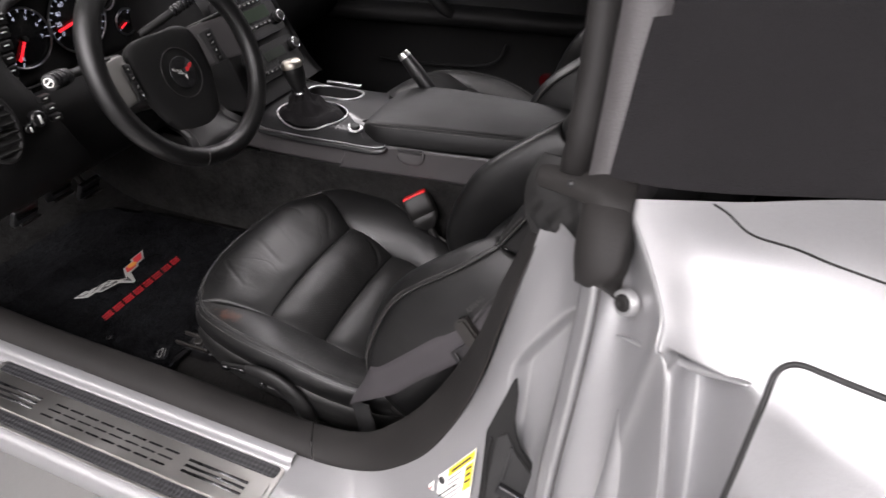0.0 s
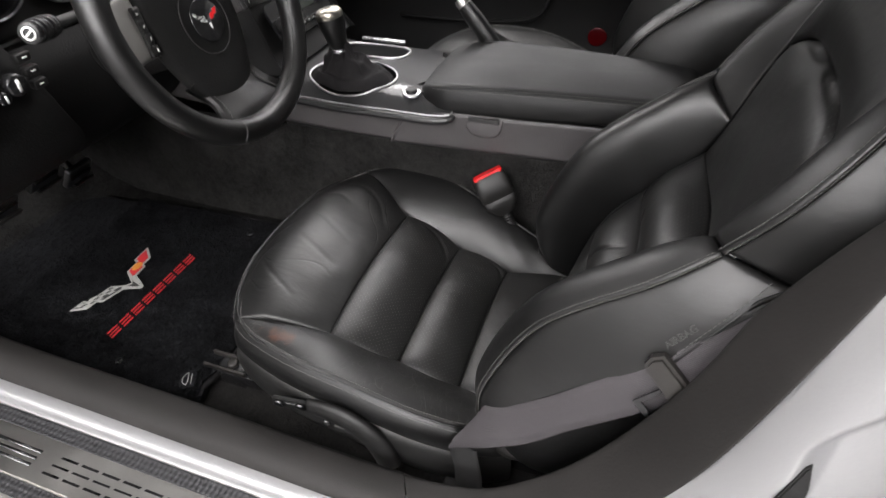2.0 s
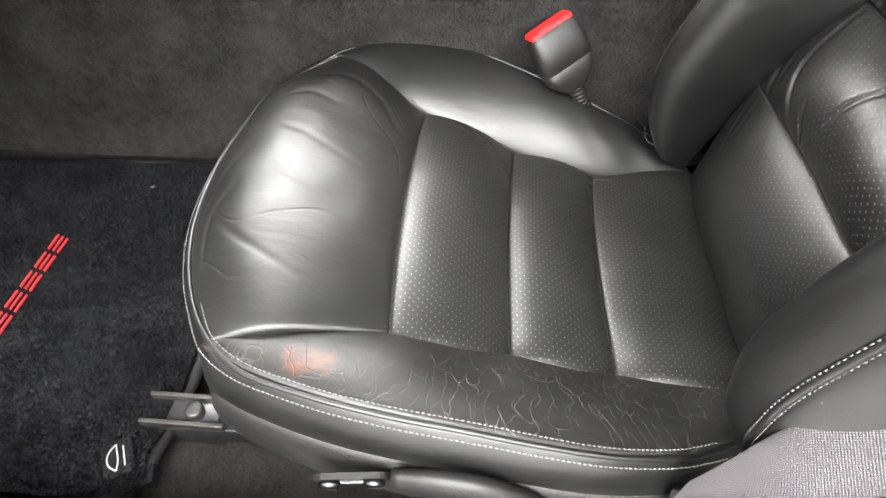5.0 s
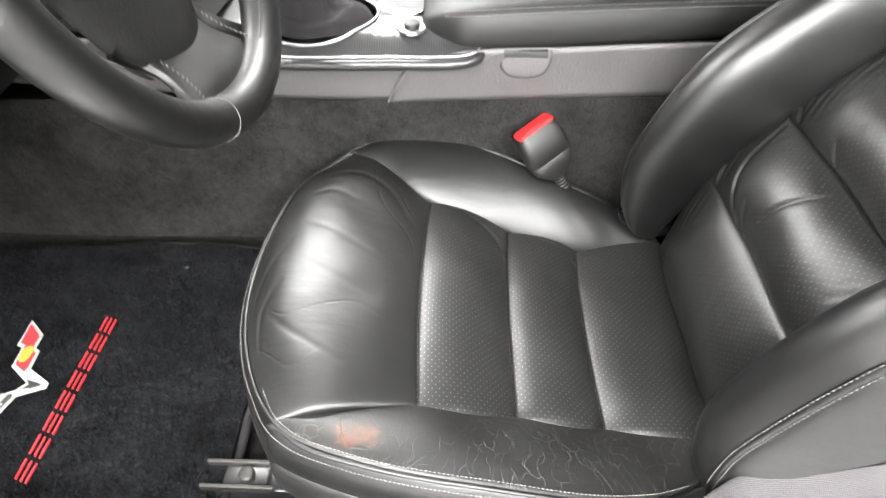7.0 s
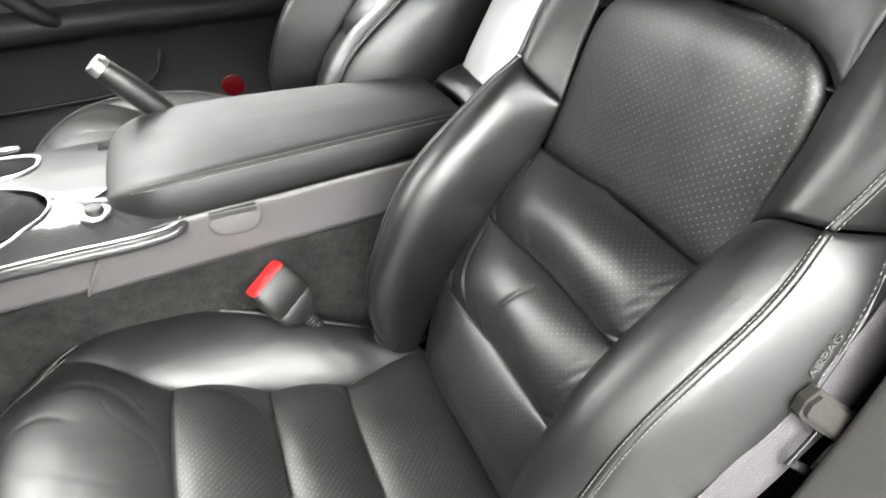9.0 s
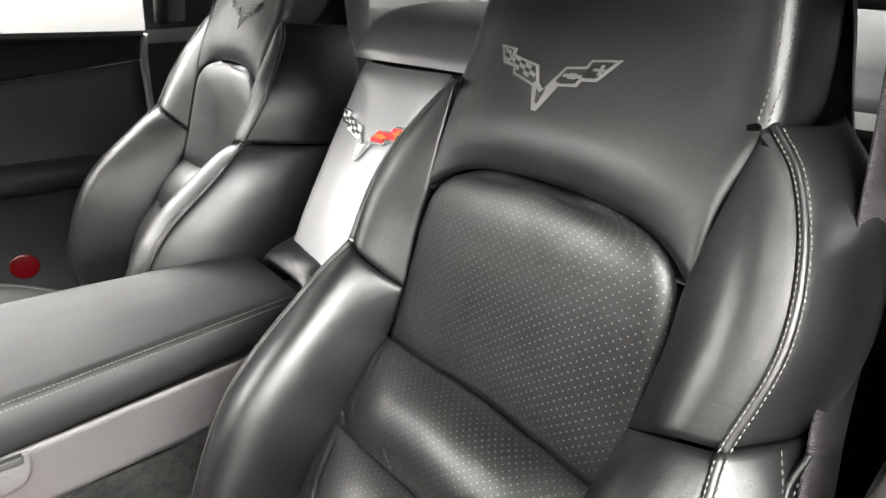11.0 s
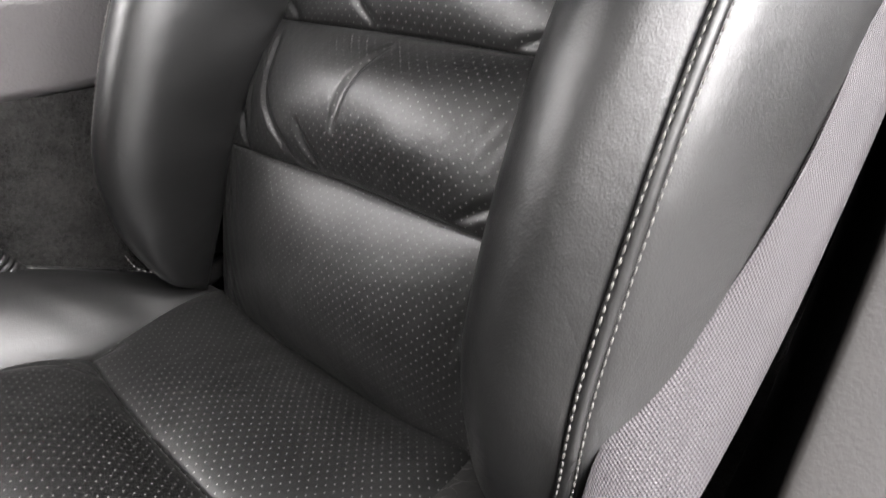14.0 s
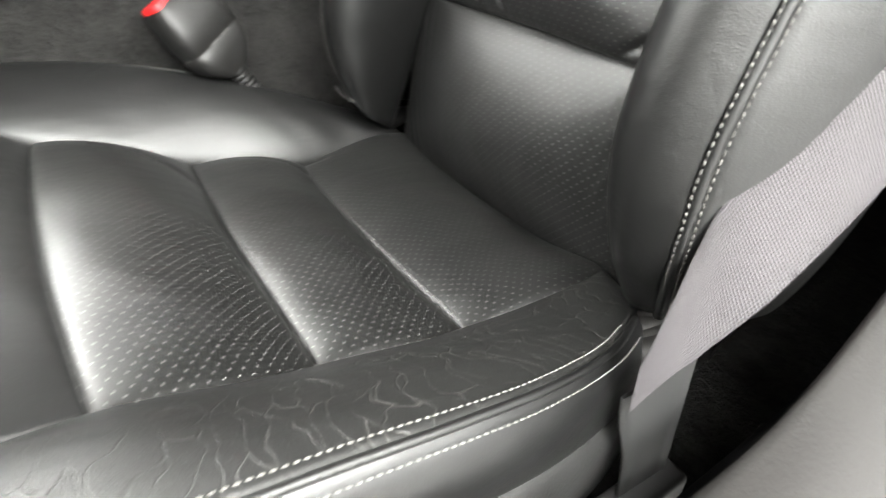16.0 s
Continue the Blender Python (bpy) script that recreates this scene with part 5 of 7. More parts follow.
# tufts stand up all over the pile
rng = random.Random(4)
verts, faces = [], []
for i in range(42000):
    x, y = rng.uniform(-1.2, -0.762), rng.uniform(0.475, 0.882)
    if x > -0.80 and y > 0.86:
        continue
    a, h, s = rng.uniform(0, 6.28), rng.uniform(0.002, 0.0058) * (0.75 + 0.5 * noise.noise(Vector((x * 30, y * 30, 0)))), rng.uniform(0.0008, 0.0016)
    lean_ = 0.9 * noise.noise(Vector((x * 14, y * 14, 3))), 0.9 * noise.noise(Vector((x * 14, y * 14, 9)))
    b = len(verts)
    for q in (0, 2.1, 4.2):
        verts.append((x + s * math.cos(a + q), y + s * math.sin(a + q), 0.3575))
    verts.append((x + (lean_[0] + rng.uniform(-0.6, 0.6)) * h, y + (lean_[1] + rng.uniform(-0.6, 0.6)) * h, 0.358 + h))
    faces += [(b, b + 1, b + 3), (b + 1, b + 2, b + 3), (b + 2, b, b + 3)]
me = bpy.data.meshes.new("mat_nap")
me.from_pydata(verts, [], faces)
tufts = link_mesh("mat_nap", me, MAT, mat_thing, smooth=False)
tufts["kind"] = "stuff"
bar_row(frame_of((-0.960, 0.642, 0.3605), (0, 1, 0), (-1, 0, 0)), 0.218, 0.015, 8, 0.002, RED_THREAD, mat_thing, "red_bar")
flags(frame_of((-1.040, 0.648, 0.3605), (0, 1, 0.0), (-1, 0, 0)), 0.172, mat_thing, WHITE_THREAD, INK, RED_THREAD, WHITE_THREAD, lift=0.0012, tall=0.70)
outline_plate("emblem_disc", [(0.012 * math.cos(a / 12 * 6.283), 0.007 * math.sin(a / 12 * 6.283)) for a in range(12)], 0.003, frame_of((-1.047, 0.690, 0.3605), (0, 1, 0), (-1, 0, 0)), GOLD_THREAD, mat_thing)
for i, (x, y) in enumerate(((-0.905, 0.845), (-0.915, 0.50))):
    disc("mat_stud", 0.006, 0.004, pose(x, y, 0.358), TONGUE, mat_thing, "small metal mat fastener", bevel=0.002, sides=16)
TM = pose(-0.785, 0.503, 0.3625, 0, 4, 30)
outline_plate("mat_tag", rounded(0.024, 0.034, 0.006), 0.002, TM, MAT, mat_thing, "black sewn tag with a white car outline", bevel=0.0006)
for path in (((-0.002, -0.012), (-0.007, -0.006), (-0.008, 0.002), (-0.004, 0.009), (0.000, 0.012)), ((-0.002, -0.012), (0.000, -0.004), (0.000, 0.004), (0.000, 0.012)), ((0.005, -0.010), (0.005, 0.000), (0.005, 0.009))):
    tube("print_bar", [(TM @ Vector((u, v, 0.0024))).to_tuple() for u, v in path], 0.0007, WHITE_THREAD, mat_thing, sides=6, n=16)
settle(mat_thing)

# ---------------------------------------------------------------- sill plate
plate = thing("sill_plate", (-0.70, 0.314, 0.404), "satin metal door sill plate with black textured strips, scuffed", "sill plate")


def tread(name, x0, x1, y0, y1, z, mat, label="", h=0.003):
    w, d = x1 - x0, y1 - y0
    ol = rounded(w, d, min(0.012, d * 0.3))
    ob = outline_plate(name, ol, h, pose((x0 + x1) / 2, (y0 + y1) / 2, z), mat, plate, label, bevel=0.0008)
    layer = ob.data.uv_layers.new(name="UVMap")
    for loop in ob.data.loops:
        co = ob.data.vertices[loop.vertex_index].co
        layer.data[loop.index].uv = (co.x, co.y)
    return ob


tread("plate_rim", -0.992, -0.405, 0.262, 0.366, 0.4035, SATIN, "satin metal rim", 0.0025)
tread("tread_strip", -0.982, -0.412, 0.343, 0.362, 0.4055, TREAD, "black textured strip", 0.0022)
tread("tread_strip", -0.982, -0.412, 0.266, 0.285, 0.4055, TREAD, "black textured strip", 0.0022)
tread("metal_band", -0.982, -0.412, 0.287, 0.341, 0.4055, SATIN, "brushed metal band", 0.0026)
bar_row(frame_of((-0.70, 0.3005, 0.4082), (1, 0, 0), (0, 1, 0)), 0.26, 0.026, 8, 0.0004, TONGUE, plate, "engraved_bar")
for s in (-1, 1):
    for k in range(3):
        block("engraved_line", 0.105, 0.0042, 0.0007, pose(-0.70 + s * 0.205, 0.305 + 0.009 * k, 0.4083), TONGUE, plate, bevel=0)
settle(plate)

# ---------------------------------------------------------------- seat buckle
def buckle(at, s, label):
    x, y, z = at
    b = thing("belt_buckle", (x + 0.05, y, z - 0.10), label, "belt buckle", "belt buckles")
    d = Vector((0.50, -0.12 * s, -0.86)).normalized()
    w = Vector((0.83, 0.45 * s, 0.33))
    w = (w - d * w.dot(d)).normalized()
    right = (-d).cross(w)
    m = Matrix((w, right, -d)).transposed().to_4x4()
    rows = []
    for t, hw, ht in ((0.000, 0.024, 0.0125), (0.004, 0.0275, 0.0155), (0.025, 0.029, 0.0168), (0.042, 0.029, 0.0165), (0.0425, 0.0283, 0.0158), (0.0435, 0.0283, 0.0158), (0.044, 0.0288, 0.0162), (0.058, 0.026, 0.014), (0.068, 0.017, 0.011), (0.074, 0.011, 0.008)):
        ring = [(hw * math.copysign(abs(math.cos(a)) ** 0.45, math.cos(a)), ht * math.copysign(abs(math.sin(a)) ** 0.45, math.sin(a)), -t) for a in np.linspace(0, 2 * np.pi, 28, endpoint=False)]
        rows.append(ring)
    g = np.array(rows)
    mm = np.array(m)
    g = g @ mm[:3, :3].T + np.array([x, y, z])
    mesh_grid("buckle_body", g, BUCKLE, b, "dark plastic buckle body", close_v=True)
    mp = m.copy()
    mp.translation = (x, y, z)
    outline_plate("release_button", rounded(0.050, 0.024, 0.006), 0.004, mp @ pose(0, 0, -0.001), RED, b, "bright red release button", bevel=0.0012)
    block("button_slot", 0.028, 0.0015, 0.001, mp @ pose(0, -0.0065, 0.0033), INK, b, bevel=0)
    tube("buckle_line", [(mp @ Vector((0.0292 * math.cos(a), 0.0168 * math.sin(a), -0.043))).to_tuple() for a in np.linspace(0, 6.0, 10)], 0.0005, THREAD_DARK, b, sides=6, n=30)
    p0 = mp @ Vector((0, 0, -0.072))
    for i in range(9):
        p = p0 + d * (0.0045 * i)
        q = mp.copy()
        q.translation = p
        disc("cable_rib", 0.0085, 0.0035, q, PLASTIC, b, bevel=0.001, sides=14)
    return settle(b)


buckle((-0.437, 0.905, 0.553), 1, "dark seat belt buckle with a bright red button beside the seat")

# ---------------------------------------------------------------- centre console
con = thing("centre_console", (-0.55, AXIS, 0.34), "dark grey centre console with a carbon fibre top and padded lid", "centre console")
CY = 2 * AXIS


# carpeted tunnel, then hard side panels, near and far
for s in (1, -1):
    fy = (lambda y: y) if s > 0 else (lambda y: CY - y)
    rows = [[(x, fy(0.94 + d), 0.30), (x, fy(0.935 + d), 0.44), (x, fy(0.931 + d), 0.52), (x, fy(0.928 + d), 0.576)] for x, d in ((-1.5, 0.0), (-1.1, -0.01), (-0.8, -0.005), (-0.6, 0.0), (-0.42, 0.008), (-0.2, 0.01), (0.2, 0.02))]
    mesh_grid("tunnel_carpet", surface(rows, 40, 20), CARPET, con, "dark grey carpet on the tunnel side", flip=s < 0)
    rows = [[(x, fy(0.926 + d), z0), (x, fy(0.924 + d), z0 * 0.5 + z1 * 0.5), (x, fy(0.920 + d), z1)] for x, d, z0, z1 in ((-1.2, -0.012, 0.612, 0.70), (-1.0, -0.012, 0.597, 0.665), (-0.8, -0.006, 0.584, 0.640), (-0.70, 0.0, 0.577, 0.637), (-0.60, 0.004, 0.575, 0.637), (-0.52, 0.010, 0.575, 0.640))]
    padded("side_panel", rows, VINYL, con, "grained dark grey side panel", puff=0.0008, nu=24, nv=10, sign=s, tuck=0.0025)
    rows = [[(x, fy(0.924 + d), z0), (x, fy(0.922 + d), z0 * 0.5 + z1 * 0.5), (x, fy(0.918 + d), z1)] for x, d, z0, z1 in ((-0.612, 0.0, 0.575, 0.577), (-0.604, 0.0, 0.575, 0.596), (-0.592, 0.0, 0.575, 0.616), (-0.575, 0.001, 0.575, 0.633), (-0.50, 0.006, 0.575, 0.642), (-0.40, 0.014, 0.575, 0.642), (-0.28, 0.02, 0.576, 0.645), (-0.1, 0.03, 0.580, 0.645))]
    padded("side_panel", rows, VINYL, con, "grained dark grey side panel", puff=0.0008, nu=40, nv=10, sign=s, tuck=0.0025)
# thumb recess under the lid
rows = [[(-0.452 + k * w, 0.9295 - d, z) for k in (-1, -0.6, 0, 0.6, 1)] for w, d, z in ((0.030, 0.0, 0.640), (0.030, 0.0018, 0.630), (0.027, 0.0026, 0.618), (0.018, 0.0022, 0.609), (0.004, 0.0, 0.605))]
padded("lid_catch", rows, VINYL, con, "grey moulded lid catch", puff=0.0012, nu=14, nv=14, sign=1, tuck=0.004)
block("catch_slot", 0.050, 0.008, 0.007, pose(-0.452, 0.9268, 0.6375), DARK, con, bevel=0.001)
# top plate with its openings
top = bmesh.new()
outer = even([(-0.845, 0.985, 0), (-0.815, 0.928, 0), (-0.74, 0.918, 0), (-0.62, 0.918, 0), (-0.515, 0.922, 0), (-0.505, 0.95, 0), (-0.53, 0.985, 0), (-0.535, AXIS, 0), (-0.53, 1.105, 0), (-0.505, 1.14, 0), (-0.515, 1.168, 0), (-0.62, 1.172, 0), (-0.74, 1.172, 0), (-0.815, 1.162, 0), (-0.845, 1.105, 0)], 90, True)
RING = [(-0.706 + 0.080 * math.cos(a), 0.983 + 0.055 * math.sin(a)) for a in np.linspace(0, 2 * np.pi, 48, endpoint=False)]
CUP = [(-0.715 + 0.068 * math.copysign(abs(math.cos(a)) ** 0.7, math.cos(a)), 1.094 + 0.036 * math.copysign(abs(math.sin(a)) ** 0.7, math.sin(a))) for a in np.linspace(0, 2 * np.pi, 40, endpoint=False)]


def top_z(x, y):
    return 0.650 + 0.010 * (1 - ((y - AXIS) / 0.125) ** 2) - 0.012 * max(0, (abs(y - AXIS) - 0.10) / 0.025) + 0.03 * max(0, -0.80 - x)


loops = [[(x, y) for x, y, z in outer], RING, CUP]
edges = []
for lp in loops:
    vs = [top.verts.new((x, y, top_z(x, y))) for x, y in lp]
    edges += [top.edges.new((vs[i], vs[(i + 1) % len(vs)])) for i in range(len(vs))]
bmesh.ops.triangle_fill(top, edges=edges, use_beauty=True)
bmesh.ops.subdivide_edges(top, edges=[e for e in top.edges if e.calc_length() > 0.02], cuts=2, use_grid_fill=False)
for v in top.verts:
    v.co.z = top_z(v.co.x, v.co.y)
bmesh.ops.triangulate(top, faces=top.faces)
uvl = top.loops.layers.uv.new("UVMap")
for f in top.faces:
    for lo in f.loops:
        lo[uvl].uv = (lo.vert.co.x, lo.vert.co.y)
part("top_plate", top, FIBRE, con, "glossy carbon fibre weave top plate")
tube("shifter_ring", [(x, y, top_z(x, y) + 0.001) for x, y in RING], 0.0019, STEEL, con, "dull metal ring", sides=10, n=80, closed=True)
tube("cup_ring", [(x, y, top_z(x, y) + 0.001) for x, y in CUP], 0.0026, STEEL, con, "dull metal surround", sides=10, n=70, closed=True)
tube("edge_trim", [(x, y, top_z(x, y) - 0.001) for x, y, z in outer], 0.0013, STEEL, con, "dull metal edge", sides=8, n=140, closed=True)
tube("edge_strip", [(x, y - 0.003 if y < AXIS else y + 0.003, top_z(x, y) - 0.009) for x, y, z in outer], 0.0065, FIBRE, con, sides=8, n=140, closed=True)
stitches("stitching", [(x, 0.9175 + d, z) for x, d, z in ((-1.0, -0.012, 0.655), (-0.8, -0.007, 0.631), (-0.70, -0.003, 0.628), (-0.60, -0.002, 0.630), (-0.53, 0.001, 0.632))], 0.004, THREAD_DARK, con, 0.0005)
g = np.array([[(x * k + c[0] * (1 - k), y * k + c[1] * (1 - k), top_z(x, y) - h) for x, y in CUP] for c in ((-0.715, 1.094),) for k, h in ((1.0, 0.0), (0.97, 0.03), (0.92, 0.07), (0.0, 0.072))])
mesh_grid("cup_well", g, DARK, con, "black cup holder well", close_v=True)
for dx_ in (-0.028, 0.03):
    disc("cup_insert", 0.026, 0.012, pose(-0.715 + dx_, 1.094, 0.615), PLASTIC, con, bevel=0.004, sides=24)
block("cup_bar", 0.09, 0.010, 0.006, pose(-0.715, 1.136, 0.664), CHROME, con, "polished chrome cup holder lid edge", bevel=0.002)
disc("button_bezel", 0.0160, 0.004, pose(-0.583, 0.950, top_z(-0.583, 0.950) - 0.001, 4, 0, 0), STEEL, con, "chrome button surround", bevel=0.0025, sides=28)
disc("button", 0.0095, 0.009, pose(-0.583, 0.950, top_z(-0.583, 0.950), 4, 0, 0), PLASTIC, con, "satin push button", bevel=0.002, sides=24)
block("button_arrow", 0.004, 0.018, 0.001, pose(-0.601, 0.956, top_z(-0.601, 0.956) + 0.001, 0, 0, 30), WHITE, con, bevel=0)
# padded lid
LID_ROWS = []
for x, yn, yf, zt, zl in ((-0.575, 0.985, 1.105, 0.656, 0.655), (-0.567, 0.957, 1.132, 0.668, 0.644), (-0.548, 0.942, 1.146, 0.678, 0.641), (-0.515, 0.930, 1.152, 0.685, 0.640), (-0.45, 0.932, 1.154, 0.688, 0.642), (-0.35, 0.943, 1.150, 0.688, 0.643), (-0.25, 0.957, 1.146, 0.686, 0.644), (-0.17, 0.972, 1.142, 0.682, 0.645), (-0.145, 0.982, 1.138, 0.676, 0.646), (-0.137, 0.99, 1.13, 0.666, 0.648)):
    side = zt - zl
    LID_ROWS.append([(x, yn + 0.008, zl - 0.006), (x, yn - 0.001, zl + 0.002), (x, yn - 0.002, zl + side * 0.45), (x, yn + 0.003, zl + side * 0.80), (x, yn + 0.011, zt - 0.0025), (x, yn + 0.024, zt - 0.0008), (x, yn * 0.7 + yf * 0.3, zt), (x, (yn + yf) / 2, zt + 0.001), (x, yn * 0.25 + yf * 0.75, zt), (x, yf - 0.016, zt - 0.002), (x, yf - 0.004, zt - 0.010), (x, yf, zl + 0.006), (x, yf - 0.006, zl - 0.006)])
lid = padded("lid", LID_ROWS, LID, con, "padded black leather lid with grey double stitching", puff=0.0, nu=70, nv=50, sign=1, tuck=0.010, wrinkle=0.0004)
lid_tree = BVHTree.FromPolygons([v.co[:] for v in lid.data.vertices], [p.vertices[:] for p in lid.data.polygons])
for k in (0.0, 0.006):
    path = []
    for x, yn, zt in ((-0.545, 0.943, 0.678), (-0.515, 0.930, 0.685), (-0.45, 0.932, 0.688), (-0.40, 0.937, 0.688), (-0.35, 0.943, 0.688), (-0.30, 0.950, 0.687), (-0.25, 0.957, 0.686), (-0.17, 0.972, 0.682), (-0.145, 0.982, 0.676)):
        way = Vector((0, 0.78, -0.63))
        spot = Vector((x, yn + 0.006 - k * 0.63, zt - 0.003 - k * 0.78))
        hit = lid_tree.ray_cast(spot - way * 0.08, way, 0.2)[0] or spot
        path.append((hit - way * 0.0005).to_tuple())
    stitches("stitching", path, 0.0036, THREAD, con, 0.0005, up=(0, -0.7, 0.7))
# rear part between lid and the painted panel
rows = [[(x, 0.985, z - 0.02), (x, 1.0, z - 0.003), (x, 1.05, z), (x, 1.10, z - 0.003), (x, 1.135, z - 0.03)] for x, z in ((-0.134, 0.680), (-0.12, 0.690), (-0.09, 0.700), (-0.06, 0.71))]
padded("rear_cover", rows, SMOOTH, con, "black leather rear cover", puff=0.002, nu=16, nv=20, sign=1, tuck=0.03)
block("console_core", 0.95, 0.19, 0.27, pose(-0.37, AXIS, 0.485), DARK, con, bevel=0.01)
settle(con)

# painted panel between the seats
wf = thing("waterfall_panel", (-0.05, 1.02, 0.70), "silver painted panel between the seats with a crossed flags emblem", "trim panel")
rows = []
for x, z, h in ((-0.125, 0.690, 0.070), (-0.117, 0.683, 0.074), (-0.106, 0.690, 0.076), (-0.085, 0.73, 0.078), (-0.045, 0.80, 0.080), (-0.005, 0.865, 0.083), (0.015, 0.90, 0.085), (0.028, 0.915, 0.086)):
    rows.append([(x + 0.035, 1.02 - h, z - 0.006), (x + 0.006, 1.02 - h * 0.94, z), (x, 1.02 - h * 0.5, z), (x - 0.002, 1.02, z), (x, 1.02 + h * 0.5, z), (x + 0.006, 1.02 + h * 0.94, z), (x + 0.035, 1.02 + h, z - 0.006)])
painted = mesh_grid("painted_panel", surface(rows, 40, 40), PAINT, wf, flip=False)
rows = [[(x, 1.02 - 0.13, z), (x - 0.004, 1.02, z + 0.001), (x, 1.02 + 0.11, z)] for x, z in ((0.034, 0.9185), (0.042, 0.935), (0.072, 0.966), (0.14, 0.985), (0.25, 0.99))]
mesh_grid("upper_panel", surface(rows, 20, 20), PAINT, wf)
fm = frame_of((-0.030, 1.016, 0.842), (0, -1, 0), (0.52, 0, 0.85))
fm = seated(painted, fm, 0.105)
flags(fm, 0.140, wf, CHROME, WHITE, RED, INK, lift=0.0022, tall=0.68, mark=GOLD_THREAD)
settle(wf)

# ---------------------------------------------------------------- gear lever and hand brake
gear = thing("gear_lever", (-0.715, 1.0, 0.655), "short gear lever with a stitched leather grip and satin metal cap", "gear lever")
g = []
for k, h in ((1.0, -0.004), (0.93, 0.006), (0.78, 0.013), (0.70, 0.010), (0.56, 0.018), (0.46, 0.032), (0.34, 0.034), (0.24, 0.048), (0.20, 0.056), (0.17, 0.060)):
    row = []
    for i in range(60):
        a = i / 60 * 2 * math.pi
        f = k + 0.045 * k * math.sin(5 * a + 9 * k) + 0.03 * math.sin(9 * a + 4 * k)
        lean = (1 - k)
        row.append((-0.706 + 0.076 * f * math.cos(a) - 0.022 * lean, 0.983 + 0.051 * f * math.sin(a) - 0.002 * lean, 0.655 + h + 0.006 * math.sin(3 * a + 11 * k) * (1 - abs(2 * k - 1))))
    g.append(row)
mesh_grid("boot", np.stack([spline(c, 40) for c in np.array(g).transpose(1, 0, 2)], 1), CLOTH, gear, "crumpled black suede boot", close_v=True)
ax = Vector((-0.18, -0.04, 0.98)).normalized()
base_ = Vector((-0.724, 0.981, 0.698))
q = ax.to_track_quat("Z", "Y").to_matrix().to_4x4()
q.translation = base_
lathe("collar", [(0.010, 0.0), (0.0165, 0.001), (0.0165, 0.006), (0.012, 0.008)], q, CHROME, gear, "chrome collar", 28)
lathe("grip", [(0.0125, 0.006), (0.0155, 0.014), (0.0185, 0.030), (0.021, 0.044), (0.0225, 0.054), (0.0215, 0.060)], q, SMOOTH, gear, "black stitched leather grip", 32)
lathe("cap", [(0.0218, 0.058), (0.0226, 0.060), (0.0222, 0.066), (0.018, 0.071), (0.008, 0.0735), (0.0, 0.074)], q, CAP, gear, "satin metal cap with shift pattern", 32)
for a, b, w, h in ((-0.007, 0, 0.0012, 0.016), (0, 0, 0.0012, 0.016), (0.007, 0, 0.0012, 0.016), (0, 0, 0.015, 0.0012)):
    block("pattern_line", w, h, 0.0006, q @ pose(a, b, 0.0738), INK, gear, bevel=0)
for s in (-1, 1):
    stitches("stitching", [(base_ + q.to_3x3() @ Vector((s * 0.003, -r_ - 0.0004, z_))).to_tuple() for r_, z_ in ((0.0125, 0.008), (0.0155, 0.014), (0.0185, 0.030), (0.021, 0.044), (0.0225, 0.054))], 0.003, INK, gear, 0.0006, slant=0.3)
settle(gear)

hb = thing("hand_brake", (-0.47, 1.146, 0.62), "black leather hand brake lever with a silver push button", "hand brake")
h0, h1 = Vector((-0.470, 1.146, 0.640)), Vector((-0.562, 1.142, 0.752))
tube("lever", [h0.to_tuple(), (h0 * 0.8 + h1 * 0.2).to_tuple(), (h0 * 0.5 + h1 * 0.5).to_tuple(), (h0 * 0.12 + h1 * 0.88).to_tuple(), (h0 * 0.08 + h1 * 0.92).to_tuple()], (0.013, 0.0145, 0.0165, 0.0165, 0.0135), SMOOTH, hb, "black leather grip", sides=20, n=30, squash=0.85, up=(0, 1, 0))
tube("push_button", [(h0 * 0.09 + h1 * 0.91).to_tuple(), (h0 * 0.02 + h1 * 0.98).to_tuple(), h1.to_tuple()], (0.0135, 0.0135, 0.012), SATIN, hb, "silver push button", sides=20, n=12, up=(0, 1, 0))
tube("gaiter", [(-0.44, 1.148, 0.605), (-0.462, 1.147, 0.632), (-0.488, 1.146, 0.660)], (0.028, 0.020, 0.0165), LEATHER, hb, "black leather gaiter", sides=20, n=16, up=(0, 1, 0))
settle(hb)

# ---------------------------------------------------------------- steering wheel
sw = thing("steering_wheel", (-0.86, 0.716, 0.83), "three-spoke black leather steering wheel with grey button pods", "steering wheel")
TW = radians(19)
WM = Matrix(((0, -math.sin(TW), math.cos(TW)), (1, 0, 0), (0, math.cos(TW), math.sin(TW)))).to_4x4()
WM.translation = (-0.744, 0.712, 0.851)


def on_wheel(points):
    return [(WM @ Vector(p)).to_tuple() for p in points]


ang = np.linspace(0, 2 * np.pi, 96, endpoint=False)
RIMR = 0.1550
g = []
for a in ang:
    deg = math.degrees(a) % 360
    fat = 0.0155 + 0.0015 * math.exp(-((min(abs(deg - 35), abs(deg - 145))) / 20) ** 2) + 0.001 * math.exp(-((deg - 270) / 40) ** 2)
    g.append([(WM @ Vector(((RIMR + fat * math.cos(b)) * math.cos(a), (RIMR + fat * math.cos(b)) * math.sin(a) * 0.985, fat * 1.08 * math.sin(b)))).to_tuple() for b in np.linspace(0, 2 * np.pi, 20, endpoint=False)])
mesh_grid("rim", np.array(g), SMOOTH, sw, "smooth black leather rim", close_u=True, close_v=True)
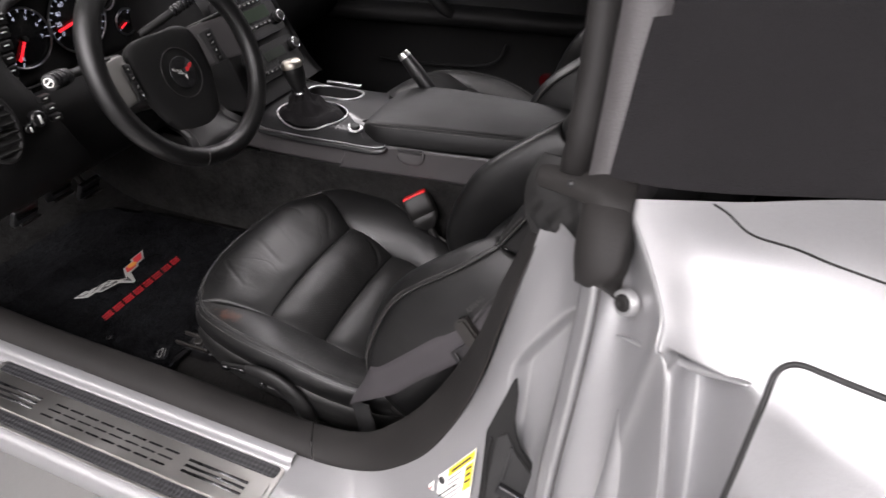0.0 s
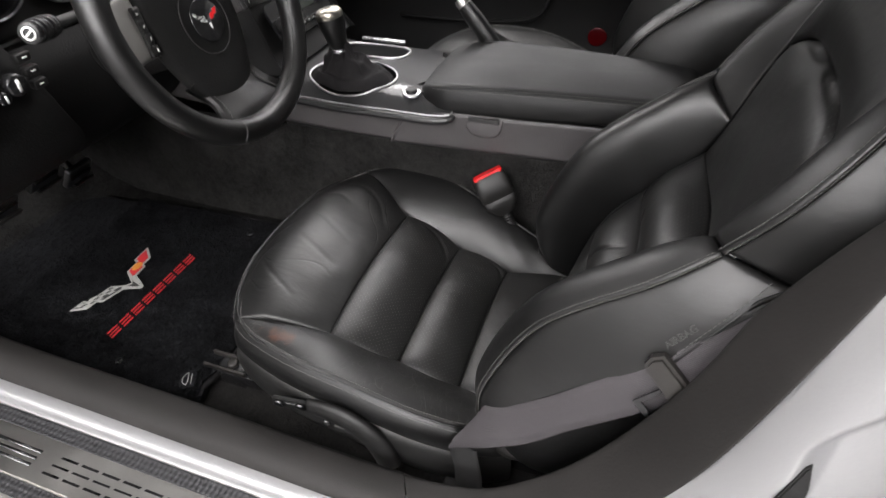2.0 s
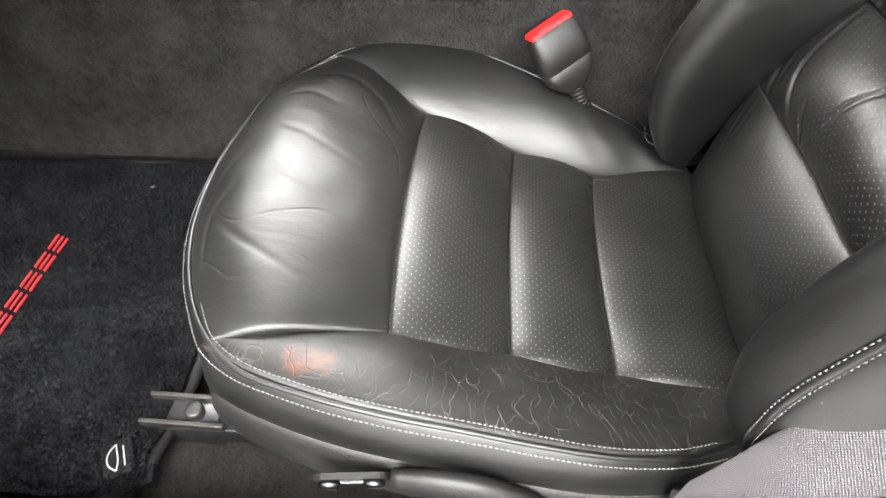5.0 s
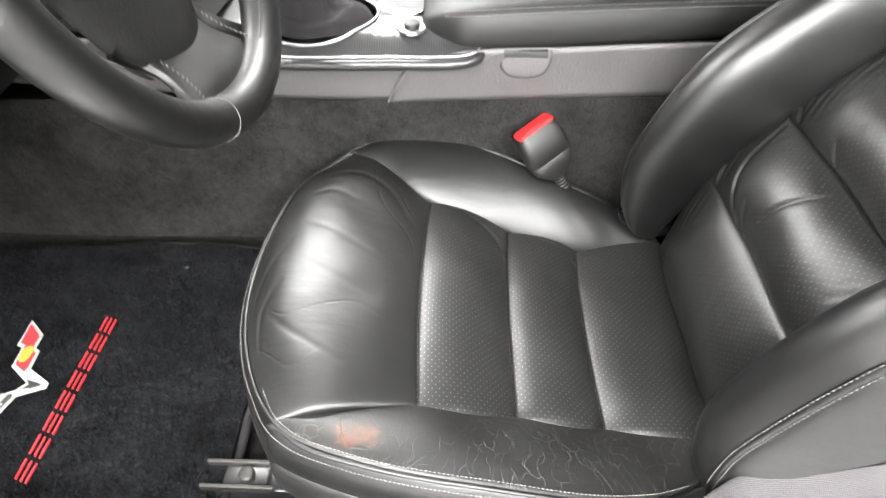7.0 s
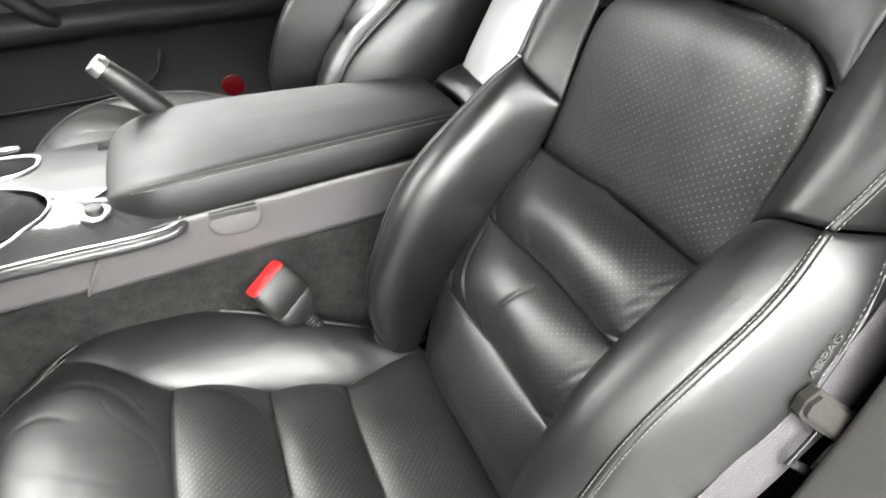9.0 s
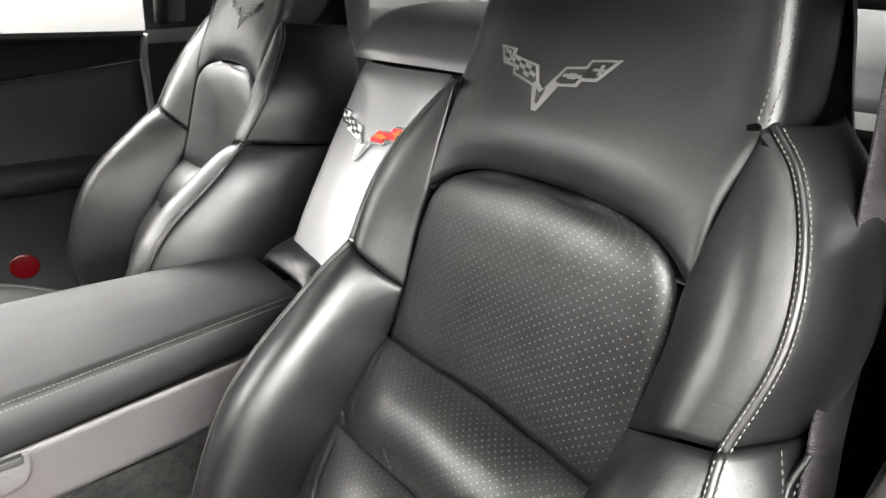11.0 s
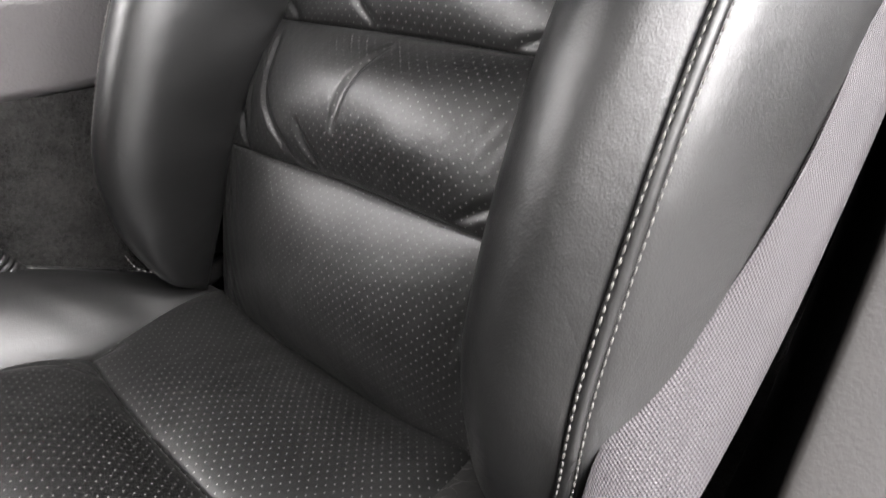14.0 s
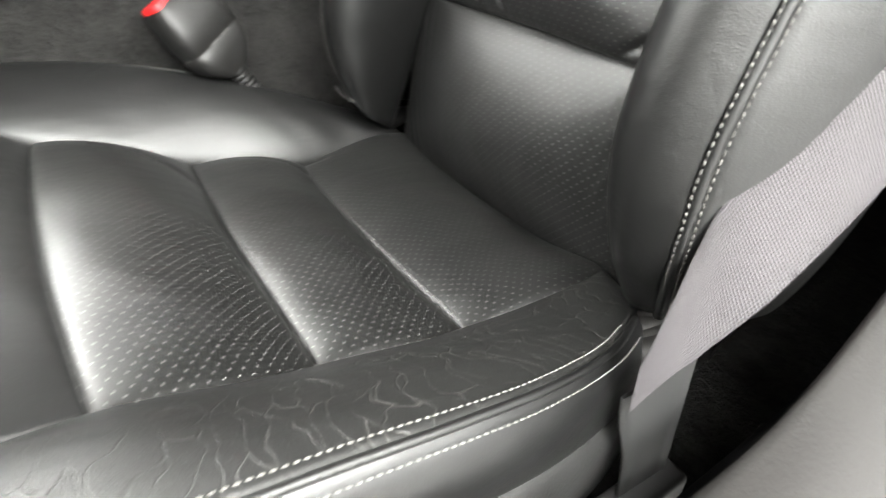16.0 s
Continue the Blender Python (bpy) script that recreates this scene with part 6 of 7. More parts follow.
for deg in (247,):
    a = radians(deg)
    tube("rim_joint", on_wheel([((RIMR + 0.0168 * math.cos(b)) * math.cos(a), (RIMR + 0.0168 * math.cos(b)) * math.sin(a) * 0.985, 0.018 * math.sin(b)) for b in np.linspace(0, 5.4, 9)]), 0.0004, THREAD_DARK, sw, sides=6, n=30)
stitches("stitching", on_wheel([((RIMR - 0.0150) * math.cos(radians(d)), (RIMR - 0.0150) * math.sin(radians(d)) * 0.985, 0.008) for d in range(-70, 60, 10)]), 0.004, THREAD_DARK, sw, 0.0007, slant=0.5)
# hub pad: a swelling shield
rows = []
for y, hw in ((0.054, 0.034), (0.050, 0.056), (0.040, 0.073), (0.020, 0.080), (-0.005, 0.080), (-0.035, 0.076), (-0.065, 0.065), (-0.092, 0.052), (-0.108, 0.036)):
    rows.append(on_wheel([(-hw * 0.88, y, -0.047), (-hw * 0.80, y, -0.033), (-hw * 0.45, y, -0.025), (0, y, -0.022), (hw * 0.5, y, -0.025), (hw * 0.9, y, -0.033), (hw, y, -0.047)]))
padded("hub_pad", rows, DASH, sw, "black moulded hub pad", puff=0.006, nu=34, nv=34, sign=1, tuck=0.012, power=0.4)
disc("emblem_disc", 0.026, 0.003, WM @ pose(0, -0.014, -0.0145), GLOSS, sw, "glossy black emblem disc", bevel=0.001, sides=40)
tube("emblem_groove", on_wheel([(0.038 * math.cos(a), -0.014 + 0.040 * math.sin(a), -0.0155) for a in np.linspace(0, 2 * np.pi, 24, endpoint=False)]), 0.0008, DARK, sw, sides=6, n=60, closed=True)
flags(WM @ pose(0, -0.013, -0.0113), 0.042, sw, CHROME, WHITE, RED, INK, lift=0.0008)
for s in (-1, 1):
    rows = [on_wheel([(s * x, y + dy, z) for y in (-0.034, -0.01, 0.014, 0.036)]) for x, dy, z in ((0.068, 0.006, -0.040), (0.086, 0.008, -0.029), (0.108, 0.008, -0.022), (0.128, 0.006, -0.016), (0.143, 0.004, -0.010))]
    padded("spoke", rows, SILVER if s < 0 else VINYL, sw, "grey side spoke with black buttons", puff=0.003, nu=20, nv=20, sign=s, tuck=0.012)
    px = 0.086 if s < 0 else 0.096
    block("button_pod", 0.013 if s < 0 else 0.024, 0.056, 0.006, WM @ pose(s * px, 0.002, -0.0250, 0, -s * 20, s * 8), INK, sw, "black button strip", bevel=0.002)
    for k in range(4):
        block("wheel_button", 0.010, 0.011, 0.003, WM @ pose(s * px, 0.022 - 0.0135 * k, -0.0215, 0, -s * 20, s * 8), PLASTIC, sw, bevel=0.0012)
        block("button_mark", 0.005, 0.0014, 0.0005, WM @ pose(s * px, 0.022 - 0.0135 * k, -0.0197, 0, -s * 20, s * 8 + 30 * k), WHITE, sw, bevel=0)
    tube("spoke_edge", on_wheel([(s * 0.076, 0.042, -0.040), (s * 0.105, 0.044, -0.026), (s * 0.142, 0.046, -0.012)]), 0.004, PLASTIC, sw, sides=8, n=16)
rows = [on_wheel([(-w, y, z - 0.010), (-w * 0.85, y, z - 0.001), (0, y, z + 0.004), (w * 0.85, y, z - 0.001), (w, y, z - 0.010)]) for y, w, z in ((-0.076, 0.052, -0.038), (-0.094, 0.047, -0.026), (-0.110, 0.048, -0.016), (-0.128, 0.060, -0.006), (-0.144, 0.084, -0.004))]
padded("lower_spoke", rows, SMOOTH, sw, "black leather lower spoke", puff=0.003, nu=24, nv=24, sign=-1, tuck=0.012)
for s in (-1, 1):
    stitches("stitching", on_wheel([(s * 0.0425, -0.094, -0.022), (s * 0.044, -0.110, -0.012), (s * 0.054, -0.128, -0.002), (s * 0.075, -0.142, 0.000)]), 0.004, THREAD_DARK, sw, 0.0007, slant=0.5)
disc("column_shroud", 0.045, 0.16, WM @ pose(0, -0.01, -0.19), PLASTIC, sw, "black steering column shroud", bevel=0.012, sides=30)
settle(sw)

# stalks and ignition on the column
for nm, p0, p1, r, lab in (("column_stalk", (-0.90, 0.66, 0.842), (-0.846, 0.552, 0.862), 0.0125, "black column stalk with white markings"), ("column_stalk", (-0.90, 0.78, 0.86), (-0.845, 0.865, 0.905), 0.009, "black column stalk with white markings")):
    st = thing(nm, p0, lab, "control stalk", "column stalks")
    p0, p1 = np.array(p0), np.array(p1)
    tube("arm", [tuple(p0), tuple(p0 * 0.5 + p1 * 0.5), tuple(p0 * 0.32 + p1 * 0.68)], 0.007, PLASTIC, st, sides=12)
    for k in range(5):
        f0 = 0.62 + 0.075 * k
        tube("twist_ring", [tuple(p0 * (1 - f0) + p1 * f0), tuple(p0 * (1 - f0 - 0.06) + p1 * (f0 + 0.06))], r * (1.0 + 0.06 * (k % 2)), GLOSS, st, sides=18, n=4)
    d = Vector(p1 - p0).to_track_quat("Z", "Y").to_matrix().to_4x4()
    d.translation = Vector(p1) + Vector(p1 - p0).normalized() * 0.0005
    disc("end_cap", r * 0.92, 0.003, d, GLOSS, st, "glossy end cap", bevel=0.001, sides=24)
    lathe("cap_mark", [(r * 0.45, 0.003), (r * 0.45, 0.0036), (r * 0.58, 0.0036), (r * 0.58, 0.003)], d, WHITE, st, "white printed ring", 24)
    block("cap_mark", r * 1.1, r * 0.16, 0.0008, d @ pose(0, 0, 0.0034, 0, 0, 40), WHITE, st, bevel=0)
    settle(st)

# ---------------------------------------------------------------- dashboard
dash = thing("dashboard", (-1.15, AXIS, 0.70), "black dashboard with lit dials, round vents and a centre stack", "dashboard")
rows = []
for y, fx, zt in ((0.44, -0.93, 0.90), (0.50, -0.925, 0.925), (0.585, -0.95, 0.955), (0.64, -0.985, 0.965), (0.75, -1.02, 0.972), (0.90, -1.02, 0.970), (0.98, -0.99, 0.950), (1.10, -1.0, 0.925), (1.3, -1.04, 0.915), (1.5, -1.06, 0.91), (1.72, -1.06, 0.90)):
    rows.append([(-1.75, y, 0.93), (-1.45, y, zt - 0.005), (-1.2, y, zt), (fx - 0.04, y, zt), (fx, y, zt - 0.014), (fx - 0.008, y, zt - 0.030), (fx - 0.06, y, zt - 0.036)])
mesh_grid("dash_top", surface(rows, 60, 40), DASH, dash, "black grained dash top", flip=True)
# driver's end: vent pod
rows = []
for z, x, y0, y1 in ((0.905, -0.935, 0.44, 0.565), (0.87, -0.925, 0.435, 0.56), (0.82, -0.915, 0.43, 0.575), (0.77, -0.915, 0.43, 0.595), (0.73, -0.92, 0.425, 0.61), (0.69, -0.935, 0.42, 0.63), (0.655, -0.965, 0.42, 0.64), (0.635, -1.02, 0.42, 0.65)):
    rows.append([(x - 0.30, y0 - 0.01, z), (x - 0.03, y0 - 0.006, z), (x, y0 + 0.012, z), (x + 0.004, (y0 + y1) / 2, z), (x - 0.004, y1 - 0.012, z), (x - 0.03, y1, z), (x - 0.2, y1 + 0.02, z)])
mesh_grid("vent_pod", surface(rows, 40, 40), DASH, dash, "black dash end with a round vent", flip=True)
rows = []
for z, x in ((0.80, -1.0), (0.76, -0.985), (0.70, -0.99), (0.64, -1.02), (0.60, -1.07), (0.585, -1.15), (0.60, -1.4)):
    rows.append([(x, 0.60, z), (x + 0.006, 0.7, z), (x + 0.006, 0.8, z), (x, 0.90, z), (x - 0.01, 0.96, z)])
mesh_grid("knee_panel", surface(rows, 30, 24), DASH, dash, "black lower dash panel under the wheel", flip=True)
# round side vent
vm = frame_of((-0.906, 0.482, 0.812), (0.15, 0.98, 0.0), (-0.10, 0.10, 1.0))
tube("vent_ring", [(vm @ Vector((0.030 * math.cos(a), 0.052 * math.sin(a), 0.004))).to_tuple() for a in np.linspace(0, 2 * np.pi, 30, endpoint=False)], 0.004, PLASTIC, dash, "black vent surround", sides=10, n=60, closed=True)
outline_plate("vent_well", [(0.029 * math.cos(a), 0.051 * math.sin(a)) for a in np.linspace(0, 2 * np.pi, 32, endpoint=False)], 0.003, vm @ pose(0, 0, -0.002), DARK, dash)
for k in range(7):
    yy = -0.039 + 0.013 * k
    w = 0.056 * math.sqrt(max(0.05, 1 - (yy / 0.052) ** 2))
    block("vent_slat", w, 0.0045, 0.010, vm @ pose(0, yy, 0.004, 28, 0, 0), PLASTIC, dash, bevel=0.0012)
block("vent_tab", 0.008, 0.010, 0.014, vm @ pose(0, 0.0, 0.012), GLOSS, dash, bevel=0.002)
# lamp switch, dimmer and row of keys
for nm, at, r in (("lamp_knob", (-0.908, 0.545, 0.800), 0.013), ("dimmer_knob", (-0.908, 0.525, 0.792), 0.008)):
    d = frame_of(at, (0, 1, 0), (0, 0, 1))
    disc(nm, r, 0.014, d, GLOSS, dash, "black rotary knob", bevel=0.003, sides=24)
    block("knob_mark", r * 0.3, r * 1.1, 0.001, d @ pose(0, 0, 0.0142), WHITE, dash, bevel=0)
for k in range(3):
    block("dash_key", 0.010, 0.018, 0.010, pose(-0.908, 0.572 + 0.003 * k, 0.822 - 0.017 * k, 0, 0, 0), PLASTIC, dash, bevel=0.002)
    block("key_mark", 0.0008, 0.006, 0.0014, pose(-0.9025, 0.572 + 0.003 * k, 0.822 - 0.017 * k), WHITE, dash, bevel=0)
for k in range(6):
    y, z = 0.560 - 0.004 * k, 0.935 - 0.018 * k
    block("side_key", 0.012, 0.020, 0.0155, pose(-0.945, y + 0.02, z, 0, 8, 0), PLASTIC, dash, bevel=0.002)
    block("key_mark", 0.0008, 0.008, 0.0016, pose(-0.9375, y + 0.02, z + 0.001, 0, 8, 0), WHITE, dash, bevel=0)
# dials
CM = frame_of((-1.085, 0.79, 0.86), (0, 1, 0), (0.12, 0, 1.0))
block("instrument_backing", 0.42, 0.18, 0.02, CM @ pose(-0.01, 0.0, -0.014), INK, dash, "black instrument panel", bevel=0.02)


def dial(u, v, r, sweep0, sweep1, ticks, needle, digits=()):
    c = CM @ pose(u, v, 0)
    disc("dial_face", r, 0.004, c @ pose(0, 0, -0.003), GLOSS, dash, "black dial face", bevel=0.001, sides=48)
    tube("dial_rim", [(c @ Vector((r * math.cos(a), r * math.sin(a), 0.003))).to_tuple() for a in np.linspace(0, 2 * np.pi, 24, endpoint=False)], 0.002, STEEL, dash, "thin metal dial rim", sides=8, n=60, closed=True)
    for i in range(ticks):
        a = radians(sweep0 + (sweep1 - sweep0) * i / (ticks - 1))
        long_ = i % 2 == 0
        rr = r * (0.88 if long_ else 0.91)
        block("dial_tick", r * (0.14 if long_ else 0.08), 0.0011, 0.0006, c @ pose(rr * math.cos(a), rr * math.sin(a), 0.0015, 0, 0, math.degrees(a)), GLOW_WHITE, dash, bevel=0)
    for i, t_ in enumerate(digits):
        a = radians(sweep0 + (sweep1 - sweep0) * i / max(1, len(digits) - 1))
        cu = bpy.data.curves.new("dial_digit", "FONT")
        cu.body, cu.size, cu.align_x, cu.align_y = t_, r * 0.19, "CENTER", "CENTER"
        tmp = bpy.data.objects.new("dial_digit", cu)
        scene.collection.objects.link(tmp)
        bpy.context.view_layer.update()
        me = bpy.data.meshes.new_from_object(tmp.evaluated_get(bpy.context.evaluated_depsgraph_get()))
        bpy.data.objects.remove(tmp)
        me.transform(c @ pose(r * 0.68 * math.cos(a), r * 0.68 * math.sin(a), 0.002))
        link_mesh("dial_digit", me, GLOW_WHITE, dash, smooth=False)
    a = radians(needle)
    block("needle", r * 0.78, r * 0.055 + 0.001, 0.0015, c @ pose(r * 0.40 * math.cos(a), r * 0.40 * math.sin(a), 0.005, 0, 0, needle), GLOW_RED, dash, "red lit needle", bevel=0)
    disc("needle_hub", r * 0.10, 0.006, c @ pose(0, 0, 0.003), INK, dash, bevel=0.001, sides=18)


dial(0.020, 0.004, 0.062, 205, -45, 21, 192, ("0", "20", "40", "60", "80", "100", "120", "140", "160", "180", "200"))
dial(-0.096, 0.000, 0.052, 250, -10, 15, 237, ("0", "1", "2", "3", "4", "5", "6", "7"))
dial(0.090, 0.025, 0.022, 215, 60, 7, 20)
dial(0.128, -0.030, 0.026, 215, 60, 7, 205, ("0", "10"))
# centre stack
rows = []
for z, x, h in ((0.665, -0.815, 0.135), (0.70, -0.838, 0.125), (0.76, -0.868, 0.118), (0.82, -0.898, 0.114), (0.88, -0.93, 0.114), (0.915, -0.97, 0.118)):
    rows.append([(x - 0.25, 1.06 - h - 0.02, z), (x - 0.012, 1.06 - h, z), (x, 1.06 - h + 0.012, z), (x + 0.004, 1.06, z), (x, 1.06 + h - 0.012, z), (x - 0.012, 1.06 + h, z), (x - 0.25, 1.06 + h + 0.02, z)])
mesh_grid("centre_panel", surface(rows, 30, 40), DASH, dash, "black centre stack with radio and heater controls", flip=False)
SM = frame_of((-0.865, 1.06, 0.765), (0, 1, 0), (-0.46, 0, 0.88))
outline_plate("radio_face", rounded(0.185, 0.10, 0.012), 0.004, SM @ pose(0, 0.058, 0.004), GLOSS, dash, "glossy black radio face", bevel=0.001)
outline_plate("radio_screen", rounded(0.105, 0.026, 0.003), 0.002, SM @ pose(0.01, 0.058, 0.008), material("dim green display", (0.02, 0.03, 0.02), 0.15), dash, "dim green display")
outline_plate("heater_face", rounded(0.185, 0.07, 0.012), 0.004, SM @ pose(0, -0.040, 0.004), GLOSS, dash, "glossy black heater panel", bevel=0.001)
outline_plate("heater_screen", rounded(0.07, 0.020, 0.003), 0.002, SM @ pose(0.01, -0.030, 0.008), material("dim display", (0.025, 0.03, 0.025), 0.15), dash, "dim display")
for u, v in ((-0.075, 0.045), (0.080, 0.035), (-0.075, -0.045), (0.080, -0.030)):
    disc("stack_knob", 0.0125, 0.016, SM @ pose(u, v, 0.006), PLASTIC, dash, "black rotary knob with bright rim", bevel=0.003, sides=28)
    lathe("knob_rim", [(0.0118, 0.0205), (0.0128, 0.022), (0.0105, 0.0228), (0.0098, 0.022)], SM @ pose(u, v, 0.0), CHROME, dash, "bright knob rim", 28)
for k in range(7):
    for v in (0.034, 0.082, -0.060):
        block("stack_key", 0.012, 0.0085, 0.004, SM @ pose(-0.045 + 0.0155 * k, v, 0.009), PLASTIC, dash, bevel=0.0015)
        block("key_mark", 0.005, 0.0012, 0.0005, SM @ pose(-0.045 + 0.0155 * k, v, 0.0113), WHITE, dash, bevel=0)
# passenger side of the dash
rows = [[(x, y, z) for y in (1.16, 1.3, 1.5, 1.72)] for x, z in ((-1.06, 0.90), (-1.03, 0.84), (-1.04, 0.76), (-1.07, 0.68), (-1.15, 0.62), (-1.4, 0.60))]
mesh_grid("glove_panel", surface(rows, 20, 20), DASH, dash, "black dash panel before the passenger", flip=True)
settle(dash)

# ---------------------------------------------------------------- pedals
for nm, x, y, z in (("clutch_pedal", -1.17, 0.60, 0.53), ("brake_pedal", -1.16, 0.68, 0.545), ("gas_pedal", -1.22, 0.78, 0.48)):
    pd = thing(nm, (x - 0.02, y, z + 0.2), "drilled silver pedal pad on a black arm", "pedal", "pedals")
    block("pad", 0.012, 0.055, 0.050, pose(x, y, z, 0, 35, 0), STEEL, pd, "silver pedal pad with rubber studs", bevel=0.004)
    for k in range(3):
        block("stud", 0.006, 0.045, 0.006, pose(x + 0.008, y, z - 0.016 + 0.016 * k, 0, 35, 0), RUBBER, pd, bevel=0.001)
    tube("arm", [(x - 0.01, y, z), (x - 0.05, y, z + 0.08), (x - 0.06, y, z + 0.25)], 0.007, DARK, pd, sides=8)
    settle(pd)

# ---------------------------------------------------------------- passenger door
pdoor = thing("door_1", (-0.6, 1.78, 0.4), "closed far door with a black padded inner panel and grab handle", "car door", kind="structure")
rows = [[(x, 1.69, 0.920), (x, 1.716, 0.916), (x, 1.740, 0.890), (x, 1.757, 0.80 + d)] for x, d in ((-1.4, -0.03), (-1.0, -0.01), (-0.6, 0.015), (-0.3, 0.048), (-0.09, 0.072))]
padded("upper_trim", rows, DOOR_SKIN, pdoor, "black padded upper door trim", puff=0.006, nu=40, nv=16, sign=-1, tuck=0.01)
rows = [[(x, 1.762, 0.798 + d), (x, 1.766, 0.75), (x, 1.764, 0.70), (x, 1.755, 0.665)] for x, d in ((-1.4, -0.03), (-1.0, -0.01), (-0.6, 0.015), (-0.3, 0.048), (-0.09, 0.072))]
padded("door_insert", rows, DOOR_SKIN, pdoor, "dark vinyl door insert", puff=0.003, nu=30, nv=16, sign=-1, tuck=0.006)
rows = [[(x, 1.765, 0.695 - d), (x, 1.725 + e, 0.692 - d), (x, 1.705 + e, 0.675 - d), (x, 1.715 + e, 0.648 - d), (x, 1.76, 0.635 - d)] for x, d, e in ((-1.3, 0.02, 0.03), (-1.0, 0.01, 0.0), (-0.6, 0.0, 0.0), (-0.47, 0.0, 0.0), (-0.25, 0.0, 0.01), (-0.10, 0.0, 0.03))]
padded("arm_rest", rows, DOOR_SKIN, pdoor, "black padded door arm rest", puff=0.003, nu=40, nv=20, sign=-1, tuck=0.008)
rows = [[(x, 1.760, 0.64), (x, 1.775, 0.55), (x, 1.772, 0.47), (x, 1.755, 0.40), (x, 1.75, 0.33)] for x in (-1.4, -1.0, -0.6, -0.3, -0.08)]
mesh_grid("lower_panel", surface(rows, 20, 20), DOOR_SKIN, pdoor, "black lower door panel with a map pocket", flip=False)
tube("pocket_edge", [(-0.95, 1.755, 0.50), (-0.75, 1.748, 0.505), (-0.60, 1.748, 0.515), (-0.53, 1.75, 0.54), (-0.505, 1.757, 0.59)], 0.005, DOOR_SKIN, pdoor, "black map pocket edge", sides=10)
disc("marker_lens", 0.026, 0.006, frame_of((-0.371, 1.766, 0.487), (-1, 0, 0), (0, 0, 1)), RED_LENS, pdoor, "dark red round marker lens", bevel=0.002, sides=32)
tube("grab_handle", [(-0.80, 1.745, 0.78), (-0.76, 1.71, 0.76), (-0.70, 1.705, 0.70), (-0.66, 1.72, 0.67)], (0.016, 0.018, 0.018, 0.016), DOOR_SKIN, pdoor, "black grab handle", sides=14, n=24)
tube("rear_edge", [(-0.085, 1.70, 0.922), (-0.088, 1.745, 0.84), (-0.090, 1.752, 0.7), (-0.085, 1.75, 0.5)], 0.005, STEEL, pdoor, "bare metal door edge", sides=8)
rows = [[(x, 1.72, 0.985), (x, 1.77, 0.80), (x, 1.77, 0.6), (x, 1.76, 0.33)] for x in (-0.075, 0.0, 0.1, 0.25)]
mesh_grid("quarter_trim", surface(rows, 12, 16), DOOR_SKIN, pdoor, "black trim behind the door", flip=False)
settle(pdoor)

# ---------------------------------------------------------------- driver's seat belt
belt = thing("seat_belt", (-0.34, 0.478, 0.36), "grey woven seat belt with a black latch plate beside the seat", "seat belt")
ribbon("webbing", [(-0.3555, 0.4785, 0.451), (-0.3315, 0.4770, 0.4875), (-0.310, 0.4715, 0.518), (-0.272, 0.463, 0.553), (-0.2285, 0.4575, 0.603), (-0.155, 0.459, 0.678), (-0.105, 0.465, 0.731), (-0.065, 0.479, 0.78), (-0.035, 0.49, 0.84), (-0.015, 0.50, 0.90), (0.0, 0.51, 0.96)],
       [(0.30, 0.22, 0.92), (0.14, 0.38, 0.90), (-0.20, 0.54, 0.80), (-0.37, 0.39, 0.83), (-0.35, 0.25, 0.80), (-0.60, 0.27, 0.65), (-0.85, 0.16, 0.45), (-0.88, 0.15, 0.42), (-0.9, 0.15, 0.3), (-0.9, 0.15, 0.3), (-0.9, 0.15, 0.3)], (0.022, 0.046, 0.049, 0.045, 0.042, 0.043, 0.046, 0.047, 0.047, 0.047, 0.047), 0.0016, WEBBING, belt, "grey woven webbing", n=180, square=False)
ribbon("belt_sleeve", [(-0.340, 0.4775, 0.452), (-0.338, 0.477, 0.43), (-0.333, 0.476, 0.40), (-0.330, 0.474, 0.35)], [(1, -0.25, 0.40), (1, -0.2, 0.2), (1, -0.1, 0), (1, 0, 0)], (0.040, 0.039, 0.036, 0.036), 0.0018, DARK, belt, "black plastic belt sleeve", n=40, square=False)
lm = frame_of((-0.155, 0.453, 0.684), (0.74, -0.3, -0.6), (0.55, 0.1, 0.8))
outline_plate("latch_plate", [(-0.023, -0.009), (-0.0255, 0.000), (-0.022, 0.010), (0.020, 0.010), (0.024, 0.004), (0.024, -0.009), (0.019, -0.012), (-0.018, -0.011)], 0.010, lm @ pose(0, 0, -0.004), SHELL, belt, "worn dark plastic latch plate", bevel=0.003)
for u in (-0.012, 0.012):
    block("tongue", 0.004, 0.026, 0.0025, lm @ pose(0.014 + u * 0.85, -0.026, 0.001), TONGUE, belt, "dark steel tongue", bevel=0.0006)
block("tongue", 0.0245, 0.006, 0.0025, lm @ pose(0.014, -0.037, 0.001), TONGUE, belt, "dark steel tongue", bevel=0.0006)
block("belt_anchor", 0.06, 0.02, 0.03, pose(-0.335, 0.472, 0.352), DARK, belt, bevel=0.004)
settle(belt)

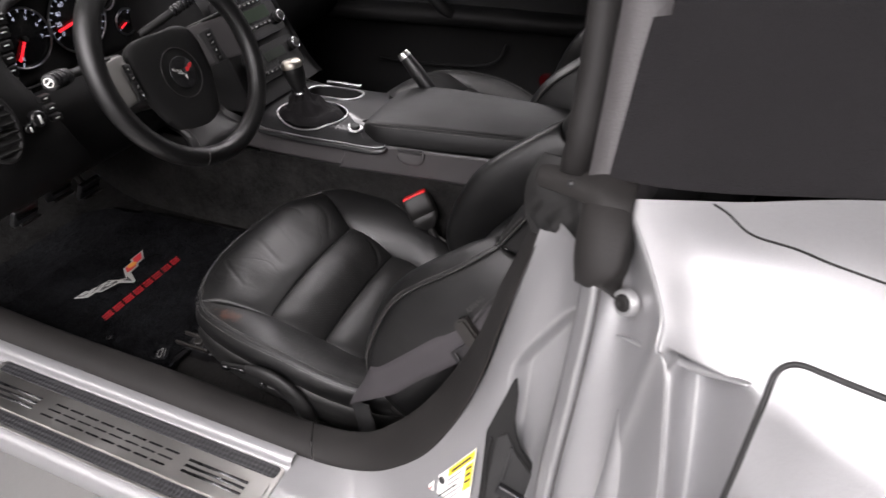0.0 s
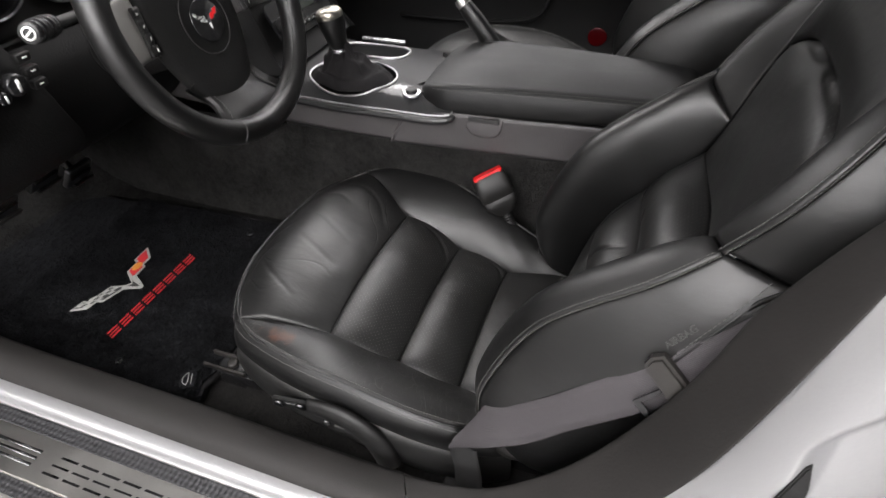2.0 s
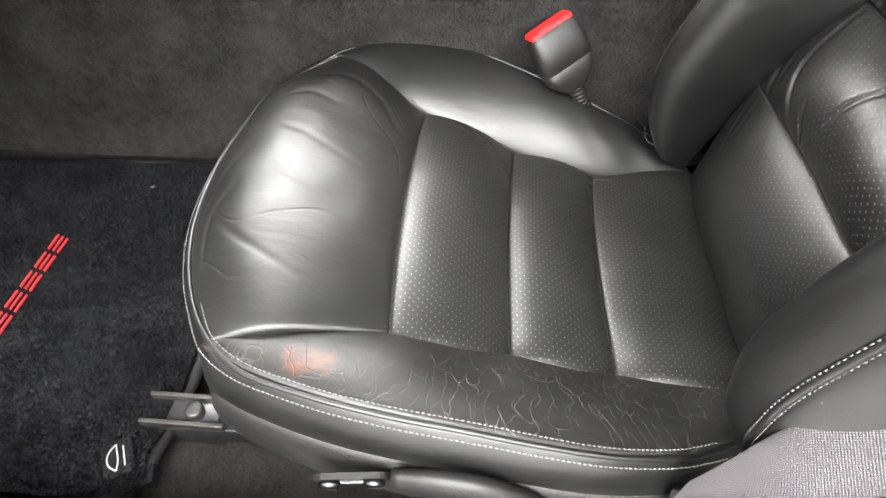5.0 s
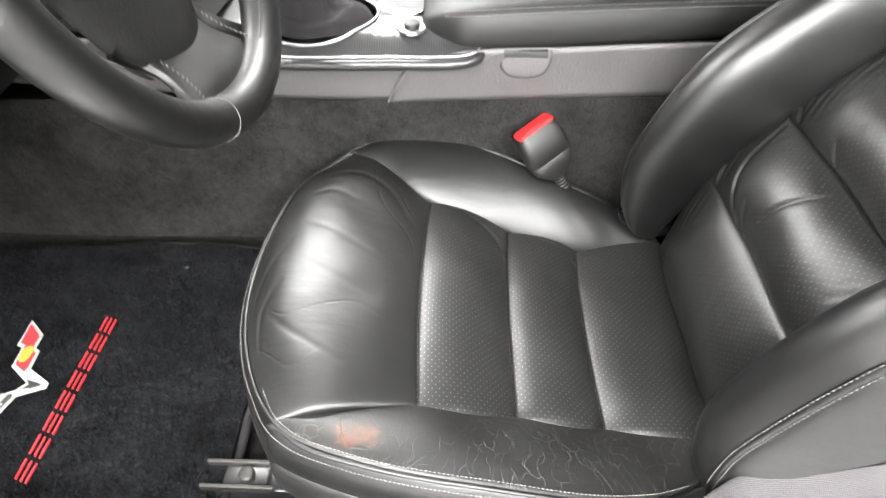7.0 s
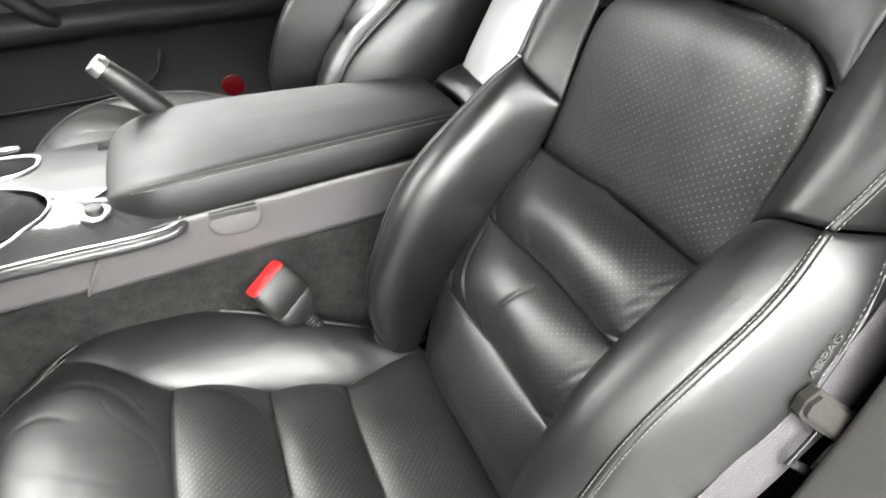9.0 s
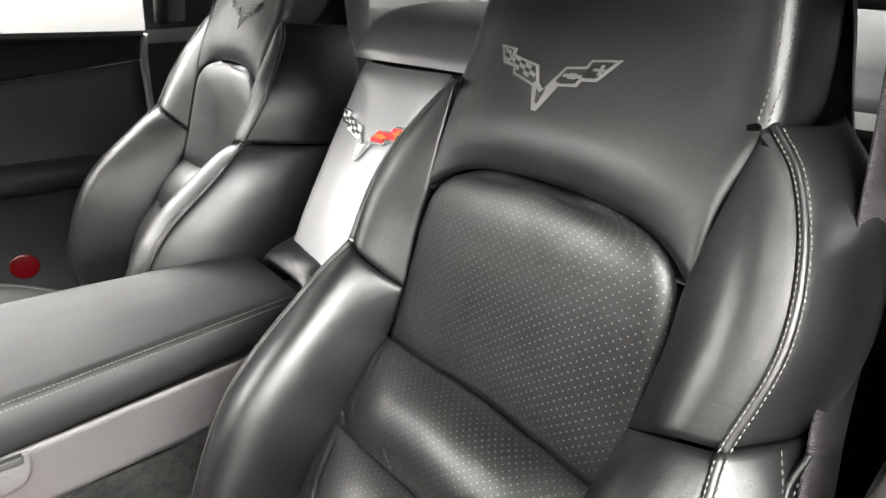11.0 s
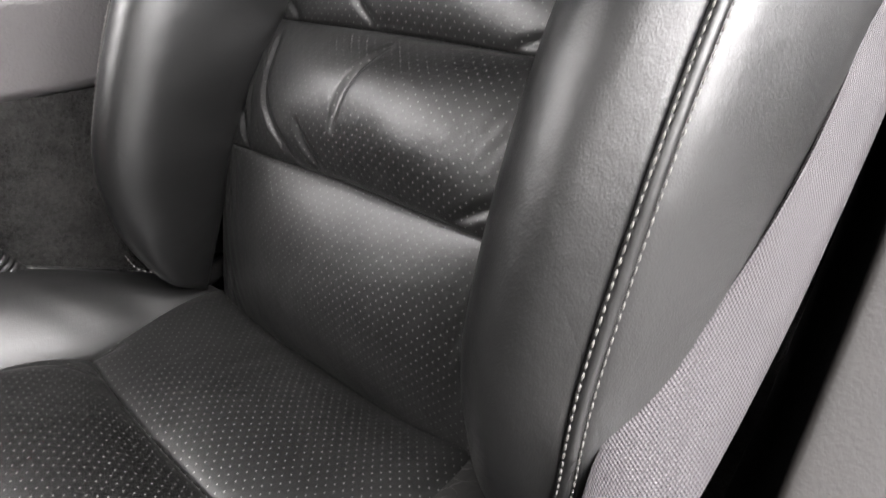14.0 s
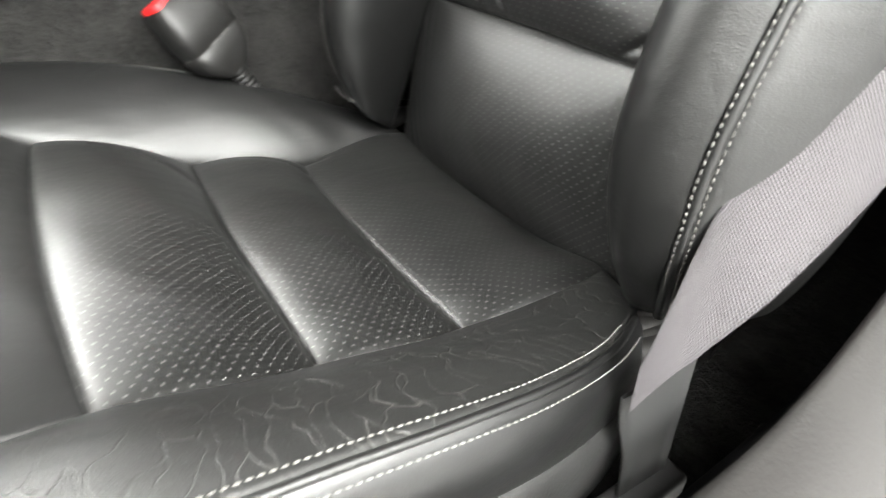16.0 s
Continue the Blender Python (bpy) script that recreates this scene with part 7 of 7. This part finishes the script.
# switches and lever on the driver's seat trim
ctl = driver
pm = frame_of((-0.572, 0.4745, 0.443), (1, 0.10, 0.02), (0.0, -0.25, 1.0))
outline_plate("switch_plate", rounded(0.052, 0.021, 0.009), 0.004, pm, PLASTIC, ctl, "small black switch plate", bevel=0.001)
for u in (-0.015, 0.015):
    disc("seat_switch", 0.0078, 0.006, pm @ pose(u, 0, 0.003), TONGUE, ctl, "dark metal seat switch", bevel=0.0025, sides=20)
block("switch_bar", 0.022, 0.004, 0.004, pm @ pose(0, 0, 0.004), TONGUE, ctl, bevel=0.001)
tube("recline_lever", [(-0.542, 0.470, 0.452), (-0.515, 0.468, 0.455), (-0.488, 0.467, 0.452), (-0.464, 0.467, 0.436), (-0.447, 0.467, 0.412), (-0.437, 0.468, 0.378)], (0.012, 0.0155, 0.0165, 0.0175, 0.018, 0.017), PLASTIC, ctl, "dark plastic recline lever", sides=16, n=30, squash=0.55, up=(0, 1, 0))
block("seat_switch", 0.022, 0.006, 0.012, pose(-0.500, 0.472, 0.419, 10, 4, 4), PLASTIC, ctl, "black toggle switch", bevel=0.002)
block("seat_switch", 0.007, 0.006, 0.012, pose(-0.523, 0.473, 0.421, 10, 4, 4), GLOSS, ctl, bevel=0.002)
# raised word on the side bolster
WORD = material("grey raised print", (0.034, 0.033, 0.032), 0.6)
cu = bpy.data.curves.new("airbag_word", "FONT")
cu.body, cu.size, cu.extrude, cu.align_x, cu.align_y = "AIRBAG", 0.0088, 0.0004, "CENTER", "CENTER"
tmp = bpy.data.objects.new("airbag_word", cu)
scene.collection.objects.link(tmp)
bpy.context.view_layer.update()
me = bpy.data.meshes.new_from_object(tmp.evaluated_get(bpy.context.evaluated_depsgraph_get()))
bpy.data.objects.remove(tmp)

side = [BVHTree.FromPolygons([v.co[:] for v in ob.data.vertices], [p.vertices[:] for p in ob.data.polygons]) for ob in driver.children if ob.name.startswith("side_panel")]


def on_side(x, z, out):
    """The spot of the bolster's outer face at x and z, moved out."""
    hits = [t.ray_cast(Vector((x, 0.2, z)), Vector((0, 1, 0)), 0.4)[0] for t in side]
    ys = [h.y for h in hits if h is not None]
    return Vector((x, (min(ys) if ys else 0.475) - out, z))


me.transform(frame_of(on_side(-0.1565, 0.7205, 0.0012), on_side(-0.148, 0.732, 0) - on_side(-0.165, 0.709, 0), on_side(-0.162, 0.724, 0) - on_side(-0.151, 0.717, 0)))
OUTER = [(-0.180, 0.655), (-0.166, 0.678), (-0.154, 0.699), (-0.142, 0.720), (-0.129, 0.740), (-0.114, 0.760), (-0.100, 0.778)]
for k in (-0.0042, 0.0042):
    stitches("stitching", [on_side(x + k * 0.86, z - k * 0.5, 0.0003).to_tuple() for x, z in OUTER], 0.0046, THREAD_DARK, driver, 0.0005, up=(0, -1, 0.2))
tube("piping", [on_side(x, z, -0.0008).to_tuple() for x, z in OUTER], 0.0019, SMOOTH, driver, sides=6, n=70)

link_mesh("airbag_word", me, WORD, driver, "raised grey lettering", smooth=False)
settle(driver)

for ob_ in [o for o in scene.objects if o.type == "EMPTY" and o.children and o != passenger]:
    settle(ob_)

# small pieces belong to the part that they sit on
SITS_ON = {
    "stitching": ("cushion_bolster", "back_bolster", "shoulder", "front_pad", "lid", "rim", "lower_spoke", "grip", "side_panel"),
    "piping": ("cushion_side", "back_bolster", "shoulder"),
    "emblem_rim": ("head_restraint", "painted_panel", "hub_pad", "mat_base"),
    "emblem_flag": ("head_restraint", "painted_panel", "hub_pad", "mat_base"),
    "emblem_tail": ("head_restraint", "painted_panel", "hub_pad", "mat_base"),
    "emblem_check": ("head_restraint", "painted_panel", "hub_pad", "mat_base"),
    "emblem_disc": ("hub_pad", "mat_base"), "emblem_groove": ("hub_pad",),
    "red_bar": ("mat_base",), "mat_stud": ("mat_base",), "print_bar": ("label_sheet", "mat_tag"), "label_band": ("label_sheet",),
    "engraved_bar": ("metal_band",), "engraved_line": ("metal_band",),
    "runner_lip": ("seat_runner",), "runner_bolt": ("seat_runner",), "runner_foot": ("seat_runner",),
    "release_button": ("buckle_body",), "button_slot": ("buckle_body",), "buckle_line": ("buckle_body",),
    "button_pod": ("spoke",), "wheel_button": ("spoke",), "button_mark": ("spoke",), "spoke_edge": ("spoke",), "rim_joint": ("rim",),
    "dial_tick": ("dial_face",), "dial_digit": ("dial_face",), "dial_rim": ("dial_face",), "needle": ("dial_face",), "needle_hub": ("dial_face",),
    "vent_slat": ("vent_ring",), "vent_tab": ("vent_ring",), "vent_well": ("vent_ring",), "knob_mark": ("lamp_knob", "dimmer_knob"), "key_mark": ("dash_key", "side_key", "stack_key"),
    "radio_screen": ("radio_face",), "heater_screen": ("heater_face",), "knob_rim": ("stack_knob",),
    "catch_slot": ("lid_catch",), "cup_insert": ("cup_well",), "button": ("button_bezel",), "pattern_line": ("cap",),
    "latch_claw": ("latch_pocket",), "latch_slot": ("latch_pocket",), "latch_rib": ("latch_pocket",), "print_ring": ("label_sheet",), "latch_body": ("latch_pocket",), "flap_gap": ("fuel_flap",), "flange_sealant": ("jamb_flange",), "striker_bolt": ("bolt_seat",),
    "tongue": ("latch_plate",), "plate_slot": ("latch_plate",), "airbag_word": ("side_panel",), "switch_bar": ("switch_plate",), "cap_mark": ("end_cap",), "stud": ("pad",),
}


def base_name(ob):
    return ob.name.split(".")[0]


def middle(ob):
    co = np.empty(len(ob.data.vertices) * 3)
    ob.data.vertices.foreach_get("co", co)
    return co.reshape(-1, 3)


for root_ in [o for o in scene.objects if o.type == "EMPTY"]:
    kids = list(root_.children)
    clouds = {k: middle(k)[::7] for k in kids if k.type == "MESH"}
    for kid in kids:
        hosts = [h for h in kids if base_name(h) in SITS_ON.get(base_name(kid), ()) and h != kid]
        if hosts:
            spot = middle(kid).mean(axis=0)
            host = min(hosts, key=lambda h: float(np.min(np.linalg.norm(clouds[h] - spot, axis=1))))
            kid.parent = host
            kid.matrix_parent_inverse = Matrix.Identity(4)
